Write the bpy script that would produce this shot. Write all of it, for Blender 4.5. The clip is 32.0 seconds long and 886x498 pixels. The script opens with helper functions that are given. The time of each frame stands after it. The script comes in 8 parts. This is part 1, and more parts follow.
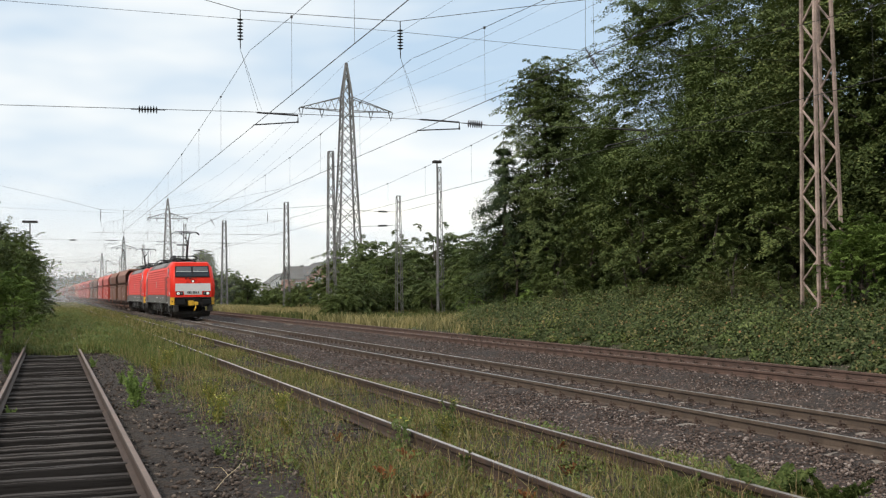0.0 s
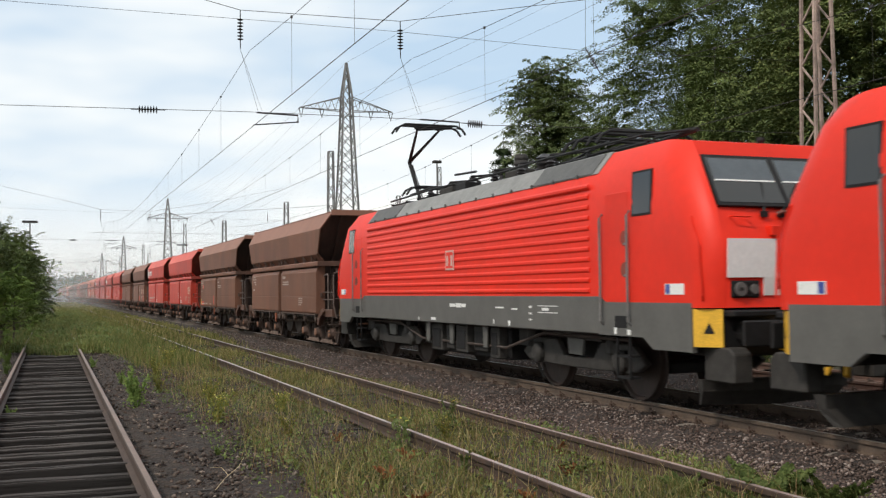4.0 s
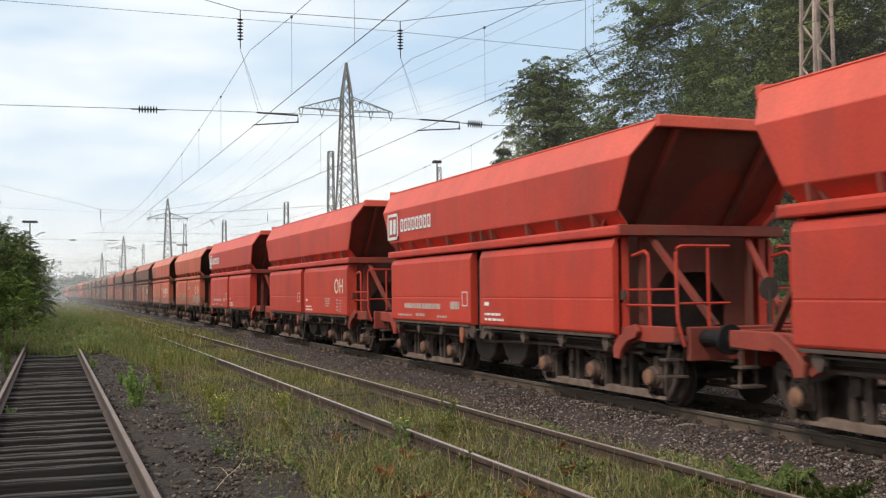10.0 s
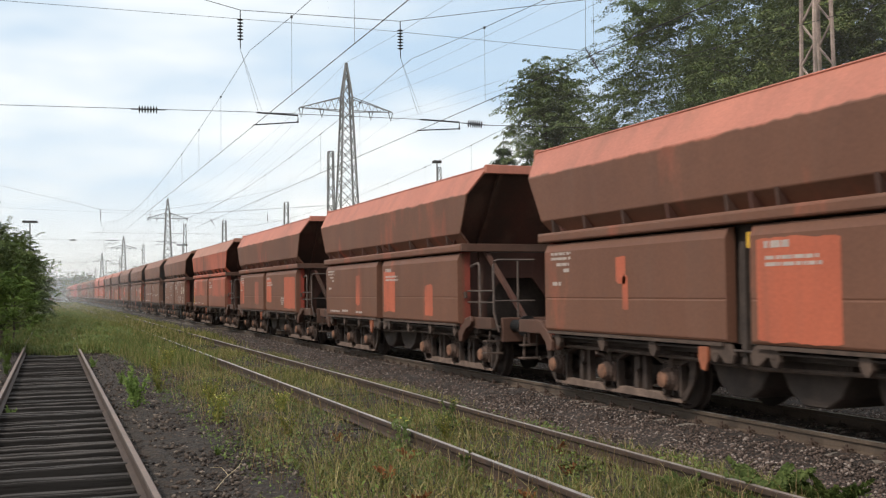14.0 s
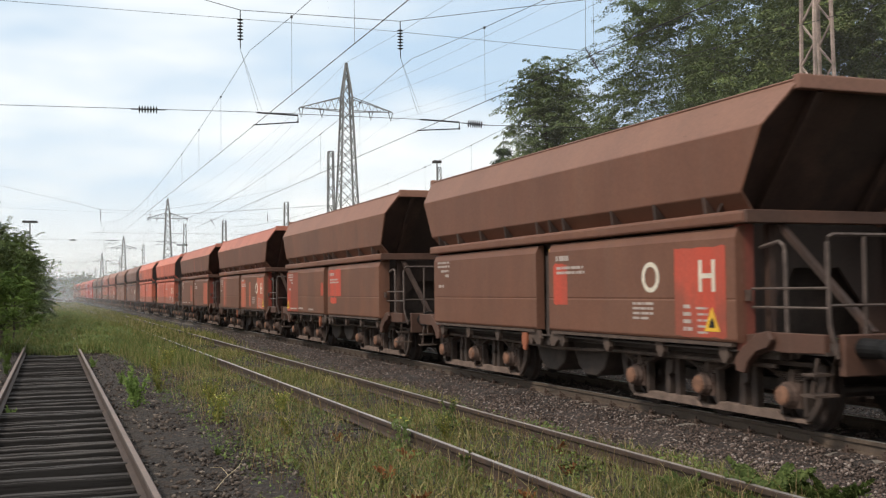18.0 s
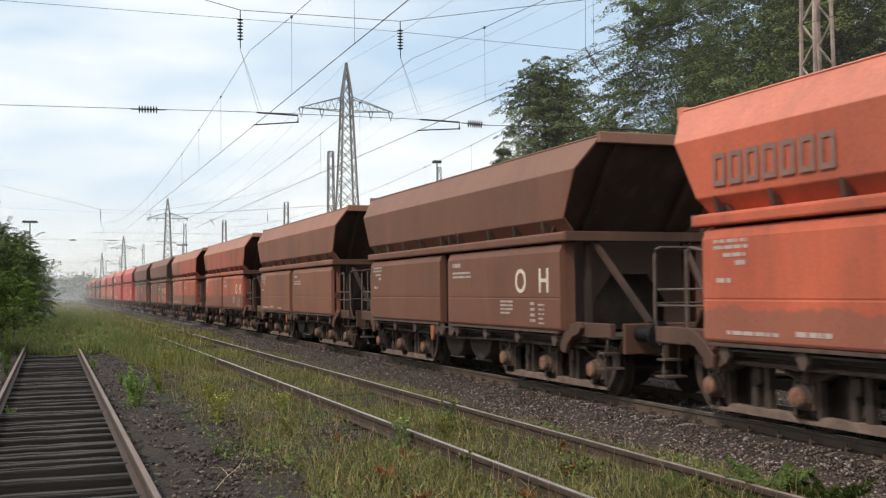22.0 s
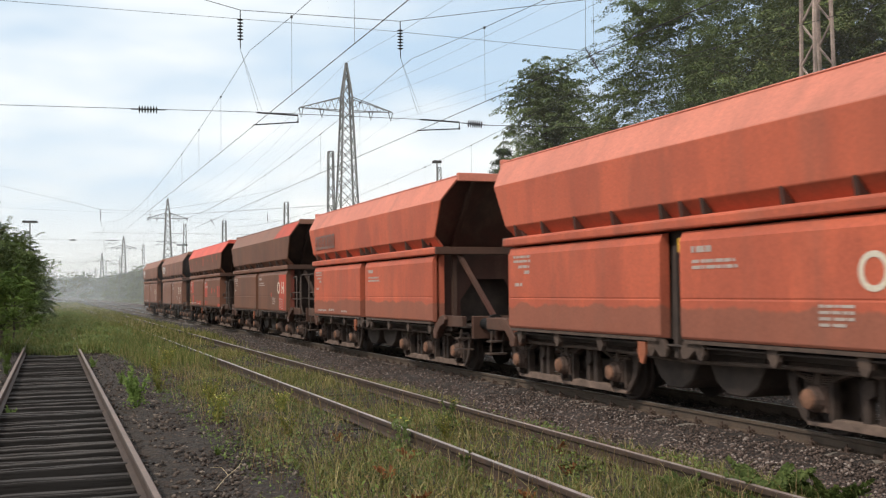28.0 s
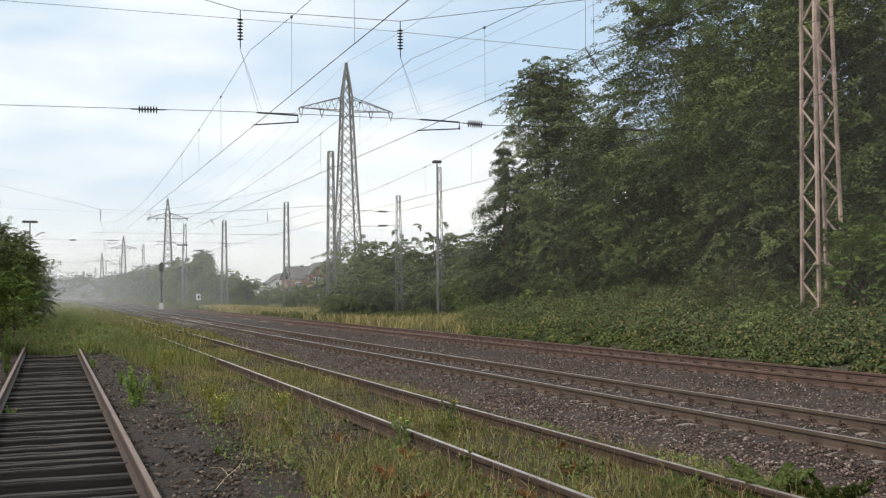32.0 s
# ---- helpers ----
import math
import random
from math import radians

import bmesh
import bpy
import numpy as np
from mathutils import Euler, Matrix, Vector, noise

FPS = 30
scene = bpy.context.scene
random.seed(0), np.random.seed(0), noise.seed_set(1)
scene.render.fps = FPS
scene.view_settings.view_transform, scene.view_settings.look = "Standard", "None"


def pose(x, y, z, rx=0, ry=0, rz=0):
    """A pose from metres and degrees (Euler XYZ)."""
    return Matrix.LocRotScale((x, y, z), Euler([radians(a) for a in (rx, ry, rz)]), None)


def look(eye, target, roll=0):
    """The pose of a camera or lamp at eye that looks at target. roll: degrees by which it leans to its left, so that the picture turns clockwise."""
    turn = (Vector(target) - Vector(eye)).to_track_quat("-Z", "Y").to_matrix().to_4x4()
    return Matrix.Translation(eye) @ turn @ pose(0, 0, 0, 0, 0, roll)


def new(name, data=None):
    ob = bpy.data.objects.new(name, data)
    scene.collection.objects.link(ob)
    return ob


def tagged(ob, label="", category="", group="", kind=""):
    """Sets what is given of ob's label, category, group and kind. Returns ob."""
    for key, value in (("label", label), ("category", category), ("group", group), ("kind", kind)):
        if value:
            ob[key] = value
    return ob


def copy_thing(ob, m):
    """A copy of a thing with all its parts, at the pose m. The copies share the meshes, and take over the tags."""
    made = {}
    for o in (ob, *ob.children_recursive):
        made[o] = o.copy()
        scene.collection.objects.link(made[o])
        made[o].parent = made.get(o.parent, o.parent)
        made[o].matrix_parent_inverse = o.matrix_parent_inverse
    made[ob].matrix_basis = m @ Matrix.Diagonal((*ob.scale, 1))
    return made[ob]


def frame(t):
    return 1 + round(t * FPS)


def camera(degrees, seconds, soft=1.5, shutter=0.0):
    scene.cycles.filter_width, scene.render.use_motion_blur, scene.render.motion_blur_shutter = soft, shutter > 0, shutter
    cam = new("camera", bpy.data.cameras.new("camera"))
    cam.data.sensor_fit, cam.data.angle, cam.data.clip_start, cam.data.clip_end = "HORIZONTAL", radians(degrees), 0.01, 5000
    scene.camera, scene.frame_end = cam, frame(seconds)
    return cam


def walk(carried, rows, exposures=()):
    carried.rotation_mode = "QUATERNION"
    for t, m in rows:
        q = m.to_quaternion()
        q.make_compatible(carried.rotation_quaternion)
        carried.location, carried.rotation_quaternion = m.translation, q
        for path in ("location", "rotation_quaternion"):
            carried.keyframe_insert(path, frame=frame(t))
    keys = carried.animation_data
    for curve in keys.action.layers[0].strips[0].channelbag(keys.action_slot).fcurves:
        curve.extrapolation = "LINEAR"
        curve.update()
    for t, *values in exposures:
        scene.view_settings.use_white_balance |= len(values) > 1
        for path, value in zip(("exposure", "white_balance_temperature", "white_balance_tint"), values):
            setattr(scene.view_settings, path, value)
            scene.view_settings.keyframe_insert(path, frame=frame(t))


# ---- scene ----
import colorsys

# camera on a tripod, standing over the disused track
FOV, EYE, YAW, PITCH, ROLL = 45.74, (0.0, 0.0, 1.770), 20.949, 2.256, -0.60
cam = camera(FOV, 32.0, soft=1.25, shutter=0.10)
_d = (math.sin(radians(YAW)) * math.cos(radians(PITCH)), math.cos(radians(YAW)) * math.cos(radians(PITCH)), math.sin(radians(PITCH)))
VIEW = look(EYE, tuple(e + 10 * d for e, d in zip(EYE, _d)), ROLL)
walk(cam, [(0.0, VIEW), (32.0, VIEW)], exposures=[(0.0, -0.06), (4.0, -0.05), (6.0, 0.0), (32.0, 0.0)])

# train: the way of its leading buffers along the line, second by second grid
FRONT = [(0, 72.35), (3, 11.93), (6, -49.05), (9, -110.40), (13, -193.05), (17, -276.65), (20, -339.85), (24, -424.65), (29, -531.35), (31, -574.25), (32, -595.75)]
X3, X2, XL, X4 = 9.619, 4.815, 0.023, 14.79     # track centres
Z3, Z2, ZL, Z4 = 0.0, 0.11, 0.204, 0.025        # rail tops
A2, AL = 0.004, 0.008                           # slight angles of the two sidings
WAGON, LOCO = 14.88, 19.58

# world: hazy morning sky with thin cloud
SUN_DIR = Vector((-0.60, -0.30, 0.74)).normalized()
world = bpy.data.worlds.new("sky")
scene.world = world
world.use_nodes = True
wn, wl = world.node_tree.nodes, world.node_tree.links
wn.clear()
w_out = wn.new("ShaderNodeOutputWorld")
w_bg = wn.new("ShaderNodeBackground")
w_sky = wn.new("ShaderNodeTexSky")
w_sky.sky_type, w_sky.sun_disc = "NISHITA", False
w_sky.sun_elevation = math.asin(SUN_DIR.z)
w_sky.sun_rotation = math.atan2(SUN_DIR.x, SUN_DIR.y)
w_sky.air_density, w_sky.dust_density, w_sky.ozone_density = 1.0, 1.5, 1.0
w_tc = wn.new("ShaderNodeTexCoord")
w_map = wn.new("ShaderNodeMapping")
w_map.inputs["Scale"].default_value = (2.2, 2.2, 7.0)
w_map.inputs["Rotation"].default_value = (0.10, 0.16, 0.0)
w_n = wn.new("ShaderNodeTexNoise")
w_n.inputs["Scale"].default_value, w_n.inputs["Detail"].default_value, w_n.inputs["Roughness"].default_value = 0.95, 4.0, 0.5
w_r = wn.new("ShaderNodeValToRGB")
w_r.color_ramp.elements[0].position, w_r.color_ramp.elements[1].position = 0.39, 0.62
w_r.color_ramp.elements[0].color, w_r.color_ramp.elements[1].color = (0.08, 0.08, 0.08, 1), (0.97, 0.97, 0.97, 1)
w_mul = wn.new("ShaderNodeMix")
w_mul.data_type = "RGBA"
w_mul.inputs[0].default_value = 0.85
w_mix = wn.new("ShaderNodeMix")
w_mix.data_type = "RGBA"
wl.new(w_tc.outputs["Generated"], w_map.inputs["Vector"])
wl.new(w_map.outputs["Vector"], w_n.inputs["Vector"])
wl.new(w_n.outputs["Fac"], w_r.inputs["Fac"])
w_sep = wn.new("ShaderNodeSeparateXYZ")
w_mr = wn.new("ShaderNodeMapRange")
w_max = wn.new("ShaderNodeMath")
w_max.operation = "MAXIMUM"
wl.new(w_tc.outputs["Generated"], w_sep.inputs[0])
wl.new(w_sep.outputs["Z"], w_mr.inputs["Value"])
for w_i, w_v in zip(("From Min", "From Max", "To Min", "To Max"), (0.01, 0.15, 0.92, 0.0)):
    w_mr.inputs[w_i].default_value = w_v
wl.new(w_r.outputs["Color"], w_max.inputs[0])
wl.new(w_mr.outputs["Result"], w_max.inputs[1])
wl.new(w_max.outputs[0], w_mix.inputs[0])
wl.new(w_sky.outputs["Color"], w_mul.inputs[6])
w_mul.inputs[7].default_value = (5.7, 7.7, 9.8, 1)
wl.new(w_mul.outputs[2], w_mix.inputs[6])
w_mix.inputs[7].default_value = (12.1, 11.9, 11.2, 1)
wl.new(w_mix.outputs[2], w_bg.inputs["Color"])
w_bg.inputs["Strength"].default_value = 0.10
wl.new(w_bg.outputs["Background"], w_out.inputs["Surface"])

sun = new("sun", bpy.data.lights.new("sun", "SUN"))
sun.data.energy, sun.data.angle, sun.data.color = 2.5, radians(7.0), (1.0, 0.93, 0.84)
sun.matrix_world = look(tuple(SUN_DIR * 50), (0, 0, 0))


# ---------------------------------------------------------------- materials
def tree(name):
    m = bpy.data.materials.new(name)
    m.use_nodes = True
    n, l = m.node_tree.nodes, m.node_tree.links
    return m, n, l, n["Principled BSDF"]


def ramp(n, stops):
    r = n.new("ShaderNodeValToRGB")
    e = r.color_ramp.elements
    while len(e) < len(stops):
        e.new(0.5)
    for x, (p, c) in zip(e, stops):
        x.position, x.color = p, (*c, 1) if len(c) == 3 else c
    return r


def noise_tex(n, l, scale, detail=4.0, rough=0.55, coord="Object", stretch=None):
    tc = n.new("ShaderNodeTexCoord")
    t = n.new("ShaderNodeTexNoise")
    t.inputs["Scale"].default_value, t.inputs["Detail"].default_value, t.inputs["Roughness"].default_value = scale, detail, rough
    if stretch:
        mp = n.new("ShaderNodeMapping")
        mp.inputs["Scale"].default_value = stretch
        l.new(tc.outputs[coord], mp.inputs["Vector"])
        l.new(mp.outputs["Vector"], t.inputs["Vector"])
    else:
        l.new(tc.outputs[coord], t.inputs["Vector"])
    return t


def mixc(n, l, fac, a, b, mode="MIX"):
    m = n.new("ShaderNodeMix")
    m.data_type, m.blend_type = "RGBA", mode
    for sock, v in ((m.inputs[0], fac), (m.inputs[6], a), (m.inputs[7], b)):
        if isinstance(v, (int, float)):
            sock.default_value = v
        elif isinstance(v, tuple):
            sock.default_value = (*v, 1) if len(v) == 3 else v
        else:
            l.new(v, sock)
    return m.outputs[2]


def bump(n, l, height, strength, dist, bsdf):
    b = n.new("ShaderNodeBump")
    b.inputs["Strength"].default_value, b.inputs["Distance"].default_value = strength, dist
    l.new(height, b.inputs["Height"])
    l.new(b.outputs["Normal"], bsdf.inputs["Normal"])


def plain(name, col, rough=0.6, metal=0.0, var=0.25, scale=6.0, bumps=0.1, coord="Object", fine=0.18, spec=0.5):
    """a surface with grain at two scales"""
    m, n, l, b = tree(name)
    t1, t2 = noise_tex(n, l, scale, coord=coord), noise_tex(n, l, scale * 9, 3.0, coord=coord)
    dark = tuple(c * (1 - var) for c in col)
    light = tuple(min(1, c * (1 + var)) for c in col)
    r = ramp(n, [(0.3, dark), (0.7, light)])
    l.new(t1.outputs["Fac"], r.inputs["Fac"])
    r2 = ramp(n, [(0.35, (1 - fine,) * 3), (0.7, (1 + fine * 0.55,) * 3)])
    l.new(t2.outputs["Fac"], r2.inputs["Fac"])
    l.new(mixc(n, l, 1.0, r.outputs["Color"], r2.outputs["Color"], "MULTIPLY"), b.inputs["Base Color"])
    b.inputs["Roughness"].default_value, b.inputs["Metallic"].default_value = rough, metal
    b.inputs["Specular IOR Level"].default_value = spec
    if bumps:
        bump(n, l, t2.outputs["Fac"], bumps, 0.02, b)
    return m


def paint(name, base, second, amount, rough=0.6, dust=(0.175, 0.100, 0.072), dusty=0.35, streak=0.5, below=None, above=None, edge=0.035):
    """wagon paint: base colour, patches of a second colour, runs of dirt and a dusty lower edge"""
    m, n, l, b = tree(name)
    oi = n.new("ShaderNodeObjectInfo")
    tc = n.new("ShaderNodeTexCoord")
    add = n.new("ShaderNodeVectorMath")
    add.operation = "MULTIPLY_ADD"
    l.new(oi.outputs["Random"], add.inputs[0])
    add.inputs[1].default_value = (31.0, 47.0, 13.0)
    l.new(tc.outputs["Object"], add.inputs[2])

    def tex(scale, detail, stretch, rough_=0.6):
        mp = n.new("ShaderNodeMapping")
        mp.inputs["Scale"].default_value = stretch
        l.new(add.outputs["Vector"], mp.inputs["Vector"])
        t = n.new("ShaderNodeTexNoise")
        t.inputs["Scale"].default_value, t.inputs["Detail"].default_value, t.inputs["Roughness"].default_value = scale, detail, rough_
        l.new(mp.outputs["Vector"], t.inputs["Vector"])
        return t.outputs["Fac"]

    big = tex(0.62, 5.0, (1, 1, 0.38))
    runs = tex(1.7, 5.0, (1, 1, 0.10))
    fine = tex(22.0, 4.0, (1, 1, 1))
    r = ramp(n, [(max(0.0, 1 - amount - edge), (0, 0, 0)), (min(1.0, 1 - amount + edge), (1, 1, 1))])
    l.new(big, r.inputs["Fac"])
    c = mixc(n, l, r.outputs["Color"], base, second)
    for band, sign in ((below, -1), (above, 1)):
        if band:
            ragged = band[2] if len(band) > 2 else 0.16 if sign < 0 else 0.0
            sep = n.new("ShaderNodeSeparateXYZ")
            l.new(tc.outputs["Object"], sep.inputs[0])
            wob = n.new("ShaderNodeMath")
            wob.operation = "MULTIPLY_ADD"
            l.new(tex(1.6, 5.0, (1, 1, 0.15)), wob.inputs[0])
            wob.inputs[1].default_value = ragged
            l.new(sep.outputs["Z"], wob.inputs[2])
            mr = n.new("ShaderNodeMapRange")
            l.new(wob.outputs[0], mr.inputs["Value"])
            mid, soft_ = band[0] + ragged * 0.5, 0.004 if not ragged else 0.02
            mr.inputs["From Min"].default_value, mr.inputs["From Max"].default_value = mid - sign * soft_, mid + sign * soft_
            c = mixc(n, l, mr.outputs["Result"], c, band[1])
    rs = ramp(n, [(0.50, (0, 0, 0)), (0.72, (1, 1, 1))])
    l.new(runs, rs.inputs["Fac"])
    mul = n.new("ShaderNodeMath")
    mul.operation = "MULTIPLY"
    l.new(rs.outputs["Color"], mul.inputs[0])
    mul.inputs[1].default_value = streak
    c = mixc(n, l, mul.outputs[0], c, dust)
    cloudy = ramp(n, [(0.30, (0.80, 0.80, 0.82)), (0.70, (1.16, 1.13, 1.10))])
    l.new(tex(0.9, 6.0, (1, 1, 0.45), 0.65), cloudy.inputs["Fac"])
    c = mixc(n, l, 0.75, c, cloudy.outputs["Color"], "MULTIPLY")
    chip = ramp(n, [(0.69, (0, 0, 0)), (0.73, (1, 1, 1))])
    l.new(tex(9.0, 5.0, (1, 1, 1), 0.7), chip.inputs["Fac"])
    c = mixc(n, l, chip.outputs["Color"], c, (0.075, 0.040, 0.027))
    rf = ramp(n, [(0.3, (0.86, 0.86, 0.86)), (0.7, (1.1, 1.1, 1.1))])
    l.new(fine, rf.inputs["Fac"])
    c = mixc(n, l, 1.0, c, rf.outputs["Color"], "MULTIPLY")
    c = mixc(n, l, dusty * 0.5, c, dust)
    l.new(c, b.inputs["Base Color"])
    b.inputs["Roughness"].default_value = rough
    b.inputs["Specular IOR Level"].default_value = 0.28
    bump(n, l, fine, 0.08, 0.01, b)
    return m


def leafy(name, stops, rough=0.55, trans=0.25, scale=0.5):
    """leaves: colour by island and by a broad noise, some light shining through"""
    m, n, l, b = tree(name)
    g = n.new("ShaderNodeNewGeometry")
    r = ramp(n, stops)
    l.new(g.outputs["Random Per Island"], r.inputs["Fac"])
    t = noise_tex(n, l, scale, 3.0)
    r2 = ramp(n, [(0.28, (0.60, 0.66, 0.60)), (0.72, (1.42, 1.34, 1.12))])
    l.new(t.outputs["Fac"], r2.inputs["Fac"])
    c = mixc(n, l, 1.0, r.outputs["Color"], r2.outputs["Color"], "MULTIPLY")
    l.new(c, b.inputs["Base Color"])
    b.inputs["Roughness"].default_value = rough
    b.inputs["Specular IOR Level"].default_value = 0.12
    tr = n.new("ShaderNodeBsdfTranslucent")
    l.new(c, tr.inputs["Color"])
    mx = n.new("ShaderNodeMixShader")
    mx.inputs[0].default_value = trans
    l.new(b.outputs[0], mx.inputs[1])
    l.new(tr.outputs[0], mx.inputs[2])
    l.new(mx.outputs[0], n["Material Output"].inputs["Surface"])
    return m


# above: paler slope paints in skylight; on M_PATCH and M_REDTOP it is own paint
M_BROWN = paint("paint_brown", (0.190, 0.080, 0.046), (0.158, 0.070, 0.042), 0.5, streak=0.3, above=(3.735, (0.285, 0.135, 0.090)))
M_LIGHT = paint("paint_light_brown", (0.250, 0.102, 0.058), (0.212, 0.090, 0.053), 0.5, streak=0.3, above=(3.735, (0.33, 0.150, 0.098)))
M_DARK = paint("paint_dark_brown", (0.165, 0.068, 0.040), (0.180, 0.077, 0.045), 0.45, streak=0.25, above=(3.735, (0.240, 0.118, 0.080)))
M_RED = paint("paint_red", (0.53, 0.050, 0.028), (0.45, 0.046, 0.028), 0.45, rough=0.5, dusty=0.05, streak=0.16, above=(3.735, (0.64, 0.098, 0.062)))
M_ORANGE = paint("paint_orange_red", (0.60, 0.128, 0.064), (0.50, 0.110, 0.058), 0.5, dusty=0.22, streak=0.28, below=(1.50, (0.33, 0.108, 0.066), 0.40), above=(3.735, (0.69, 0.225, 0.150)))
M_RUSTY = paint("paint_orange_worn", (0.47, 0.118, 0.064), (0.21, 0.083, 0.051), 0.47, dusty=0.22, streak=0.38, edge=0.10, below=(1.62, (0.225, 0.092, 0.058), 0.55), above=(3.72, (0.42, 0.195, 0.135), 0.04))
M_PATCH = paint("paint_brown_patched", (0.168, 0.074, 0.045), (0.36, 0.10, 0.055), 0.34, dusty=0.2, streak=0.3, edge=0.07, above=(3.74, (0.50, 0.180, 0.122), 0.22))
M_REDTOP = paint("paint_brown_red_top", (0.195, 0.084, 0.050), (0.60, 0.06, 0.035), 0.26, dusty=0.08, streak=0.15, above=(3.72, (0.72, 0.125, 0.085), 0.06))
# wagon ends and gussets: grime, with the hopper's shade mixed into the coat
M_CHUTE_R = paint("grimy_shaded_red", (0.25, 0.034, 0.022), (0.15, 0.034, 0.023), 0.5, dusty=0.3, streak=0.4)
M_CHUTE_B = paint("grimy_shaded_brown", (0.060, 0.036, 0.028), (0.042, 0.028, 0.023), 0.5, dusty=0.1, streak=0.3)
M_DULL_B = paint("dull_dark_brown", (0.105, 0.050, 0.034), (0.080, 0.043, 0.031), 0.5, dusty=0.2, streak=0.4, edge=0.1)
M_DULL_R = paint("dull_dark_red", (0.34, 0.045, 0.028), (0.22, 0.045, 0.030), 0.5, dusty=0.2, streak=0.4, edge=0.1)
M_CHUTE_O = paint("grimy_shaded_red_brown", (0.085, 0.030, 0.022), (0.052, 0.030, 0.023), 0.5, dusty=0.2, streak=0.4, edge=0.1)
M_POST_R = paint("faded_red_post", (0.33, 0.052, 0.034), (0.20, 0.050, 0.034), 0.5, dusty=0.15, streak=0.4, edge=0.1)
M_UNDER = plain("underframe_dirt", (0.055, 0.038, 0.030), 0.8, var=0.35, scale=3.0)
M_BOGIE = plain("bogie_grime", (0.084, 0.054, 0.040), 0.85, var=0.4, scale=4.0)
M_FRAME = plain("bogie_frame_grime", (0.058, 0.038, 0.029), 0.85, var=0.4, scale=4.0)
M_PIPE = plain("worn_steel_pipe", (0.12, 0.085, 0.070), 0.6, 0.2, var=0.3)
M_CREAM = plain("cream_lettering", (0.70, 0.61, 0.48), 0.6, var=0.12)
M_DUSTY = plain("dusty_bogie_ledge", (0.175, 0.118, 0.090), 0.9, var=0.35, scale=4.0)
M_AXLECAP = plain("rusty_axle_cap", (0.20, 0.095, 0.055), 0.75, var=0.4, scale=9.0)
M_BOX = plain("axle_box_rust", (0.090, 0.054, 0.040), 0.8, var=0.35, scale=6.0)
M_TAB = plain("orange_brown_tab", (0.34, 0.105, 0.050), 0.6, var=0.25)
M_WHEEL = plain("wheel_steel", (0.048, 0.033, 0.027), 0.6, 0.3)
M_BLACK = plain("black_paint", (0.016, 0.015, 0.015), 0.6, spec=0.2)
M_DKGREY = plain("dark_grey_paint", (0.042, 0.038, 0.034), 0.65, spec=0.25)
M_WHITE = plain("white_marking", (0.78, 0.77, 0.73), 0.6, var=0.08)
M_YELLOW = plain("yellow_paint", (0.75, 0.42, 0.03), 0.55, var=0.12)
M_TEXT = plain("dusty_white_lettering", (0.46, 0.37, 0.32), 0.6, var=0.15)
M_GHOST = plain("faded_lettering", (0.24, 0.13, 0.10), 0.6, var=0.12)
M_LRED = plain("loco_red", (0.74, 0.030, 0.012), 0.45, var=0.06, scale=0.8, bumps=0.0, fine=0.04, spec=0.22)
M_LGREY = plain("loco_grey", (0.105, 0.100, 0.090), 0.55, var=0.12, scale=2.0, fine=0.06)
M_GRILLE = plain("roof_grille_grey", (0.085, 0.082, 0.076), 0.6, var=0.2, scale=4.0)
M_ROOF = plain("loco_roof_grey", (0.22, 0.215, 0.20), 0.55, var=0.2, scale=1.6)
M_LWHITE = plain("loco_front_white", (0.74, 0.73, 0.71), 0.5, var=0.06, scale=2.0, bumps=0.0, fine=0.06)
M_RUST = plain("rail_rust", (0.058, 0.034, 0.023), 0.75, var=0.3, scale=3.0)
M_RUST3 = plain("rail_brown", (0.096, 0.066, 0.046), 0.7, var=0.25, scale=3.0)
M_RAILTOP = plain("rail_polished", (0.50, 0.47, 0.44), 0.38, 0.75, var=0.15)
M_RAILSIDING = plain("rail_dull_polish", (0.46, 0.41, 0.37), 0.42, 0.6, var=0.3, scale=2.0)
M_RUST4 = plain("rail_fresh_rust", (0.105, 0.062, 0.046), 0.8, var=0.3, scale=3.0)
M_RAILWORN = plain("rail_worn_top", (0.20, 0.128, 0.094), 0.5, 0.3, var=0.25, scale=2.0)
M_CONC = plain("concrete_sleeper", (0.20, 0.165, 0.135), 0.9, var=0.25, scale=3.0, bumps=0.3)
M_STEEL = plain("galvanised_steel", (0.20, 0.19, 0.18), 0.55, 0.4, var=0.3, scale=3.0)
M_MASTR = plain("rusty_mast_steel", (0.36, 0.265, 0.22), 0.75, 0.1, var=0.5, scale=1.8)
M_WIRE = plain("wire", (0.055, 0.05, 0.046), 0.6, 0.3)
M_PALE = plain("pale_concrete", (0.46, 0.44, 0.41), 0.8, var=0.12)
M_INSUL = plain("brown_insulator", (0.03, 0.025, 0.025), 0.35)


def lamp_mat():
    m, n, l, b = tree("headlight_lens")
    b.inputs["Base Color"].default_value = (0.9, 0.9, 0.85, 1)
    b.inputs["Emission Color"].default_value = (1.0, 0.96, 0.85, 1)
    b.inputs["Emission Strength"].default_value = 0.25
    return m


def glass_mat():
    m, n, l, b = tree("cab_glass")
    b.inputs["Base Color"].default_value = (0.015, 0.018, 0.02, 1)
    b.inputs["Roughness"].default_value = 0.06
    b.inputs["Specular IOR Level"].default_value = 0.6
    return m


M_BLIND = plain("sun_blind_grey", (0.085, 0.098, 0.108), 0.5, var=0.12)
M_LAMP, M_GLASS = lamp_mat(), glass_mat()


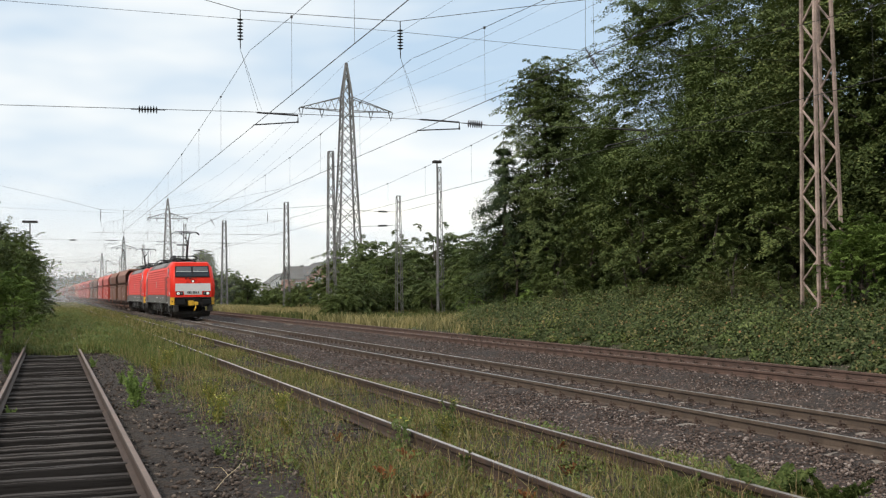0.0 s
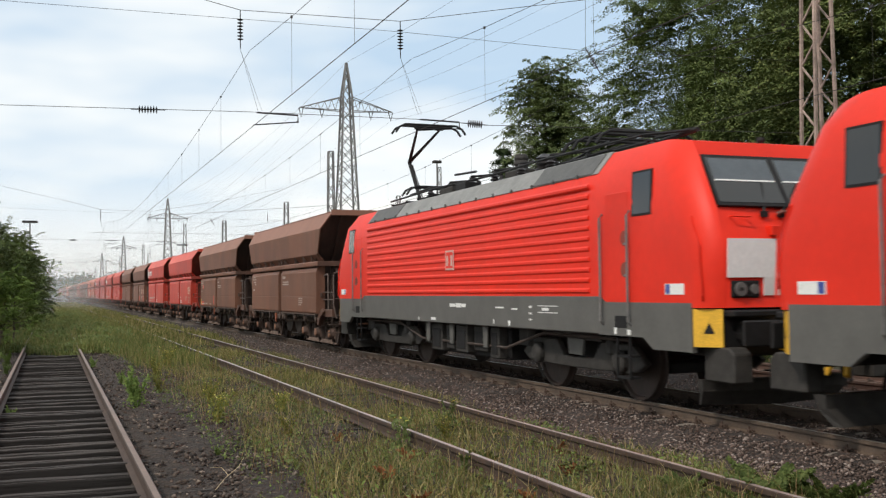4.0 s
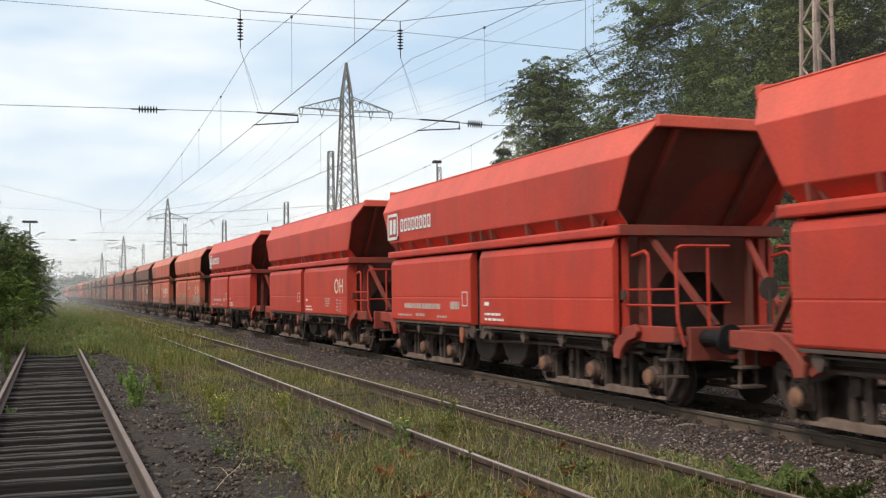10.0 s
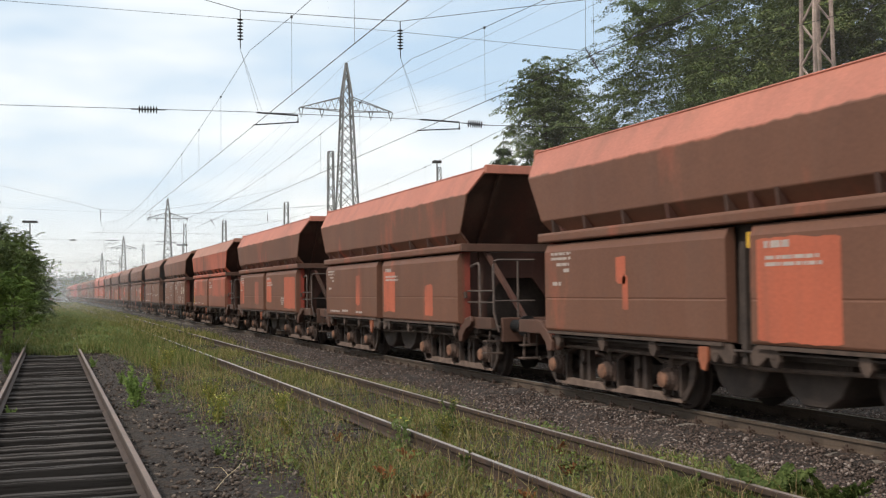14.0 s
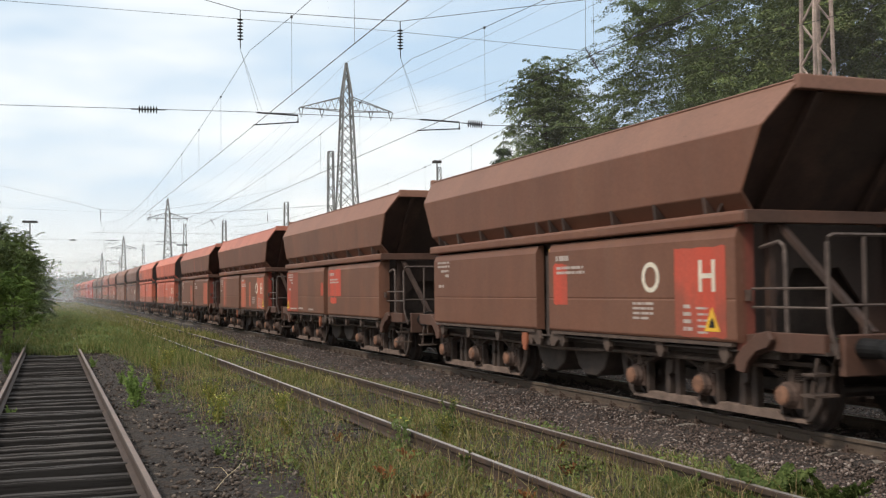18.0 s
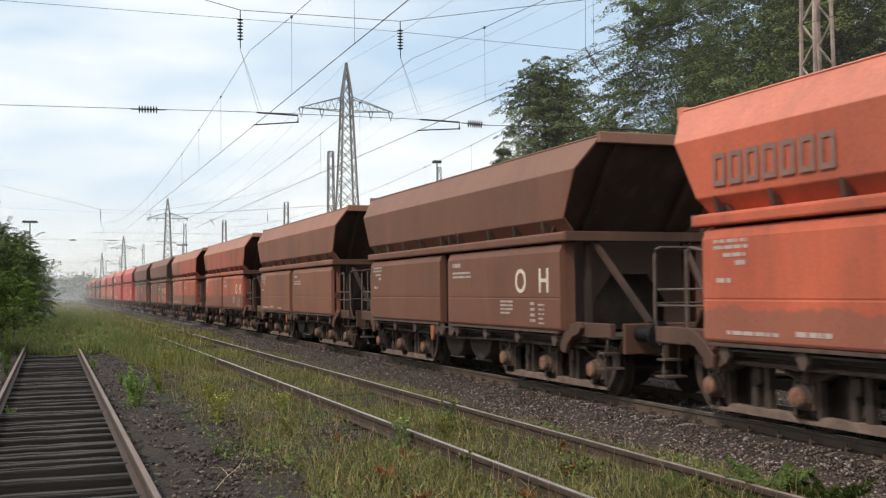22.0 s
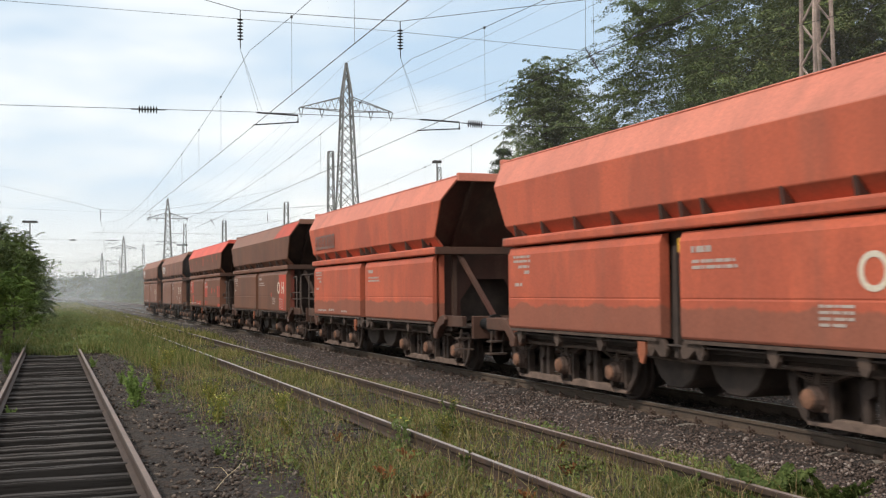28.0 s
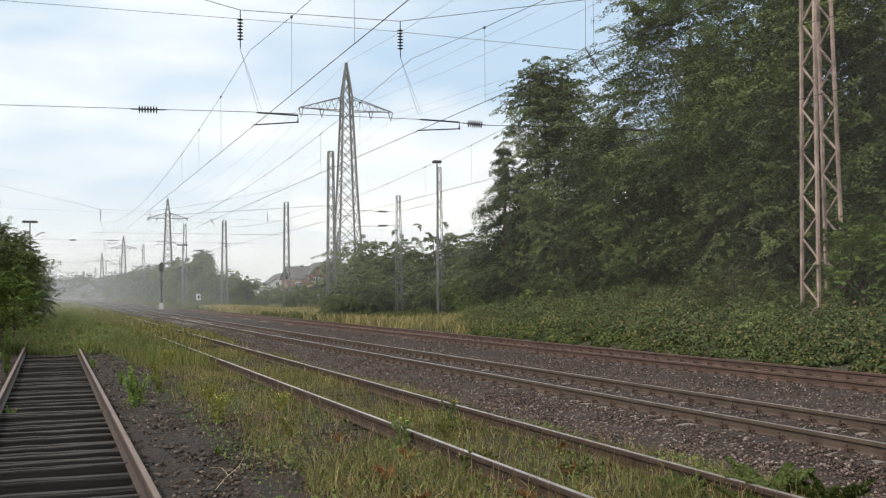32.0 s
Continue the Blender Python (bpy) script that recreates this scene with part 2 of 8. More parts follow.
def wood_mat():
    m, n, l, b = tree("weathered_sleeper_wood")
    oi = n.new("ShaderNodeObjectInfo")
    t = noise_tex(n, l, 5.0, 6.0, 0.65, stretch=(0.5, 9.0, 9.0))
    t2 = noise_tex(n, l, 1.3, 4.0)
    r = ramp(n, [(0.34, (0.010, 0.0075, 0.006)), (0.48, (0.036, 0.028, 0.023)), (0.72, (0.088, 0.072, 0.060))])
    l.new(t.outputs["Fac"], r.inputs["Fac"])
    r2 = ramp(n, [(0.0, (0.75, 0.72, 0.7)), (1.0, (1.25, 1.2, 1.15))])
    l.new(oi.outputs["Random"], r2.inputs["Fac"])
    c = mixc(n, l, 1.0, r.outputs["Color"], r2.outputs["Color"], "MULTIPLY")
    # bleached tops, tarred sides; the side tone also paints in the gaps' shade
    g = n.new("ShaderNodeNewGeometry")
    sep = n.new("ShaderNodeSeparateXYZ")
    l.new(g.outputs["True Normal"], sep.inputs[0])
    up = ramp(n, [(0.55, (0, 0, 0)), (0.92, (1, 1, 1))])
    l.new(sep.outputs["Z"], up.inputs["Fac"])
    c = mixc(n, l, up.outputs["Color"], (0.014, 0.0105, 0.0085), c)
    l.new(c, b.inputs["Base Color"])
    b.inputs["Roughness"].default_value = 0.9
    bump(n, l, t.outputs["Fac"], 0.5, 0.02, b)
    return m


M_WOOD = wood_mat()


def ground_mat():
    """ballast, cinders and soil, by position across the line"""
    m, n, l, b = tree("trackbed_ground")
    g = n.new("ShaderNodeNewGeometry")
    sep = n.new("ShaderNodeSeparateXYZ")
    l.new(g.outputs["Position"], sep.inputs[0])
    v = n.new("ShaderNodeTexVoronoi")
    v.inputs["Scale"].default_value = 24.0
    l.new(g.outputs["Position"], v.inputs["Vector"])
    t1, t2 = noise_tex(n, l, 0.6, 5.0), noise_tex(n, l, 7.0, 4.0)
    stone = ramp(n, [(0.0, (0.022, 0.015, 0.012)), (0.5, (0.062, 0.043, 0.034)), (1.0, (0.140, 0.102, 0.083))])
    l.new(v.outputs["Color"], stone.inputs["Fac"])
    # stones darken towards their cell edges: crevice shade painted into the colour
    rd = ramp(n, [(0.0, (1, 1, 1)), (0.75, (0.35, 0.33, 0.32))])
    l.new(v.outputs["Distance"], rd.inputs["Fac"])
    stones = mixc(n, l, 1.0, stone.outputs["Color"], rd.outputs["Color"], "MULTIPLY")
    soil = ramp(n, [(0.3, (0.011, 0.0072, 0.0046)), (0.7, (0.048, 0.031, 0.020))])
    l.new(t2.outputs["Fac"], soil.inputs["Fac"])
    green = ramp(n, [(0.3, (0.045, 0.060, 0.018)), (0.7, (0.11, 0.115, 0.040))])
    l.new(t1.outputs["Fac"], green.inputs["Fac"])
    mr = n.new("ShaderNodeMapRange")
    l.new(sep.outputs["X"], mr.inputs["Value"])
    mr.inputs["From Min"].default_value, mr.inputs["From Max"].default_value = 4.6, 6.6
    add = n.new("ShaderNodeMath")
    add.operation = "MULTIPLY_ADD"
    l.new(t1.outputs["Fac"], add.inputs[0])
    add.inputs[1].default_value, add.inputs[2].default_value = 1.6, -0.8
    add2 = n.new("ShaderNodeMath")
    add2.operation, add2.use_clamp = "ADD", True
    l.new(mr.outputs["Result"], add2.inputs[0])
    l.new(add.outputs[0], add2.inputs[1])
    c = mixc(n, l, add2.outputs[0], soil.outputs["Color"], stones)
    mr2 = n.new("ShaderNodeMapRange")
    l.new(sep.outputs["X"], mr2.inputs["Value"])
    mr2.inputs["From Min"].default_value, mr2.inputs["From Max"].default_value = 16.6, 17.6
    c = mixc(n, l, mr2.outputs["Result"], c, green.outputs["Color"])
    l.new(c, b.inputs["Base Color"])
    b.inputs["Roughness"].default_value = 0.95
    bump(n, l, v.outputs["Distance"], 0.8, 0.05, b)
    return m


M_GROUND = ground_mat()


# ---------------------------------------------------------------- mesh helpers
class MB:
    """collects vertices and faces of one mesh"""

    def __init__(self):
        self.v, self.f = [], []

    def add(self, vs, fs):
        k = len(self.v)
        self.v += [tuple(p) for p in vs]
        self.f += [tuple(i + k for i in f) for f in fs]
        return self

    def box(self, x0, x1, y0, y1, z0, z1):
        return self.add([(x0, y0, z0), (x1, y0, z0), (x1, y1, z0), (x0, y1, z0), (x0, y0, z1), (x1, y0, z1), (x1, y1, z1), (x0, y1, z1)],
                        [(3, 2, 1, 0), (4, 5, 6, 7), (0, 1, 5, 4), (1, 2, 6, 5), (2, 3, 7, 6), (3, 0, 4, 7)])

    def loft(self, rings, closed=True, caps=True):
        n = len(rings[0])
        vs = [p for r in rings for p in r]
        fs = []
        for i in range(len(rings) - 1):
            for j in range(n if closed else n - 1):
                a, b = i * n + j, i * n + (j + 1) % n
                fs.append((a, b, b + n, a + n))
        if caps and closed:
            fs.append(tuple(reversed(range(n))))
            fs.append(tuple(range((len(rings) - 1) * n, len(rings) * n)))
        return self.add(vs, fs)

    def ext_y(self, prof, y0, y1):
        return self.loft([[(x, y0, z) for x, z in prof], [(x, y1, z) for x, z in prof]])

    def ext_x(self, prof, x0, x1):
        return self.loft([[(x0, y, z) for y, z in prof], [(x1, y, z) for y, z in prof]])

    def tube(self, pts, r, n=6):
        pts = [Vector(p) for p in pts]
        rings = []
        for i, p in enumerate(pts):
            t = (pts[min(i + 1, len(pts) - 1)] - pts[max(i - 1, 0)]).normalized()
            u = t.cross(Vector((0, 0, 1)) if abs(t.z) < 0.9 else Vector((1, 0, 0))).normalized()
            w = t.cross(u)
            rr = r[i] if isinstance(r, (list, tuple)) else r
            rings.append([tuple(p + rr * (math.cos(a) * u + math.sin(a) * w)) for a in (2 * math.pi * j / n for j in range(n))])
        return self.loft(rings)

    def bar(self, a, b, w, h=None):
        """a straight bar of rectangular section"""
        a, b = Vector(a), Vector(b)
        t = (b - a).normalized()
        u = t.cross(Vector((0, 0, 1)) if abs(t.z) < 0.9 else Vector((0, 1, 0))).normalized() * (w / 2)
        s = t.cross(u).normalized() * ((h or w) / 2)
        return self.loft([[tuple(p + u + s), tuple(p - u + s), tuple(p - u - s), tuple(p + u - s)] for p in (a, b)])

    def lathe(self, prof, axis, origin, n=20):
        """prof: (distance along the axis, radius)"""
        o = Vector(origin)
        rings = []
        for d, r in prof:
            ring = []
            for j in range(n):
                a = 2 * math.pi * j / n
                c, s = r * math.cos(a), r * math.sin(a)
                ring.append(tuple(o + (Vector((d, c, s)) if axis == "x" else Vector((c, d, s)) if axis == "y" else Vector((c, s, d)))))
            rings.append(ring)
        return self.loft(rings)


def mesh_of(name, mb, mat, bevel=0.0, smooth=False):
    me = bpy.data.meshes.new(name)
    me.from_pydata(mb.v, [], mb.f)
    bm = bmesh.new()
    bm.from_mesh(me)
    bmesh.ops.recalc_face_normals(bm, faces=bm.faces)
    if bevel:
        es = [e for e in bm.edges if len(e.link_faces) == 2 and e.calc_face_angle(0) > 0.5]
        bmesh.ops.bevel(bm, geom=es, offset=bevel, segments=1, affect="EDGES", clamp_overlap=True)
    bm.to_mesh(me)
    bm.free()
    if smooth:
        me.polygons.foreach_set("use_smooth", [True] * len(me.polygons))
        me.set_sharp_from_angle(angle=radians(34))
    me.materials.append(mat)
    return me


def part(name, mb, mat, parent, label="", bevel=0.0, smooth=False):
    me = mb if isinstance(mb, bpy.types.Mesh) else mesh_of(name, mb, mat, bevel, smooth)
    ob = new(name, me)
    ob.parent = parent
    if label:
        tagged(ob, label)
    return ob


def thing(name, label, category, group="", m=None, kind=""):
    ob = new(name)
    ob.empty_display_size = 0.3
    if m is not None:
        ob.matrix_basis = m
    return tagged(ob, label, category, group, kind)


def raw(name, verts, faces, mat, parent=None):
    """a big mesh from arrays, triangles or quads"""
    me = bpy.data.meshes.new(name)
    k = faces.shape[1]
    me.vertices.add(len(verts))
    me.vertices.foreach_set("co", np.ascontiguousarray(verts, dtype=np.float32).ravel())
    me.loops.add(faces.size)
    me.loops.foreach_set("vertex_index", np.ascontiguousarray(faces, dtype=np.int32).ravel())
    me.polygons.add(len(faces))
    me.polygons.foreach_set("loop_start", np.arange(0, faces.size, k, dtype=np.int32))
    me.update(calc_edges=True)
    me.materials.append(mat)
    ob = new(name, me)
    ob.parent = parent
    return ob


# ---------------------------------------------------------------- ground
PROFILE = [(-4000, 0.02), (-60, 0.02), (-4, 0.05), (-1.6, 0.06), (-0.85, 0.055), (-0.66, -0.105), (0.66, -0.105), (0.85, 0.055), (1.3, 0.05), (1.9, 0.0), (3.4, -0.06), (3.9, -0.09), (5.8, -0.09),
           (7.1, -0.22), (7.75, -0.20), (8.3, -0.165), (10.95, -0.165), (11.6, -0.24), (12.6, -0.24), (13.3, -0.15), (16.2, -0.15), (16.7, -0.18), (17.4, -0.02),
           (18.4, 0.28), (20.0, 0.75), (22.0, 1.05), (26.0, 1.25), (60.0, 1.3), (4000, 1.3)]


def ground_z(x, y):
    x, y = np.asarray(x, dtype=float), np.asarray(y, dtype=float)
    px, pz = zip(*PROFILE)
    x = np.where(x < 2.5, x - AL * np.clip(y, 0, 45) * np.clip(2.5 - x, 0, 1), x)
    z = np.interp(x, px, pz)
    bank = np.clip((58.0 - y) / 22.0, 0.12, 1.0)
    lift = np.clip((x - 16.7) / 1.0, 0, 1)
    return np.where(x > 16.7, -0.18 + (z + 0.18) * (bank * lift + (1 - lift) * bank), z)


def build_ground():
    xs = np.unique(np.concatenate([[-4000, -1500, -500, -150, -60, -30, -15, -8], np.arange(-4, 24.1, 0.35), np.arange(-1.1, -0.5, 0.1), np.arange(0.6, 1.5, 0.1), [26, 30, 36, 45, 60, 90, 150, 400, 1500, 4000]]))
    ys = np.unique(np.concatenate([[-4000, -1500, -400, -100, -30, -10], np.arange(-2, 30, 0.5), np.arange(30, 90, 2.0), np.arange(90, 260, 12.0), [300, 400, 600, 900, 1500, 2500, 4400]]))
    gx, gy = np.meshgrid(xs, ys)
    gz = ground_z(gx, gy)
    near = (np.abs(gx) < 30) & (gy > -5) & (gy < 90)
    rng = np.random.default_rng(3)
    gz = gz + near * rng.normal(0, 0.012, gz.shape)
    v = np.stack([gx, gy, gz], -1).reshape(-1, 3)
    nx, ny = len(xs), len(ys)
    i = (np.arange(ny - 1)[:, None] * nx + np.arange(nx - 1)[None]).ravel()
    f = np.stack([i, i + 1, i + nx + 1, i + nx], -1)
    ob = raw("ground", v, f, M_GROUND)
    tagged(ob, "grey-brown ballast and cinder ground between grassy verges", "ground", kind="structure")


build_ground()


# ---------------------------------------------------------------- tracks
def rail_prof(h=0.172):
    half = [(0.062, 0), (0.062, 0.012), (0.012, 0.032), (0.009, 0.115), (0.034, 0.128), (0.035, h - 0.006), (0.029, h)]
    return [(x, z - h) for x, z in half] + [(-x, z - h) for x, z in reversed(half)]


def track(label, xc, zt, ang, y0, y1, mat_top, sleepers, rust=None):
    t = thing("railway_track", label, "railway track", "parallel railway tracks", pose(xc, 0, zt, 0, 0, -math.degrees(ang)), "structure")
    for s in (-1, 1):
        x = s * 0.7525
        r = part("rail", MB().ext_y([(x + a, b) for a, b in rail_prof()], y0, y1), rust or M_RUST, t)
        part("rail_head", MB().box(x - 0.024, x + 0.024, y0, y1, -0.004, 0.002), mat_top, r, "worn running surface")
    sleepers(t)
    return t


def wood_sleepers(y0, y1, step, z, seed, w=0.115, half=1.3):
    def build(t):
        rng = random.Random(seed)
        shapes = []
        for k in range(8):
            # weathered beam: split lengthwise into splinters of uneven height, ends frayed
            b = MB()
            cuts = [-w] + sorted(rng.uniform(-w * 0.7, w * 0.7) for _ in range(rng.choice((1, 2, 2)))) + [w]
            for a, c in zip(cuts, cuts[1:]):
                if c - a < 0.008:
                    continue
                e0, e1, lift = half - rng.uniform(0, 0.10), half - rng.uniform(0, 0.10), rng.uniform(-0.014, 0.004)
                rings = []
                for i in range(11):
                    x = -e0 + (e0 + e1) * i / 10
                    g = rng.uniform(0.001, 0.007)
                    top = z + lift + rng.uniform(-0.008, 0.005)
                    q = [rng.uniform(-0.006, 0.006) for _ in range(2)]
                    rings.append([(x, a, z - 0.14), (x, a + g + q[0] * 0.5, top - 0.012), (x, a + g + 0.008, top), (x, c - g - 0.008, top + q[1] * 0.5), (x, c - g + q[1] * 0.5, top - 0.012), (x, c, z - 0.14)])
                b.loft(rings)
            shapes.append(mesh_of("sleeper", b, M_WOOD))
        y = y0
        i = 0
        while y < y1:
            s = part("sleeper", shapes[rng.randrange(8)], None, t)
            s.matrix_basis = pose(rng.uniform(-0.05, 0.05), y + rng.uniform(-0.03, 0.03), rng.uniform(-0.030, 0.014), rng.uniform(-3.5, 3.5), rng.uniform(-0.4, 0.4), rng.uniform(-1.4, 1.4))
            y += step
            i += 1
    return build


def concrete_sleepers(y0, y1, near, step, z):
    def shape():
        b = MB()
        rings = []
        for x, hw, zt in ((-1.3, 0.10, z - 0.03), (-1.0, 0.115, z), (-0.5, 0.115, z), (-0.3, 0.10, z - 0.035), (0.3, 0.10, z - 0.035), (0.5, 0.115, z), (1.0, 0.115, z), (1.3, 0.10, z - 0.03)):
            rings.append([(x, -hw - 0.03, z - 0.19), (x, -hw, zt - 0.02), (x, -hw + 0.02, zt), (x, hw - 0.02, zt), (x, hw, zt - 0.02), (x, hw + 0.03, z - 0.19)])
        return b.loft(rings)

    def chair(x):
        b = MB()
        b.box(x - 0.17, x + 0.17, -0.075, 0.075, z - 0.002, z + 0.014)
        for s in (-1, 1):
            b.tube([(x + s * 0.075, -0.06, z + 0.035), (x + s * 0.12, -0.055, z + 0.055), (x + s * 0.13, 0.0, z + 0.06), (x + s * 0.12, 0.055, z + 0.055), (x + s * 0.075, 0.06, z + 0.035)], 0.013, 5)
            b.lathe([(0, 0.028), (0.04, 0.028), (0.05, 0.018), (0.085, 0.018)], "z", (x + s * 0.125, 0, z + 0.014), 6)
        return b

    def build(t):
        me = mesh_of("sleeper", shape(), M_CONC)
        ch = [mesh_of("rail_fastening", chair(x), M_RUST) for x in (-0.7525, 0.7525)]
        y, far = y0, MB()
        while y < y1:
            if y < near:
                s = part("sleeper", me, None, t)
                s.matrix_basis = pose(0, y, 0)
                for c in ch:
                    part("rail_fastening", c, None, s)
            else:
                far.box(-1.3, 1.3, y - 0.12, y + 0.12, z - 0.15, z)
            y += step
        if far.v:
            f = part("far_sleepers", far, M_CONC, t)
            tagged(f, kind="stuff")
    return build


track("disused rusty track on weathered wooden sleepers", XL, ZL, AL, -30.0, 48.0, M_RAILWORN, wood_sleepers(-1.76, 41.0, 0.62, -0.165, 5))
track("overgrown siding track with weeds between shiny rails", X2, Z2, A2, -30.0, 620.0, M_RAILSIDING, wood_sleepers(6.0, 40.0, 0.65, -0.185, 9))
track("busy main line track with concrete sleepers in ballast", X3, Z3, 0.0, -60.0, 900.0, M_RAILTOP, concrete_sleepers(7.3985 - 0.6 * 12, 200, 46, 0.6, -0.165), M_RUST3)
track("rusty second line track on concrete sleepers", X4, Z4, 0.0, -40.0, 900.0, M_RAILWORN, concrete_sleepers(10.0, 160, 40, 0.6, -0.18), M_RUST4)


# ---------------------------------------------------------------- train
def wheelset(parent, y, r, n=26):
    """solid wheels on an axle, about its own origin so that it can turn"""
    b = MB().lathe([(-1.0, 0.075), (1.0, 0.075)], "x", (0, 0, 0), 10)
    for s in (-1, 1):
        prof = [(0.67, 0.06), (0.67, r + 0.028), (0.70, r + 0.028), (0.712, r), (0.80, r - 0.004), (0.805, r - 0.05), (0.76, r - 0.07), (0.75, 0.16), (0.81, 0.13), (0.81, 0.06)]
        b.lathe([(s * d, q) for d, q in prof], "x", (0, 0, 0), n)
    ws = part("wheelset", b, M_WHEEL, parent)
    ws.location = (0, y, r)
    return ws


def wagon_bogie(w, yc, axles):
    b = part("bogie", MB().box(-0.75, 0.75, yc - 0.25, yc + 0.25, 0.55, 0.80).box(-0.62, -0.55, yc - 1.9, yc + 1.9, 0.42, 0.58).box(0.55, 0.62, yc - 1.9, yc + 1.9, 0.42, 0.58), M_UNDER, w, bevel=0.015)
    for s in (-1, 1):
        x = s * 0.99
        # side frame: horn guides in pairs, top bar, curved end arms
        fr = MB()
        a0, a1, a2 = axles
        for e, a in ((-1, a0), (1, a2)):
            fr.ext_x([(a + e * 0.30, 0.84), (a + e * 0.56, 0.84), (a + e * 0.58, 0.66), (a + e * 0.50, 0.40), (a + e * 0.30, 0.16), (a + e * 0.16, 0.13), (a + e * 0.20, 0.22), (a + e * 0.36, 0.36), (a + e * 0.42, 0.62)], x - 0.035, x + 0.035)
        for a in axles:
            for q in (-0.215, 0.215):
                fr.ext_x([(a + q - 0.035, 0.20), (a + q + 0.035, 0.20), (a + q + 0.03, 0.66), (a + q - 0.03, 0.66)], x - 0.06, x + 0.06)
        for a, c in ((a0, a1), (a1, a2)):
            m = (a + c) / 2
            for q in (-0.13, 0.12):
                fr.ext_x([(m + q - 0.06, 0.18), (m + q + 0.06, 0.18), (m + q + 0.05, 0.86), (m + q - 0.05, 0.86)], x - 0.055, x + 0.055)
            fr.ext_x([(m - 0.05, 0.55), (m + 0.06, 0.50), (m + 0.10, 0.72), (m - 0.06, 0.74)], x + s * 0.05 - 0.04, x + s * 0.05 + 0.04)
        fr.box(x - 0.05, x + 0.05, a0 - 0.45, a2 + 0.45, 0.80, 0.86)
        part("side_frame", fr, M_FRAME, b, bevel=0.008)
        tie = MB()
        for a, c in ((a0, a1), (a1, a2)):
            tie.ext_x([(a + 0.10, 0.12), (c - 0.10, 0.12), (c - 0.30, 0.235), (a + 0.30, 0.235)], x - 0.06 + s * 0.02, x + 0.06 + s * 0.02)
        tie.box(x - 0.05, x + 0.05, a0 - 0.22, a2 + 0.22, 0.115, 0.165)
        part("tie_bar", tie, M_DUSTY, b, "dusty lower tie bar", bevel=0.008)
        hidden = MB()
        for a in axles:
            ab = (MB() if s < 0 else hidden).box(x - 0.09, x + 0.09, a - 0.17, a + 0.17, 0.29, 0.60)
            ab.lathe([(s * 0.04, 0.165), (s * 0.13, 0.165), (s * 0.14, 0.145), (s * 0.21, 0.135)], "x", (x, a, 0.45), 16)
            sp = MB() if s < 0 else hidden
            for k in range(6):
                L = 0.56 - 0.075 * k
                z = 0.775 - 0.026 * k
                sp.ext_x([(a - L, z), (a - L * 0.5, z - 0.05), (a, z - 0.065), (a + L * 0.5, z - 0.05), (a + L, z), (a + L, z - 0.013), (a + L * 0.5, z - 0.063), (a, z - 0.078), (a - L * 0.5, z - 0.063), (a - L, z - 0.013)], x - 0.055, x + 0.055)
            sp.box(x - 0.07, x + 0.07, a - 0.055, a + 0.055, 0.56, 0.76)
            if s < 0:
                box = part("axle_box", ab, M_BOX, b, bevel=0.012)
                part("axle_cap", MB().lathe([(s * 0.20, 0.125), (s * 0.235, 0.115), (s * 0.25, 0.06), (s * 0.252, 0.01)], "x", (x, a, 0.45), 12), M_AXLECAP, box)
                part("leaf_spring", sp, M_BOGIE, b)
        if s > 0:
            tagged(part("axle_gear", hidden, M_BOGIE, b), kind="stuff")
    for a in axles:
        wheelset(b, a, 0.46)




def letters(text, size, mat, name="lettering"):
    cu = bpy.data.curves.new(name, "FONT")
    cu.body, cu.size, cu.align_x, cu.align_y, cu.extrude, cu.offset = text, size, "CENTER", "CENTER", 0.002, 0.006
    tmp = new("tmp_text", cu)
    bpy.context.view_layer.update()
    me = bpy.data.meshes.new_from_object(tmp.evaluated_get(bpy.context.evaluated_depsgraph_get()))
    bpy.data.objects.remove(tmp)
    me.name = name
    me.materials.clear()
    me.materials.append(mat)
    return me


SIDE = Matrix(((0, 0, -1, 0), (-1, 0, 0, 0), (0, 1, 0, 0), (0, 0, 0, 1)))   # text in the plane of the left-hand side


GRIMY_SHADED = ("end_chute", "end_wall", "gusset", "gusset_row", "chute_rib", "end_strut", "stanchion")
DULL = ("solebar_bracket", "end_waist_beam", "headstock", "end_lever")


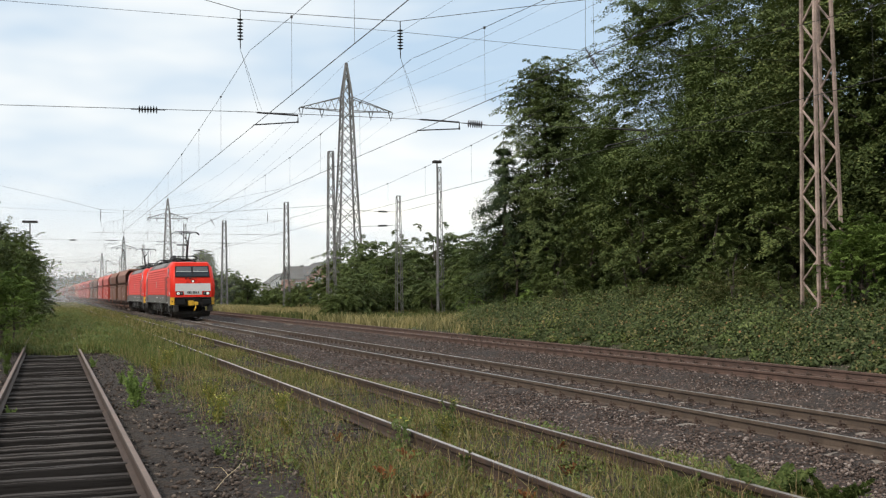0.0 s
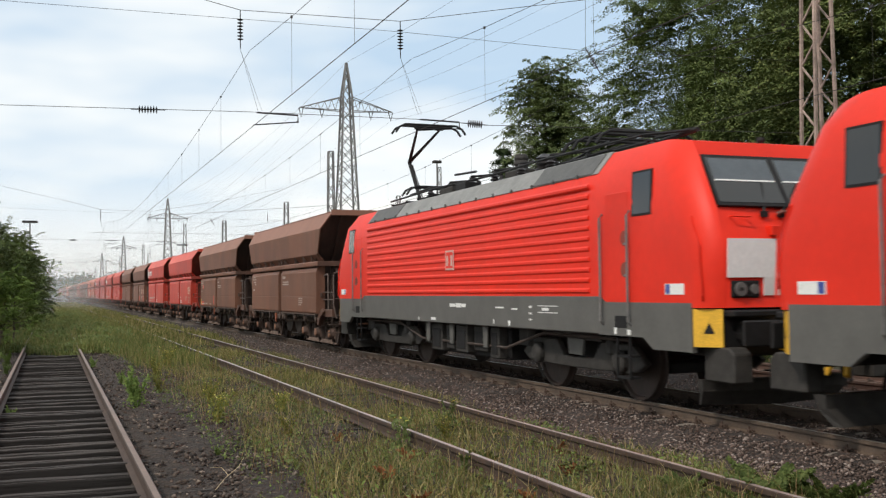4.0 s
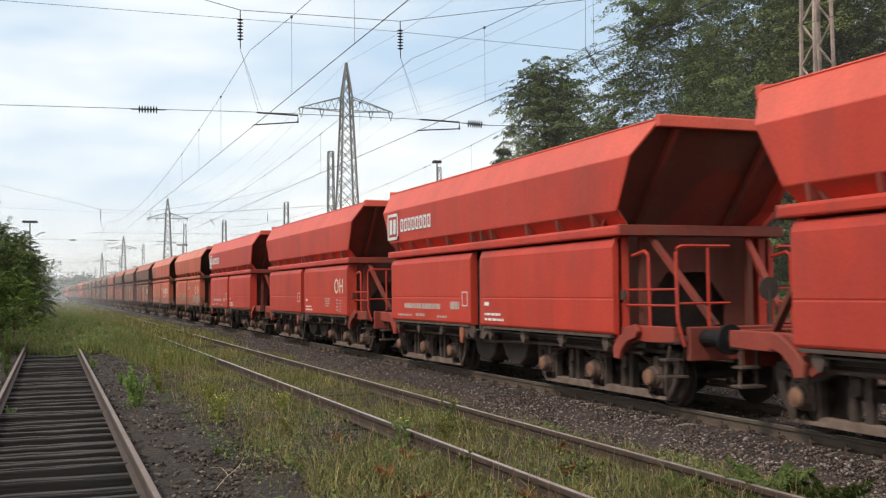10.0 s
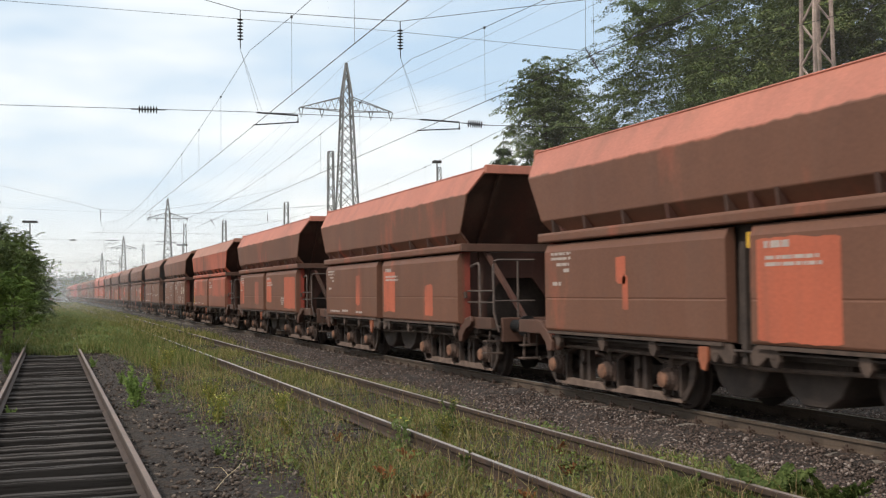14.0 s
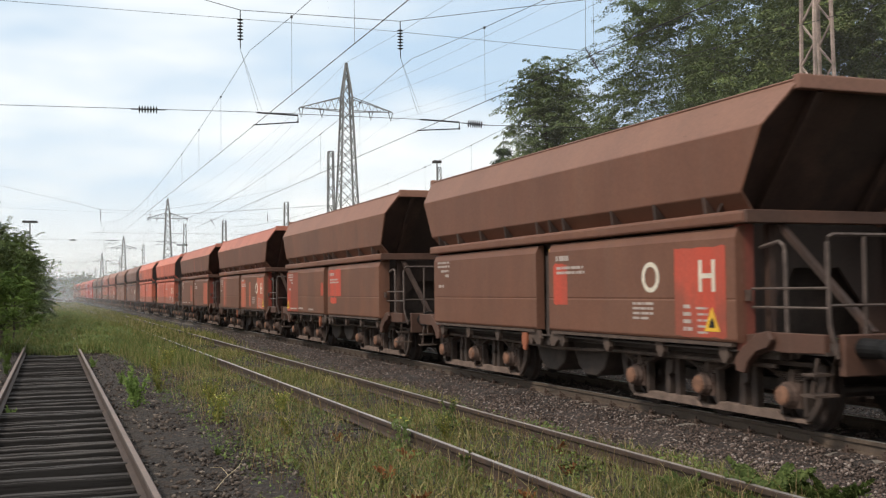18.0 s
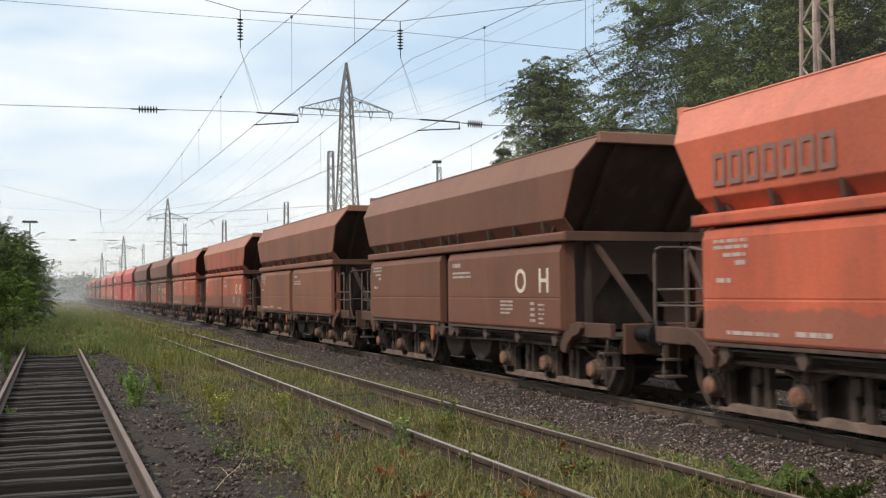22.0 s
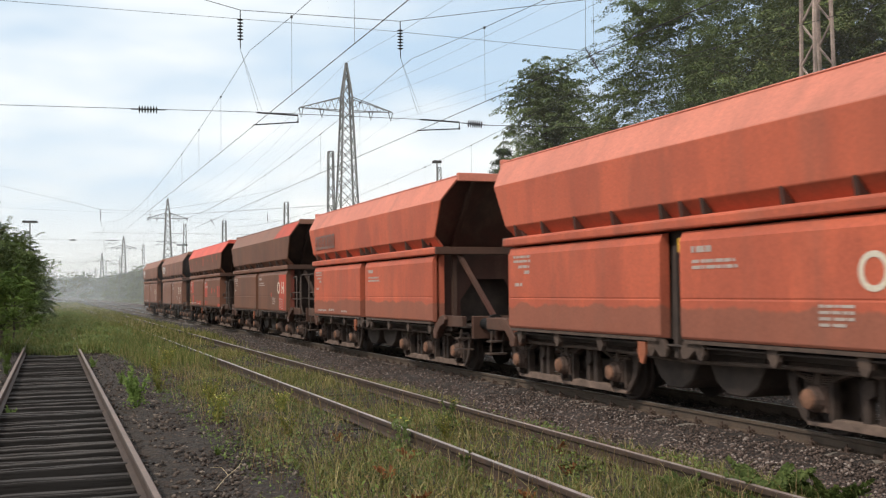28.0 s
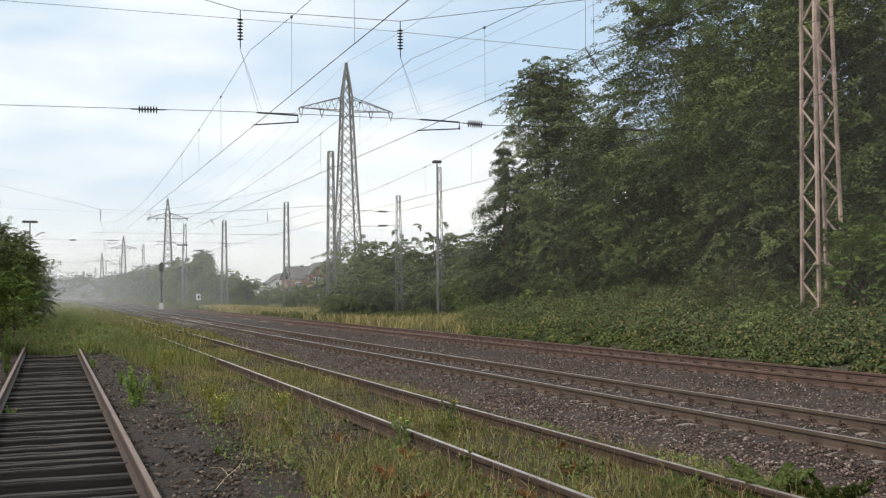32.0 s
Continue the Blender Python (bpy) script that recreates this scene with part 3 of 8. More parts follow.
def wagon_proto(platform):
    """six-axle self-discharging hopper; local y runs from the leading end (-7.2) back; platform: which end carries the railing (-1 leading)"""
    w = thing("hopper_wagon", "hopper wagon", "freight wagon", "wagons of the coal train")
    painted = []

    def P(name, mb, mat=M_BROWN, label="", bevel=0.0, par=None):
        o = part(name, mb, mat, par or w, label, bevel)
        if mat is M_BROWN:
            painted.append(o)
            if name in GRIMY_SHADED:
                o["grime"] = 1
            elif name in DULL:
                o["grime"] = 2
            elif name.endswith("rail"):
                o["pipe"] = 1
        return o

    # upper hopper: two side shells that flare, fold in and reach the rim
    for s in (-1, 1):
        b = MB()
        out = [[(s * x, -y, z), (s * x, y, z)] for x, y, z in ((1.28, 5.47, 2.72), (1.49, 5.53, 2.95), (1.515, 5.99, 3.74), (1.19, 6.31, 4.25))]
        inn = [[(s * (x - 0.05), -y + 0.02, z), (s * (x - 0.05), y - 0.02, z)] for x, y, z in ((1.19, 6.31, 4.22), (1.515, 5.99, 3.73), (1.49, 5.53, 2.99), (1.28, 5.47, 2.76))]
        b.loft([[r[0] for r in out + inn], [r[1] for r in out + inn]])
        P("hopper_side", b, bevel=0.012)
        P("hopper_rim", MB().box(s * 1.185 - 0.025, s * 1.185 + 0.025, -6.31, 6.31, 4.235, 4.268), bevel=0.012)
        P("waist_beam", MB().ext_y([(s * 1.26, 2.57), (s * 1.50, 2.57), (s * 1.515, 2.60), (s * 1.515, 2.70), (s * 1.49, 2.735), (s * 1.26, 2.735)], -5.60, 5.60), bevel=0.01)
        far = MB()
        for gy in (-4.75, -3.55, -2.35, -0.75, -0.25, 0.25, 1.6, 2.8, 4.0, 5.1):
            tri = [(s * 1.28, 2.73), (s * 1.47, 2.73), (s * 1.50, 2.955), (s * 1.30, 2.76)]
            if s < 0:
                P("gusset", MB().ext_y(tri, gy - 0.035, gy + 0.035))
            else:
                far.ext_y(tri, gy - 0.035, gy + 0.035)
        if far.v:
            tagged(P("gusset_row", far), kind="stuff")
        # side doors with a folded top edge and a bottom lip
        for y0, y1 in ((-5.40, -0.22), (0.28, 5.40)):
            d = P("side_door", MB().ext_y([(s * 1.33, 1.06), (s * 1.475, 1.075), (s * 1.495, 1.11), (s * 1.495, 1.600), (s * 1.488, 1.612), (s * 1.488, 1.622), (s * 1.495, 1.634), (s * 1.495, 2.40), (s * 1.44, 2.53), (s * 1.33, 2.55)], y0, y1), bevel=0.012)
            lip = MB().box(s * 1.42, s * 1.50, y0 + 0.1, y1 - 0.1, 1.02, 1.065)
            for k in range(4):
                hy = y0 + 0.35 + k * (y1 - y0 - 0.7) / 3
                lip.ext_x([(hy - 0.09, 1.06), (hy + 0.09, 1.06), (hy + 0.085, 0.92), (hy + 0.03, 0.82), (hy - 0.05, 0.80), (hy - 0.10, 0.88)], s * 1.42 - 0.03, s * 1.42 + 0.05)
            part("hinge_bar", lip, M_BOGIE, d)
        # door lever gear in the gap
        if s < 0:
            part("door_lever", MB().bar((s * 1.32, 0.10, 0.80), (s * 1.32, 0.10, 2.35), 0.08, 0.10).tube([(s * 1.36, -0.16, 1.9), (s * 1.36, -0.06, 1.75), (s * 1.36, -0.14, 1.6), (s * 1.36, -0.05, 1.42), (s * 1.36, -0.15, 1.25)], 0.025), M_UNDER, w)
        for hy, q in ((-0.42, 1), (0.50, -1)) if s < 0 else ():
            part("door_crank", MB().ext_x([(hy - q * 0.20, 0.98), (hy + q * 0.02, 1.10), (hy + q * 0.20, 1.06), (hy + q * 0.30, 0.92), (hy + q * 0.26, 0.80), (hy + q * 0.12, 0.80), (hy - q * 0.04, 0.92), (hy - q * 0.18, 0.88)], s * 1.42 - 0.035, s * 1.42 + 0.035), M_BOGIE, w, bevel=0.01)
        if s < 0:
            part("latch", MB().box(s * 1.36, s * 1.40, -0.12, -0.04, 2.26, 2.46), M_YELLOW, w, "yellow latch")
        if s < 0:
            part("hand_lever", MB().ext_x([(0.70, 1.00), (0.90, 1.00), (0.91, 0.84), (0.85, 0.70), (0.77, 0.68), (0.71, 0.82)], s * 1.47 - 0.02, s * 1.47 + 0.02), M_TAB, w)
        part("side_sill", MB().box(s * 1.08, s * 1.24, -5.9, 5.9, 0.88, 0.98).box(s * 1.36, s * 1.43, -5.3, 5.3, 0.955, 0.985), M_UNDER, w, bevel=0.008)
    # hopper ends: sloping chute plates with ribs, and the rim bar over them
    for e in (-1, 1):
        b = MB()
        b.loft([[(-1.16, e * 6.27, 4.24), (1.16, e * 6.27, 4.24), (1.16, e * 6.21, 4.24), (-1.16, e * 6.21, 4.24)],
                [(-1.46, e * 5.80, 3.74), (1.46, e * 5.80, 3.74), (1.46, e * 5.74, 3.74), (-1.46, e * 5.74, 3.74)],
                [(-1.40, e * 4.95, 2.74), (1.40, e * 4.95, 2.74), (1.40, e * 4.89, 2.74), (-1.40, e * 4.89, 2.74)]])
        P("end_chute", b)
        P("end_rim", MB().box(-1.22, 1.22, e * 6.28 - 0.06, e * 6.28 + 0.06, 4.13, 4.31), bevel=0.012)
        for x in (-0.85, 0.85):
            P("chute_rib", MB().bar((x, e * 6.24, 4.14), (x, e * 5.02, 2.74), 0.09, 0.10))
        P("end_waist_beam", MB().box(-1.50, 1.50, e * 5.56 - 0.09, e * 5.56 + 0.09, 2.57, 2.735), bevel=0.01)
        # lower end: corner posts, wall with an opening, struts to the headstock
        for s in (-1, 1):
            P("corner_post", MB().box(s * 1.30 - 0.10, s * 1.30 + 0.10, e * 5.33 - 0.07, e * 5.33 + 0.07, 0.96, 2.57), bevel=0.01)
            P("stanchion", MB().box(s * 0.98 - 0.045, s * 0.98 + 0.045, e * 5.42 - 0.05, e * 5.42 + 0.05, 0.96, 2.57))
            P("end_strut", MB().bar((s * 0.88, e * 5.50, 2.56), (s * 0.62, e * 6.79, 1.22), 0.10, 0.07))
            P("solebar_bracket", MB().ext_x([(e * 5.25, 1.16), (e * 5.75, 1.22), (e * 6.80, 1.22), (e * 6.80, 1.00), (e * 6.1, 0.98), (e * 5.85, 1.00), (e * 5.55, 0.92), (e * 5.28, 0.72), (e * 5.12, 0.80)], s * 1.30 - 0.05, s * 1.30 + 0.05), bevel=0.01)
            if s < 0:
                P("end_lever", MB().ext_x([(e * 5.30, 0.72), (e * 5.46, 0.70), (e * 5.52, 0.84), (e * 5.70, 0.98), (e * 5.92, 1.04), (e * 6.00, 1.14), (e * 5.92, 1.24), (e * 5.72, 1.20), (e * 5.42, 1.02), (e * 5.28, 0.88)], s * 1.41 - 0.035, s * 1.41 + 0.035), bevel=0.01)
            bf = part("buffer", MB().lathe([(0, 0.12), (0.30, 0.11), (0.32, 0.085), (0.50, 0.085), (0.51, 0.21), (0.545, 0.205)], "y", (0, 0, 0), 16), M_BLACK, w)
            bf.matrix_basis = pose(s * 0.875, e * 6.895, 1.06, 0, 0, 0 if e > 0 else 180)
            part("step", MB().box(s * 1.05, s * 1.42, e * 6.59 - 0.12, e * 6.59 + 0.12, 0.50, 0.53).bar((s * 1.10, e * 6.59, 0.5), (s * 1.05, e * 6.64, 0.95), 0.03).bar((s * 1.36, e * 6.59, 0.5), (s * 1.30, e * 6.64, 0.95), 0.03).box(s * 1.10, s * 1.40, e * 6.59 - 0.1, e * 6.59 + 0.1, 0.74, 0.77), M_BOGIE, w)
        P("end_wall", MB().ext_y([(-1.22, 2.57), (1.22, 2.57), (1.22, 0.98), (0.72, 0.98), (0.72, 1.55), (0.36, 2.02), (-0.36, 2.02), (-0.72, 1.55), (-0.72, 0.98), (-1.22, 0.98)], e * 5.12 - 0.02, e * 5.12 + 0.02))
        P("headstock", MB().box(-1.14, 1.14, e * 6.84 - 0.05, e * 6.84 + 0.05, 0.74, 1.22), bevel=0.015)
        part("coupling_hook", MB().box(-0.06, 0.06, min(e * 6.89, e * 7.29), max(e * 6.89, e * 7.29), 0.96, 1.10).tube([(0, e * 7.24, 1.0), (0.05, e * 7.36, 0.8), (0, e * 7.4, 0.72), (-0.05, e * 7.36, 0.8), (0, e * 7.24, 1.0)], 0.025), M_UNDER, w)
        part("brake_hose", MB().tube([(0.35, e * 6.89, 0.95), (0.36, e * 7.19, 0.80), (0.34, e * 7.32, 0.60), (0.28, e * 7.38, 0.72)], 0.03), M_BLACK, w)
        part("platform_deck", MB().box(-1.33, 1.33, min(e * 5.3, e * 6.82), max(e * 5.3, e * 6.82), 0.98, 1.02), M_UNDER, w)
        if e == platform:
            for s in (-1, 1):
                P("handrail", MB().tube([(s * 1.22, e * 6.88, 0.95), (s * 1.31, e * 6.86, 1.32), (s * 1.31, e * 6.84, 2.26), (s * 1.29, e * 6.84, 2.33), (s * 1.22, e * 6.84, 2.36), (s * 0.42, e * 6.84, 2.36)], 0.026).tube([(s * 0.78, e * 6.84, 1.2), (s * 0.78, e * 6.84, 2.36)], 0.022).tube([(s * 1.31, e * 6.84, 1.55), (s * 0.42, e * 6.84, 1.55)], 0.02))
                P("side_handrail", MB().tube([(s * 1.28, e * 5.62, 2.26), (s * 1.28, e * 5.98, 2.32), (s * 1.28, e * 6.06, 2.27), (s * 1.28, e * 6.08, 2.18), (s * 1.28, e * 6.10, 1.18)], 0.026))
                P("grab_rail", MB().tube([(s * 1.28, e * 5.45, 1.75), (s * 1.28, e * 6.82, 1.75)], 0.018).tube([(s * 1.28, e * 5.45, 1.52), (s * 1.28, e * 6.82, 1.52)], 0.018))
            part("brake_wheel", MB().lathe([(0, 0.17), (0.03, 0.17)], "y", (0.35, e * 6.74, 1.75), 14).tube([(0.35, e * 6.74, 1.0), (0.35, e * 6.74, 1.75)], 0.03), M_UNDER, w)
            part("hand_lamp_bracket", MB().box(-1.36, -1.31, e * 5.44 - 0.05, e * 5.44 + 0.05, 1.60, 1.74), M_BOX, w)
    # chutes and centre gear under the body
    part("lower_hopper", MB().loft([[(-1.25, -4.9, 2.70), (1.25, -4.9, 2.70), (1.25, 4.9, 2.70), (-1.25, 4.9, 2.70)], [(-1.30, -4.7, 1.05), (1.30, -4.7, 1.05), (1.30, 4.7, 1.05), (-1.30, 4.7, 1.05)]]), M_UNDER, w)
    for yc in (-0.72, 0.72):
        part("discharge_chute", MB().ext_x([(yc - 0.66, 0.98), (yc - 0.60, 0.72), (yc - 0.44, 0.46), (yc - 0.20, 0.32), (yc + 0.20, 0.32), (yc + 0.44, 0.46), (yc + 0.60, 0.72), (yc + 0.66, 0.98)], -0.98, 0.98), M_UNDER, w, bevel=0.02)
    part("centre_sill", MB().box(-0.4, 0.4, -6.84, 6.84, 0.78, 0.98), M_UNDER, w)
    part("pipe", MB().tube([(-1.22, -5.8, 0.80), (-1.22, -2.0, 0.80), (-1.18, 0, 0.74), (-1.22, 2.0, 0.80), (-1.22, 5.8, 0.80)], 0.03), M_BOGIE, w)
    wagon_bogie(w, -4.13, (-5.88, -4.13, -2.38))
    wagon_bogie(w, 3.98, (2.23, 3.98, 5.73))
    for o in painted:
        o["paint"] = 1
    return w


PROTO = {p: wagon_proto(p) for p in (-1, 1)}
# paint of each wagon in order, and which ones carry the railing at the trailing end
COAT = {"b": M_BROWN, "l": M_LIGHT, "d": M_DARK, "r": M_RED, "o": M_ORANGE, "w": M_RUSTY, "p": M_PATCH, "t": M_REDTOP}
SAY = {"l": "light brown steel hopper wagon with six axles", "b": "brown dusty steel hopper wagon with six axles", "d": "dark brown grimy steel hopper wagon with six axles", "r": "bright red hopper wagon with white markings",
       "o": "faded orange-red hopper wagon with six axles", "w": "worn orange hopper wagon with brown stains", "p": "brown hopper wagon with flaking orange patches",
       "t": "brown hopper wagon with bright red patches"}
ORDER = "bbrrbdrrrroopppwbbdbppoodlwwddrroobtll"
REAR = {9, 10, 11, 16, 17, 23, 24, 29, 33, 36, 37}
TRAIN = []


# ---- lettering, labels and patches on the side that faces the camera
def block(rows, seed, mat, name="text_bars"):
    """rows of short bars: (y from, y to, z, height); reading runs towards -y"""
    rng = random.Random(seed)
    b = MB()
    for y0, y1, z, h in rows:
        y = y0
        while y > y1 + 0.02:
            w = min(rng.uniform(0.05, 0.22), y - y1)
            b.box(-1.5015, -1.4985, y - w, y, z - h / 2, z + h / 2)
            y -= w + rng.uniform(0.02, 0.05)
    return mesh_of(name, b, mat)


def rect(y0, y1, z0, z1, mat, name, d=0.0):
    """a wiped patch with an uneven outline, longer runs at its upper and lower edges"""
    y0, y1 = min(y0, y1), max(y0, y1)
    rng = random.Random(int(y0 * 91 + z0 * 517 + z1 * 37))
    n = max(5, int((y1 - y0) / 0.09))
    lo, hi, a, c = [], [], 0.0, 0.0
    for k in range(n + 1):
        a = 0.6 * a + rng.uniform(-0.016, 0.016)
        c = 0.6 * c + rng.uniform(-0.016, 0.016)
        y = y0 + (y1 - y0) * k / n + (rng.uniform(-0.03, 0.03) if 0 < k < n else 0)
        in_ = 0.02 if k in (0, n) else 0.0
        lo.append((y, max(1.09, z0 + a + in_ * rng.uniform(0.2, 1.6))))
        hi.append((y, min(2.43 if z1 < 2.6 else 9, z1 + c - in_ * rng.uniform(0.2, 1.6))))
    b = MB()
    for k in range(n):
        b.add([(-1.4985 - d, *lo[k]), (-1.4985 - d, *lo[k + 1]), (-1.4985 - d, *hi[k + 1]), (-1.4985 - d, *hi[k])], [(0, 3, 2, 1)])
    return mesh_of(name, b, mat)


def frame_box(y0, y1, z0, z1, t, mat, name):
    b = MB()
    for a in ((y0, y1, z0, z0 + t), (y0, y1, z1 - t, z1), (y0, y0 + t, z0, z1), (y1 - t, y1, z0, z1)):
        b.box(-1.5035, -1.5005, *a)
    return mesh_of(name, b, mat)


BARS = {
    "caution": block([(-0.50, -0.95, 2.28, 0.085), (-0.52, -1.45, 2.12, 0.045), (-0.52, -1.50, 2.04, 0.045)], 1, M_TEXT),
    "caution_low": block([(-0.45, -0.72, 1.50, 0.07), (-0.45, -1.20, 1.30, 0.045), (-0.45, -1.35, 1.20, 0.045)], 2, M_WHITE),
    "number": block([(5.15, 4.45, 2.36, 0.045), (5.15, 4.45, 2.28, 0.045), (4.95, 4.50, 2.18, 0.05), (4.7, 4.5, 2.08, 0.06), (5.1, 4.8, 1.86, 0.06)], 3, M_TEXT),
    "load": block([(-2.95, -3.55, 1.55, 0.035), (-2.95, -3.5, 1.48, 0.035), (-2.95, -3.55, 1.41, 0.035), (-2.95, -3.4, 1.34, 0.035)], 4, M_TEXT),
    "grid": block([(-4.25, -4.45, 1.52, 0.05), (-4.25, -4.42, 1.42, 0.05), (-4.25, -4.45, 1.32, 0.05), (-4.25, -4.45, 1.22, 0.05), (-4.55, -4.8, 1.50, 0.03), (-4.58, -4.8, 1.42, 0.03), (-4.58, -4.8, 1.34, 0.03), (-4.58, -4.8, 1.26, 0.03), (-4.58, -4.8, 1.18, 0.03)], 5, M_TEXT),
    "foot": block([(3.6, 3.0, 1.22, 0.06), (2.2, 1.6, 1.20, 0.05), (4.9, 3.9, 1.20, 0.05)], 6, M_TEXT),
    "rear_low": block([(4.4, 2.0, 1.42, 0.12), (1.4, 0.9, 1.45, 0.16)], 7, M_TEXT),
}
LETTER_O, LETTER_H = letters("O", 0.60, M_CREAM), letters("H", 0.60, M_CREAM)
BRAND_BOX = frame_box(4.80, 5.60, 3.02, 3.66, 0.07, M_WHITE, "brand_frame")
BRAND_BARS = mesh_of("brand_shape", MB().box(-1.5035, -1.5005, 4.97, 5.15, 3.16, 3.52).box(-1.5035, -1.5005, 5.24, 5.43, 3.16, 3.52), M_WHITE)


def word(n, y0, z, h, w, mat, gap=0.07):
    t, b = w * 0.26, MB()
    for a in ((-w, 0, -h / 2, -h / 2 + t), (-w, 0, h / 2 - t, h / 2), (-w, -w + t, -h / 2 + t, h / 2 - t), (-t, 0, -h / 2 + t, h / 2 - t)):
        b.box(-1.5035, -1.5005, *a)
    me = mesh_of("brand_bar", b, mat)
    return [(me, (-0.018, y0 - k * (w + gap), z)) for k in range(n)]


WORD_WHITE, WORD_GHOST, WORD_SMALL = word(8, 4.60, 3.34, 0.30, 0.20, M_WHITE), word(7, 5.10, 3.28, 0.42, 0.26, M_GHOST), word(7, 5.20, 3.46, 0.28, 0.17, M_WHITE)
WORD_UNDER = word(5, 4.75, 3.18, 0.11, 0.12, M_WHITE, 0.03)
WARN_TRI = mesh_of("warning_triangle", MB().ext_x([(-0.17, 0), (0.17, 0), (0, 0.32)], -1.5035, -1.5005), M_YELLOW)
WARN_SIGN = mesh_of("warning_symbol", MB().ext_x([(-0.07, 0.05), (0.07, 0.05), (0.03, 0.15), (-0.02, 0.18)], -1.506, -1.5035), M_BLACK)
M_CLEAN = paint("paint_cleaned_red", (0.55, 0.080, 0.045), (0.30, 0.075, 0.045), 0.42, dusty=0.12, streak=0.35)
M_CLEANO = paint("paint_cleaned_orange", (0.50, 0.125, 0.066), (0.30, 0.095, 0.058), 0.46, dusty=0.15, streak=0.4)
M_SPRAY = plain("spray_paint", (0.70, 0.66, 0.56), 0.6, var=0.12)
M_SPRAYG = plain("faded_green_spray", (0.16, 0.21, 0.13), 0.6, var=0.2)


def scribble(pts, z0, y0, s, r, mat):
    b = MB()
    for line in pts:
        b.tube([(-1.500, y0 - s * a, z0 + s * q) for a, q in line], r, 5)
    b.v = [(-1.4990 + (x + 1.5) * 0.12, y, z) for x, y, z in b.v]
    return mesh_of("graffiti", b, mat)


def arc(cx, cy, r, a0, a1, n=8):
    return [(cx + r * math.cos(radians(a0 + (a1 - a0) * k / n)), cy + r * math.sin(radians(a0 + (a1 - a0) * k / n))) for k in range(n + 1)]


TAG_A = scribble([arc(0.15, 0.28, 0.12, 30, 330), [(0.0, 0.0), (0.12, 0.12), (0.26, 0.02)], [(0.36, 0), (0.42, 0.36), (0.52, 0.1), (0.60, 0.36), (0.68, 0)], [(0.74, 0.38), (1.0, 0.36)], [(0.87, 0.36), (0.87, 0.0)],
                  [(1.2, 0), (1.26, 0.38), (1.36, 0.1), (1.46, 0.38), (1.52, 0)], [(1.6, 0.36), (1.6, 0)], [(1.6, 0.18), (1.8, 0.18)], [(1.8, 0.36), (1.8, 0)], [(1.9, 0)] + arc(1.95, 0.28, 0.09, 90, -80) + arc(1.95, 0.1, 0.1, 80, -90) + [(1.9, 0.37)],
                  [(2.2, 0.38), (2.45, 0.38)], [(2.32, 0.38), (2.32, 0)], [(2.52, 0.38), (2.52, 0.02), (2.68, 0.02)], [(2.76, 0)] + arc(2.80, 0.28, 0.09, 90, -80) + arc(2.80, 0.1, 0.1, 80, -90)], 1.70, -1.60, 1.04, 0.028, M_SPRAY)
TAG_GREY = TAG_A.copy()
TAG_GREY.materials[0] = plain("grey_spray", (0.40, 0.34, 0.27), 0.6, var=0.2)
TAG_WAVE = scribble([[(0.0, 0.05), (0.25, -0.08), (0.45, 0.10), (0.62, -0.10), (0.85, 0.08), (1.1, 0.0), (1.35, 0.12), (1.7, 0.10), (2.2, 0.02)]], 1.52, -1.9, 1.0, 0.022, M_SPRAY)
TAG_GREEN = scribble([[(0, 0), (0.1, 0.45), (0.5, 0.42)], [(0.3, 0.42), (0.32, 0)], [(0.6, 0.4), (0.62, 0.1), (0.9, 0.1)], arc(1.25, 0.22, 0.2, 60, 400)], 1.55, 3.2, 1.1, 0.05, M_SPRAYG)
CLOUD = []
for k in range(110):
    # a cloud drawn in one go: an oval with loops turned inwards
    q = radians(150 - 3.0 * k)
    CLOUD.append((0.78 + 0.50 * math.cos(q) - 0.105 * math.cos(7 * q), 0.42 + 0.31 * math.sin(q) - 0.095 * math.sin(7 * q)))
CURLS = [CLOUD, [(0.30, 0.52), (0.16, 0.50), (0.05, 0.62), (0.02, 0.42), (0.20, 0.36), (0.12, 0.52), (0.22, 0.70), (0.30, 0.60)], arc(0.18, 0.84, 0.07, 0, 350, 12), [(0.24, 0.80), (0.34, 0.68), (0.22, 0.66)]]
M_SPRAYB = plain("pale_blue_spray", (0.40, 0.42, 0.40), 0.6, var=0.25)
TAG_CURL, TAG_CURL2 = scribble(CURLS, 1.14, -1.25, 1.85, 0.016, M_SPRAYB), scribble(CURLS, 1.48, 2.45, 0.95, 0.011, M_SPRAYB)
TAG_LINE = scribble([[(0, 0.0), (0.6, 0.06), (1.4, -0.02), (2.4, 0.05), (3.2, -0.02), (3.9, 0.1), (4.2, 0.0)]], 1.60, -0.5, 1.0, 0.008, M_SPRAY)
TAG_SWELL = scribble([[(0.05 * k, 0.05 + 0.13 * math.sin(0.5 + 0.26 * k) + 0.02 * math.sin(0.4 * k)) for k in range(44)]], 1.48, 5.3, 0.92, 0.010, M_SPRAYB)
# which wagon carries what
HAS_OH = {2: 0.0, 4: 0.75, 6: 0.0, 8: 0.0, 10: 0.35, 12: 0.1, 16: 0.3, 18: 0.7, 20: 0.35, 22: 0.3, 24: 0.35, 26: 0.3, 28: 0.75, 30: 0.0, 32: 0.4, 34: 0.15, 36: 0.25, 37: 0.25}
BRANDS = {3: "w", 7: "w", 9: "w", 31: "w", 11: "g", 23: "g", 27: "g", 33: "g", 36: "s", 37: "s"}
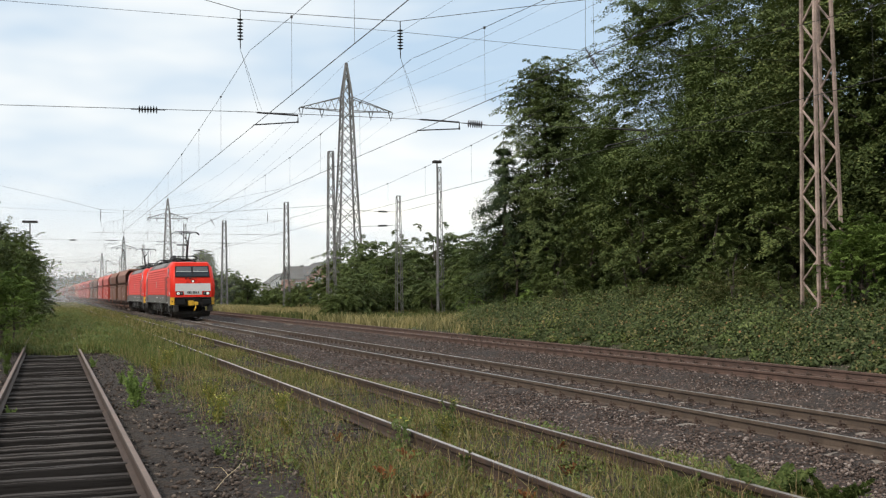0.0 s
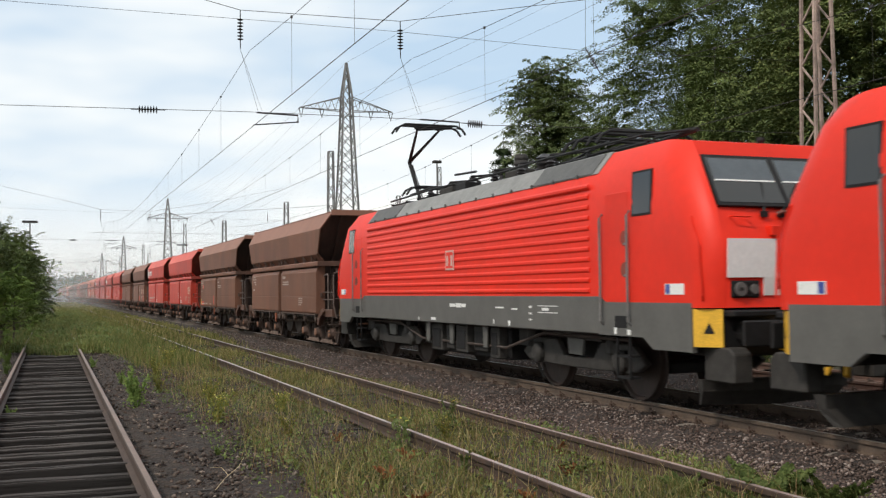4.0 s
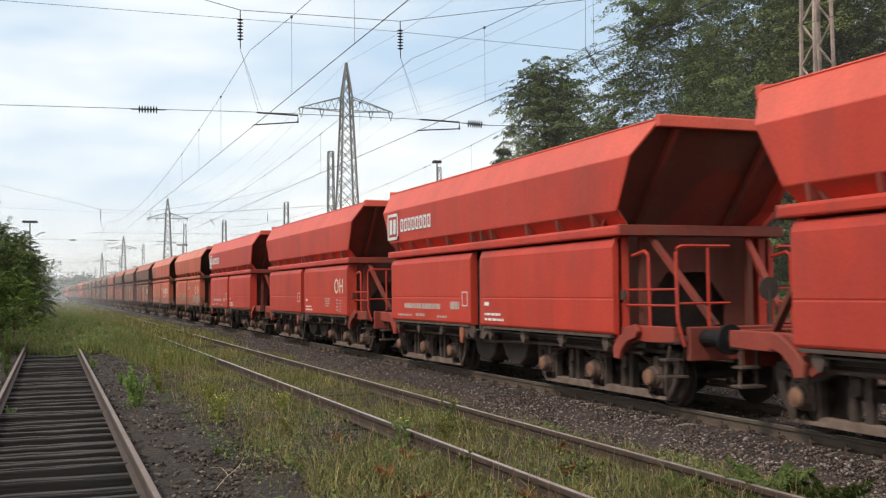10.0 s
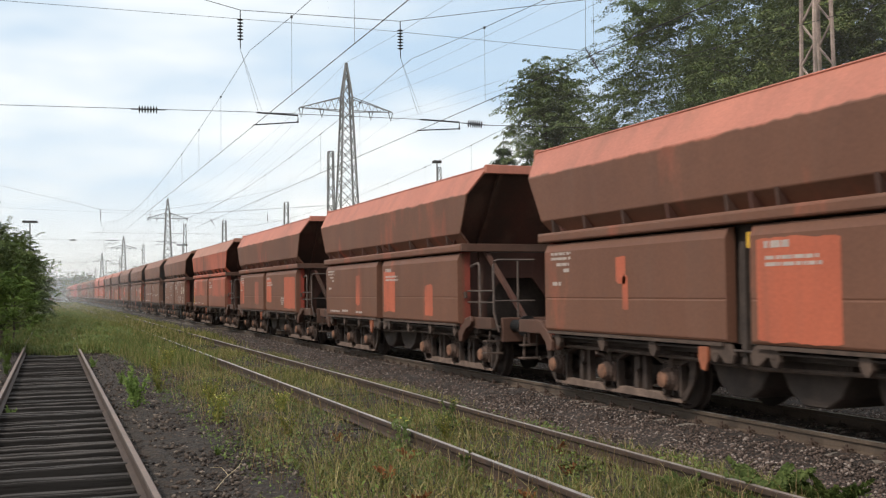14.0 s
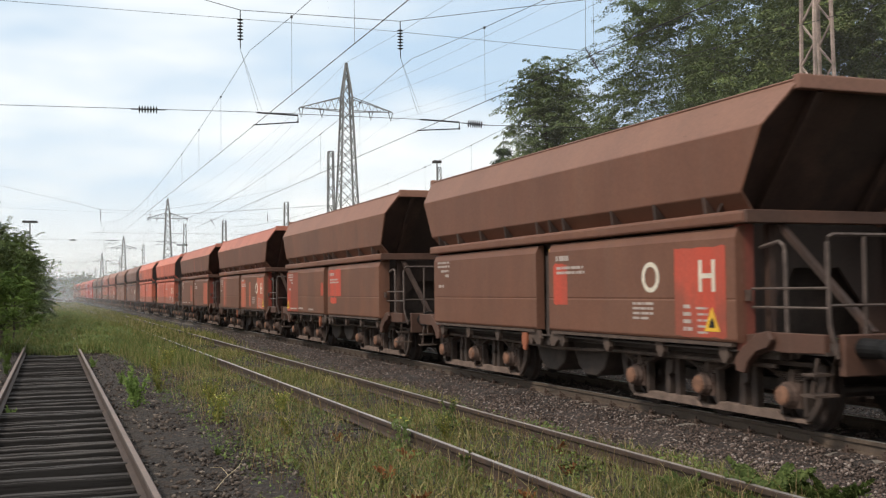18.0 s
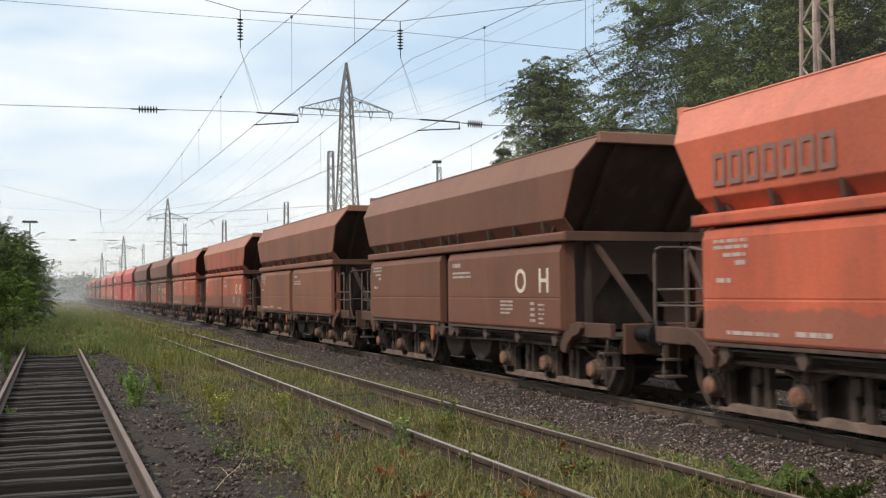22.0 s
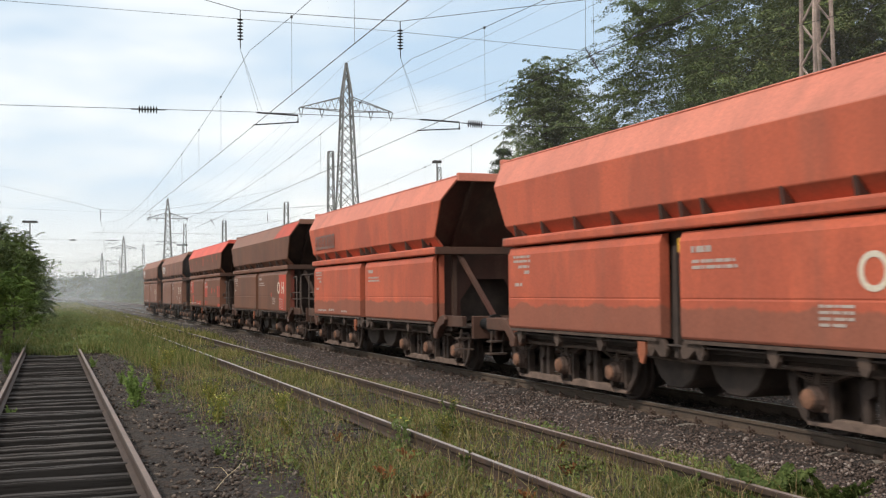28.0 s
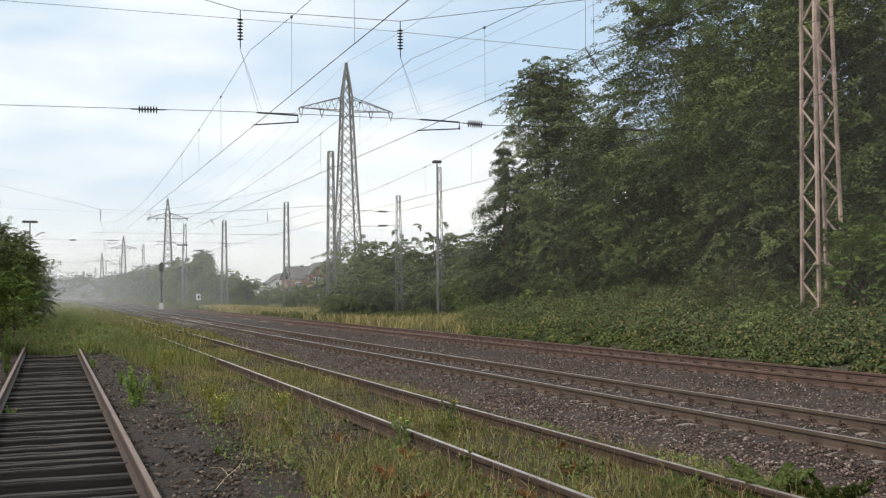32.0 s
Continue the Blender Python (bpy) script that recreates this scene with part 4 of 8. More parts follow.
# cleaned patches: y from, y to, z from, z to
SPOTS = {1: [(5.3, 4.1, 1.12, 1.32), (4.6, 4.2, 1.98, 2.18), (0.95, 0.70, 1.16, 1.62)], 4: [(-0.4, -1.35, 1.14, 1.58), (-3.55, -3.85, 1.62, 2.12), (-4.1, -4.95, 1.12, 1.58)], 5: [(5.2, 4.6, 2.0, 2.3)],
         12: [(-0.35, -1.80, 1.12, 2.34), (3.0, 2.72, 1.85, 2.25), (2.82, 2.66, 1.45, 1.95)], 13: [(-0.35, -1.25, 1.25, 2.25), (2.2, 1.8, 1.4, 2.2), (-3.4, -3.9, 1.2, 1.9)], 14: [(5.3, 4.4, 1.3, 2.3), (-3.5, -5.2, 1.2, 2.3), (2.0, 1.2, 1.3, 2.2), (-0.4, -1.3, 1.4, 2.3)],
         18: [(-4.05, -5.2, 1.12, 2.30), (-0.4, -0.9, 1.5, 2.2)], 19: [(5.35, 3.7, 1.10, 2.44), (0.62, 0.32, 1.62, 2.05), (-0.30, -1.75, 1.62, 2.42), (-0.55, -1.25, 1.42, 1.60)],
         20: [(4.2, 3.9, 1.2, 2.3), (-0.4, -1.5, 1.15, 2.3), (-2.2, -2.6, 1.2, 2.2), (-3.9, -5.25, 1.12, 2.35)], 21: [(-3.8, -5.2, 1.2, 2.3), (1.5, 0.6, 1.3, 2.2)],
         28: [(-0.32, -1.35, 1.14, 1.55), (-4.25, -5.3, 1.62, 2.18), (-3.75, -5.3, 1.12, 1.58), (5.35, 4.9, 1.12, 1.7)], 29: [(5.3, 3.8, 1.3, 2.2), (-0.4, -1.3, 1.8, 2.35), (-4.4, -5.3, 1.12, 1.5)],
         34: [(-4.15, -5.35, 1.12, 2.40), (-2.7, -2.85, 1.6, 1.75)],
         35: [(5.3, 4.0, 1.75, 2.42), (4.4, 3.75, 1.15, 1.65), (2.9, 2.2, 1.15, 1.35), (1.9, 1.1, 1.15, 1.35), (-0.4, -1.3, 1.55, 2.3), (-0.6, -1.4, 1.15, 1.35), (-2.7, -3.0, 1.75, 2.0), (-3.6, -3.8, 1.8, 1.95), (-4.6, -5.35, 1.55, 2.1), (-4.7, -5.35, 1.1, 1.22)]}
HIGH = {35: [(5.2, 5.1, 3.1, 3.3), (4.5, 4.38, 3.05, 3.4), (2.7, 2.6, 3.3, 3.5), (0.2, -0.05, 3.2, 3.62), (-1.6, -1.7, 3.4, 3.5), (-2.9, -3.1, 3.55, 3.7), (-3.2, -3.4, 3.35, 3.5), (-4.4, -4.6, 3.4, 3.62)]}
TRIANGLE = {1: 5.2, 15: 5.2, 18: -4.9, 19: 5.2, 20: -5.15, 28: -5.1, 22: 5.1, 35: 5.2}


SMALL_FRAME = frame_box(0.42, 0.72, 1.44, 1.74, 0.022, M_WHITE, "label_frame")


def mark(w, i):
    def put_(me, name, off=None, label=""):
        o = part(name, me, None, w, label)
        if name.endswith("_bars"):
            tagged(o, kind="stuff")
        if off:
            o.location = off
        return o
    for q in SPOTS.get(i, []):
        put_(rect(*q, M_CLEANO if i in (12, 13, 14, 20, 21) else M_CLEAN, "cleaned_patch"), "cleaned_patch")
    for q in HIGH.get(i, []):
        put_(rect(*q, M_CLEAN, "cleaned_patch", 0.022), "cleaned_patch")
    if ORDER[i] != "r":
        put_(BARS["number"], "number_bars")
    else:
        put_(SMALL_FRAME, "label_frame")
    put_(BARS["caution_low" if ORDER[i] == "r" else "caution"], "caution_bars")
    put_(BARS["load" if i % 2 == 0 else "foot"], "text_bars")
    if i in HAS_OH:
        put_(BARS["grid"], "grid_bars")
        g = HAS_OH[i]
        for me, y in ((LETTER_O, -4.28 + g * 1.2), (LETTER_H, -4.80)):
            o = part("letter", me, None, w)
            o.matrix_basis = Matrix.Translation((-1.5, y, 1.90)) @ SIDE
    if i in (3, 7, 9, 31):
        put_(BARS["rear_low"], "text_bars")
    b = BRANDS.get(i)
    if b == "w":
        put_(BRAND_BOX, "brand_frame", (-0.018, 0, 0))
        put_(BRAND_BARS, "brand_shape", (-0.018, 0, 0))
        [put_(me, "brand_bar", q) for me, q in WORD_WHITE]
    elif b == "g":
        [put_(me, "brand_bar", q) for me, q in WORD_GHOST]
    elif b == "s":
        [put_(me, "brand_bar", q) for me, q in WORD_SMALL]
        [put_(me, "brand_bar", q) for me, q in WORD_UNDER]
    if i == 34:
        y0 = -3.3
        put_(mesh_of("cleaned_patch", MB().loft([[(-1.519, y0, 3.744), (-1.519, -6.0, 3.744), (-1.510, -6.0, 3.738), (-1.510, y0, 3.738)], [(-1.20, y0 - 0.35, 4.245), (-1.20, -6.28, 4.245), (-1.19, -6.28, 4.24), (-1.19, y0 - 0.35, 4.24)]]), M_CLEAN), "cleaned_patch")
    if i in TRIANGLE:
        put_(WARN_TRI, "warning_triangle", (0, TRIANGLE[i], 1.2))
        put_(WARN_SIGN, "warning_symbol", (0, TRIANGLE[i], 1.2))
    if i == 11:
        for me in (TAG_A, TAG_WAVE, TAG_GREEN):
            put_(me, "graffiti")
    if i == 10:
        put_(TAG_GREY, "graffiti", (0, -1.0, -0.45))
        put_(TAG_GREY, "graffiti", (0, 5.2, -0.35))
    if i == 16:
        put_(TAG_CURL, "graffiti")
        put_(TAG_CURL2, "graffiti")
        put_(TAG_SWELL, "graffiti")
    if i == 17:
        put_(TAG_LINE, "graffiti")
        put_(TAG_LINE, "graffiti", (0, 4.8, 0.1))
    if i in (2, 4, 6, 8, 16, 18, 28, 34):
        for k in range(4):
            put_(HAZARD if i < 10 else HAZARD_PALE, "hazard_stripe", (0, 0, 0.33 * k))


HAZARD = mesh_of("hazard_stripe", MB().loft([[(-1.405, -5.40, 1.15), (-1.405, -5.27, 1.05), (-1.405, -5.27, 1.20), (-1.405, -5.40, 1.30)], [(-1.402, -5.40, 1.15), (-1.402, -5.27, 1.05), (-1.402, -5.27, 1.20), (-1.402, -5.40, 1.30)]]), M_YELLOW)

HAZARD_PALE = HAZARD.copy()
HAZARD_PALE.materials[0] = M_TEXT


def make_wagons():
    for i, code in enumerate(ORDER):
        w = copy_thing(PROTO[1 if i in REAR else -1], pose(X3, 0, 0))
        tagged(w, SAY[code])
        for o in w.children_recursive:
            if "paint" in o:
                del o["paint"]
                o.material_slots[0].link = "OBJECT"
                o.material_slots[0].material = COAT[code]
                if "pipe" in o:
                    del o["pipe"]
                    if code != "r":
                        o.material_slots[0].material = M_PIPE
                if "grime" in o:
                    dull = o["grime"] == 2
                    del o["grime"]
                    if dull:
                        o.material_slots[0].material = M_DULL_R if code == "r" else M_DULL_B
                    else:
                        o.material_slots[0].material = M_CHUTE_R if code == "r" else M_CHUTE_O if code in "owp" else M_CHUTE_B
                elif (code in "wp" or i in (16, 18, 28, 34)) and o.name.startswith("corner_post"):
                    o.material_slots[0].material = M_POST_R
        mark(w, i)
        TRAIN.append((w, 46.22 + WAGON * i))
    for p in PROTO.values():
        for o in list(p.children_recursive):
            bpy.data.objects.remove(o)
        bpy.data.objects.remove(p)


make_wagons()




# ---------------------------------------------------------------- locomotives
M_BLUE = plain("blue_label", (0.04, 0.07, 0.30), 0.5, var=0.05)
M_EMBLEM = plain("faded_emblem", (0.62, 0.42, 0.36), 0.5, var=0.1)


def loco_bogie(loco, yc):
    b = part("bogie", MB().box(-0.9, 0.9, yc - 0.35, yc + 0.35, 0.55, 0.95).box(-0.6, 0.6, yc - 2.0, yc + 2.0, 0.45, 0.62), M_BLACK, loco, bevel=0.02)
    for s in (-1, 1):
        x = s * 1.05
        part("side_frame", MB().ext_x([(yc - 2.15, 0.62), (yc - 1.75, 0.90), (yc - 0.8, 0.90), (yc - 0.5, 0.62), (yc + 0.5, 0.62), (yc + 0.8, 0.90), (yc + 1.75, 0.90), (yc + 2.15, 0.62), (yc + 1.9, 0.48), (yc + 0.6, 0.44), (yc - 0.6, 0.44), (yc - 1.9, 0.48)], x - 0.06, x + 0.06), M_DKGREY, b, bevel=0.015)
        for a in (yc - 1.45, yc + 1.45):
            part("axle_box", MB().box(x - 0.06, x + 0.1, a - 0.2, a + 0.2, 0.45, 0.82).lathe([(s * 0.05, 0.19), (s * 0.14, 0.18), (s * 0.17, 0.10)], "x", (x, a, 0.62), 16), M_DKGREY, b, bevel=0.015)
            part("axle_spring", MB().lathe([(0.0, 0.11), (0.02, 0.12), (0.34, 0.12), (0.36, 0.11)], "z", (x, a + 0.36, 0.72), 12), M_DKGREY, b)
        part("damper", MB().tube([(x + s * 0.12, yc - 1.0, 0.98), (x + s * 0.12, yc - 0.45, 0.98)], 0.07, 10).tube([(x + s * 0.12, yc - 0.45, 0.98), (x + s * 0.12, yc + 0.2, 0.98)], 0.045, 8), M_DKGREY, b)
        part("sand_box", MB().box(x - 0.05, x + 0.16, yc + 1.95, yc + 2.35, 0.72, 1.02).tube([(x, yc + 2.1, 0.75), (x - s * 0.2, yc + 2.05, 0.35), (x - s * 0.28, yc + 1.98, 0.12)], 0.025), M_DKGREY, b)
        part("lifting_bracket", MB().ext_x([(yc - 0.30, 1.04), (yc + 0.30, 1.04), (yc + 0.24, 0.66), (yc - 0.24, 0.66)], x + s * 0.08 - 0.03, x + s * 0.08 + 0.03), M_LGREY, b, bevel=0.01)
    for a in (yc - 1.45, yc + 1.45):
        wheelset(b, a, 0.625, 36)


def pantograph(loco, yc, up, d):
    """single-arm pantograph; d: way in which the knee points"""
    base = part("pantograph_base", MB().tube([(-0.5, yc - 0.6, 4.12), (-0.5, yc + 0.7, 4.12)], 0.03).tube([(0.5, yc - 0.6, 4.12), (0.5, yc + 0.7, 4.12)], 0.03).tube([(-0.6, yc - 0.55, 4.12), (0.6, yc - 0.55, 4.12)], 0.035).tube([(-0.6, yc + 0.65, 4.12), (0.6, yc + 0.65, 4.12)], 0.035), M_BLACK, loco)
    for x in (-0.5, 0.5):
        for y in (yc - 0.55, yc + 0.65):
            part("roof_insulator", MB().lathe([(0, 0.05), (0.02, 0.085), (0.05, 0.05), (0.07, 0.085), (0.10, 0.05), (0.12, 0.08), (0.15, 0.045)], "z", (x, y, 3.96), 12), M_INSUL, base)
    if up:
        k, h = (0, yc + d * 0.85, 5.36), 6.14
        part("lower_arm", MB().tube([(0, yc - d * 0.10, 4.15), k], 0.055, 8), M_BLACK, base)
        part("upper_arm", MB().tube([k, (-0.32, yc - d * 0.75, h - 0.08)], [0.05, 0.03]).tube([k, (0.32, yc - d * 0.75, h - 0.08)], [0.05, 0.03]).tube([(-0.4, yc - d * 0.75, h - 0.08), (0.4, yc - d * 0.75, h - 0.08)], 0.03), M_BLACK, base)
        ht, yh = h, yc - d * 0.75
        part("guide_rod", MB().tube([(0.08, yc - d * 0.1, 4.18), (0.05, yc + d * 0.72, 5.26)], 0.016), M_BLACK, base)
    else:
        k, ht, yh = (0, yc + d * 1.1, 4.26), 4.42, yc - d * 0.55
        part("lower_arm", MB().tube([(0, yc - d * 0.35, 4.18), k], 0.045, 8), M_BLACK, base)
        part("upper_arm", MB().tube([k, (-0.28, yh, ht - 0.06)], 0.026).tube([k, (0.28, yh, ht - 0.06)], 0.026), M_BLACK, base)
    for q in (-0.17, 0.17):
        part("collector_strip", MB().tube([(-0.98, yh + q, ht - 0.22), (-0.88, yh + q, ht - 0.08), (-0.72, yh + q, ht), (0.72, yh + q, ht), (0.88, yh + q, ht - 0.08), (0.98, yh + q, ht - 0.22)], 0.03, 6), M_BLACK, base)


def locomotive(second):
    L = thing("electric_locomotive", "red electric locomotive with grey skirt and white front panel" if not second else "red electric locomotive coupled behind the first one", "locomotive", "pair of locomotives", pose(X3, 0, 0))
    H = LOCO / 2

    def ring(pts):
        return [(-x, y, z) for x, y, z in pts] + [(x, y, z) for x, y, z in reversed(pts)]

    def at_end(e, pts):
        return [(x, e * (H - u), z) for x, u, z in pts]

    face = [(1.20, 0.56, 1.50), (1.22, 0.53, 2.05), (1.20, 0.55, 2.42), (1.18, 0.74, 2.86), (1.14, 1.20, 3.62), (1.08, 1.42, 3.84)]
    cheek = [(1.40, 0.70, 1.50), (1.42, 0.68, 2.05), (1.41, 0.74, 2.42), (1.39, 0.96, 2.86), (1.33, 1.42, 3.58), (1.14, 1.70, 3.89)]
    side = [(1.475, 0.92, 1.50), (1.475, 0.92, 2.05), (1.475, 1.08, 2.42), (1.475, 1.32, 2.90), (1.43, 1.66, 3.50), (1.14, 1.96, 3.92)]
    mid = [(1.475, 3.3, 1.50), (1.475, 3.3, 2.05), (1.475, 3.3, 2.42), (1.475, 3.3, 3.20), (1.40, 3.3, 3.57), (1.10, 3.3, 3.93)]

    def round_corner(q):
        """a curve through face, cheek and side, level by level"""
        out = []
        for a, c, d in zip(face, cheek, side):
            k = [2 * c[i] - 0.5 * (a[i] + d[i]) for i in range(3)]
            out.append(tuple((1 - q) ** 2 * a[i] + 2 * q * (1 - q) * k[i] + q * q * d[i] for i in range(3)))
        return out
    corner = [round_corner(k / 6) for k in range(7)] + [mid]
    rings = [ring(at_end(-1, q)) for q in corner] + [ring(at_end(1, q)) for q in reversed(corner)]
    body = part("body_shell", MB().loft(rings), M_LRED, L, smooth=True)
    # roof with sloping grey cant panels
    part("roof", MB().ext_y([(-1.415, 3.585), (-1.12, 3.95), (1.12, 3.95), (1.415, 3.585)], -H + 3.55, H - 3.55), M_ROOF, L, bevel=0.01)
    for s in (-1, 1):
        part("skirt", MB().ext_y([(s * 1.40, 1.05), (s * 1.482, 1.07), (s * 1.482, 1.655), (s * 1.40, 1.655)], -H + 3.45, H - 3.45), M_LGREY, L, "dark grey skirt", bevel=0.01)
        for e in (-1, 1):
            y = lambda u: e * (H - u)
            part("skirt_end", MB().ext_x([(y(0.93), 0.90), (y(1.9), 0.90), (y(2.15), 1.06), (y(3.45), 1.06), (y(3.45), 1.65), (y(3.38), 1.65), (y(3.22), 1.565), (y(0.93), 1.565)], s * 1.40, s * 1.483), M_LGREY, L)
            part("warning_panel", MB().loft([[(s * 1.478, y(0.90), z), (s * 1.25, y(0.56), z), (s * 1.20, y(0.60), z), (s * 1.43, y(0.94), z)] for z in (0.98, 1.485)]), M_YELLOW, L, "yellow warning panel")
            part("warning_triangle", MB().loft([[(s * 1.40 - s * q, y(0.770) + e * q, 1.16), (s * 1.32 - s * q, y(0.652) + e * q, 1.16), (s * 1.36 - s * q, y(0.711) + e * q, 1.30)] for q in (0.004, -0.004)]), M_BLACK, L)
            lo, hi = sorted((y(2.54), y(3.20)))
            dr = part("cab_door", MB().box(s * 1.470, s * 1.479, lo, hi, 1.58, 3.22), M_LRED, L, bevel=0.006)
            lo, hi = sorted((y(1.92), y(2.40)))
            part("cab_side_window", MB().loft([[(s * 1.486, lo, 2.86), (s * 1.486, hi, 2.86), (s * 1.456, hi, 3.46), (s * 1.456, lo, 3.46)], [(s * 1.40, lo, 2.86), (s * 1.40, hi, 2.86), (s * 1.38, hi, 3.46), (s * 1.38, lo, 3.46)]]), M_GLASS, L)
            part("window_seal", MB().loft([[(s * 1.4835, lo - 0.03, 2.83), (s * 1.4835, hi + 0.03, 2.83), (s * 1.452, hi + 0.03, 3.49), (s * 1.452, lo - 0.03, 3.49)], [(s * 1.41, lo - 0.03, 2.83), (s * 1.41, hi + 0.03, 2.83), (s * 1.39, hi + 0.03, 3.49), (s * 1.39, lo - 0.03, 3.49)]]), M_BLACK, L)
            for u in (2.47, 3.28):
                part("door_handrail", MB().tube([(s * 1.49, y(u), 1.22), (s * 1.54, y(u), 1.27), (s * 1.54, y(u), 2.86), (s * 1.49, y(u), 2.92)], 0.02), M_STEEL, L)
            part("corner_handrail", MB().tube([(s * 1.43, y(0.74), 1.60), (s * 1.47, y(0.70), 1.66), (s * 1.47, y(0.76), 2.36), (s * 1.44, y(0.96), 2.72), (s * 1.40, y(0.98), 2.74)], 0.016), M_LRED, L)
            # dark red disc stands in for the shaded inside of the round recess
            for z in (1.95, 2.42):
                part("door_step_recess", MB().lathe([(s * 1.476, 0.115), (s * 1.484, 0.115)], "x", (0, y(2.64), z + 0.1), 16), M_CHUTE_R, L)
                part("foothold", MB().box(s * 1.47, s * 1.50, *sorted((y(2.56), y(2.64))), z, z + 0.03), M_STEEL, L)
            lo, hi = sorted((y(2.58), y(2.95)))
            # raised black block stands in for the dark inside of the hole
            part("step_hole", MB().box(s * 1.46, s * 1.488, lo, hi, 1.17, 1.37), M_BLACK, L, bevel=0.05)
            part("boarding_step", MB().box(s * 1.25, s * 1.46, lo, hi, 0.42, 0.45).box(s * 1.25, s * 1.46, lo, hi, 0.74, 0.77).bar((s * 1.44, lo, 0.42), (s * 1.44, lo, 1.05), 0.03).bar((s * 1.44, hi, 0.42), (s * 1.44, hi, 1.05), 0.03), M_BLACK, L)
            lo, hi = sorted((y(1.10), y(1.56)))
            part("side_label", MB().box(s * 1.474, s * 1.484, lo, hi, 1.68, 1.83), M_WHITE, L, "small white label")
            part("label_field", MB().box(s * 1.480, s * 1.4865, *sorted((y(1.54), y(1.44))), 1.69, 1.82), M_BLUE, L)
            # buffers with square heads
            part("buffer", MB().box(s * 0.875 - 0.31, s * 0.875 + 0.31, *sorted((y(0.20), y(0.26))), 1.00, 1.34).lathe([(0, 0.16), (e * 0.5, 0.16)], "y", (s * 0.875, y(0.74), 1.16), 14), M_BLACK, L, bevel=0.02)
            part("crash_box", MB().ext_x([(y(0.30), 0.52), (y(0.95), 0.52), (y(0.95), 0.98), (y(0.42), 0.98), (y(0.30), 0.90)], s * 1.28, s * 0.98), M_DKGREY, L, bevel=0.02)
            lamp = part("headlight", MB().box(s * 0.66, s * 1.12, *sorted((y(0.53), y(0.60))), 1.63, 1.86), M_BLACK, L, bevel=0.02)
            lit = M_LAMP if not second and e < 0 else M_STEEL
            part("headlight_lens", MB().lathe([(0, 0.098), (e * 0.03, 0.092)], "y", (s * 0.98, y(0.535), 1.745), 20), lit, lamp, "lit headlight" if lit is M_LAMP else "")
            part("reflector_cap", MB().lathe([(0, 0.030), (e * 0.04, 0.026)], "y", (s * 0.98, y(0.535), 1.745), 8), M_DKGREY, lamp)
            part("tail_light", MB().lathe([(0, 0.07), (e * 0.03, 0.065)], "y", (s * 0.76, y(0.535), 1.745), 16), M_STEEL, lamp)
            part("wiper", MB().bar((-s * 0.14 - 0.30, y(0.70), 2.78), (-s * 0.30, y(0.94), 3.22), 0.035, 0.02).box(-s * 0.14 - 0.36, -s * 0.14 - 0.26, *sorted((y(0.66), y(0.72))), 2.72, 2.80), M_BLACK, L)
            part("grab_handle", MB().tube([(s * 0.76, y(0.68), 2.72), (s * 0.76, y(0.58), 2.72), (s * 1.00, y(0.60), 2.72), (s * 1.00, y(0.70), 2.72)], 0.016), M_LRED, L)
            part("front_socket", MB().box(s * 0.40 - 0.07, s * 0.40 + 0.07, *sorted((y(0.50), y(0.66))), 2.46, 2.60), M_LRED, L, bevel=0.01)
        # pressed ribs of the side panel
        for k in range(11):
            z = 1.74 + k * 0.166
            part("side_rib", MB().ext_y([(s * 1.472, z - 0.05), (s * 1.497, z - 0.018), (s * 1.497, z + 0.018), (s * 1.472, z + 0.05)], -H + 3.72, H - 3.72), M_LRED, L)
        part("emblem", MB().box(s * 1.490, s * 1.502, -0.24, 0.24, 2.20, 2.62), M_EMBLEM, L, "pale square emblem")
        part("emblem_field", MB().box(s * 1.500, s * 1.5045, -0.20, 0.20, 2.24, 2.58), M_LRED, L)
        for q, w_, z in ((-0.12, 0.10, 2.40), (0.12, 0.10, 2.40)):
            part("emblem_bar", MB().box(s * 1.502, s * 1.507, q - w_ / 2, q + w_ / 2, z - 0.11, z + 0.11), M_EMBLEM, L)
        for a, b_, z0, z1 in ((-0.85, -0.62, 1.42, 1.49), (-0.58, -0.30, 1.41, 1.50), (-0.27, 0.05, 1.42, 1.49), (-2.75, -2.35, 1.42, 1.45), (-3.35, -3.1, 1.40, 1.43), (-4.95, -4.2, 1.36, 1.375), (-4.95, -4.2, 1.475, 1.49), (-4.62, -4.35, 1.40, 1.45), (-3.95, -3.85, 1.44, 1.48), (-3.95, -3.85, 1.33, 1.36), (-3.95, -3.85, 1.22, 1.25), (-3.02, -2.94, 1.10, 1.2), (-2.3, -2.25, 1.12, 1.2), (0.9, 1.2, 1.12, 1.18), (2.0, 2.05, 1.10, 1.17), (-6.9, -6.82, 1.08, 1.18), (-7.3, -7.2, 1.08, 1.16)):
            part("lettering_bar", MB().box(s * 1.480, s * 1.4855, a, b_, z0, z1), M_WHITE, L)
        part("underframe_box", MB().box(s * 0.6, s * 1.10, -2.2, 2.2, 0.40, 1.02), M_BLACK, L, bevel=0.03)
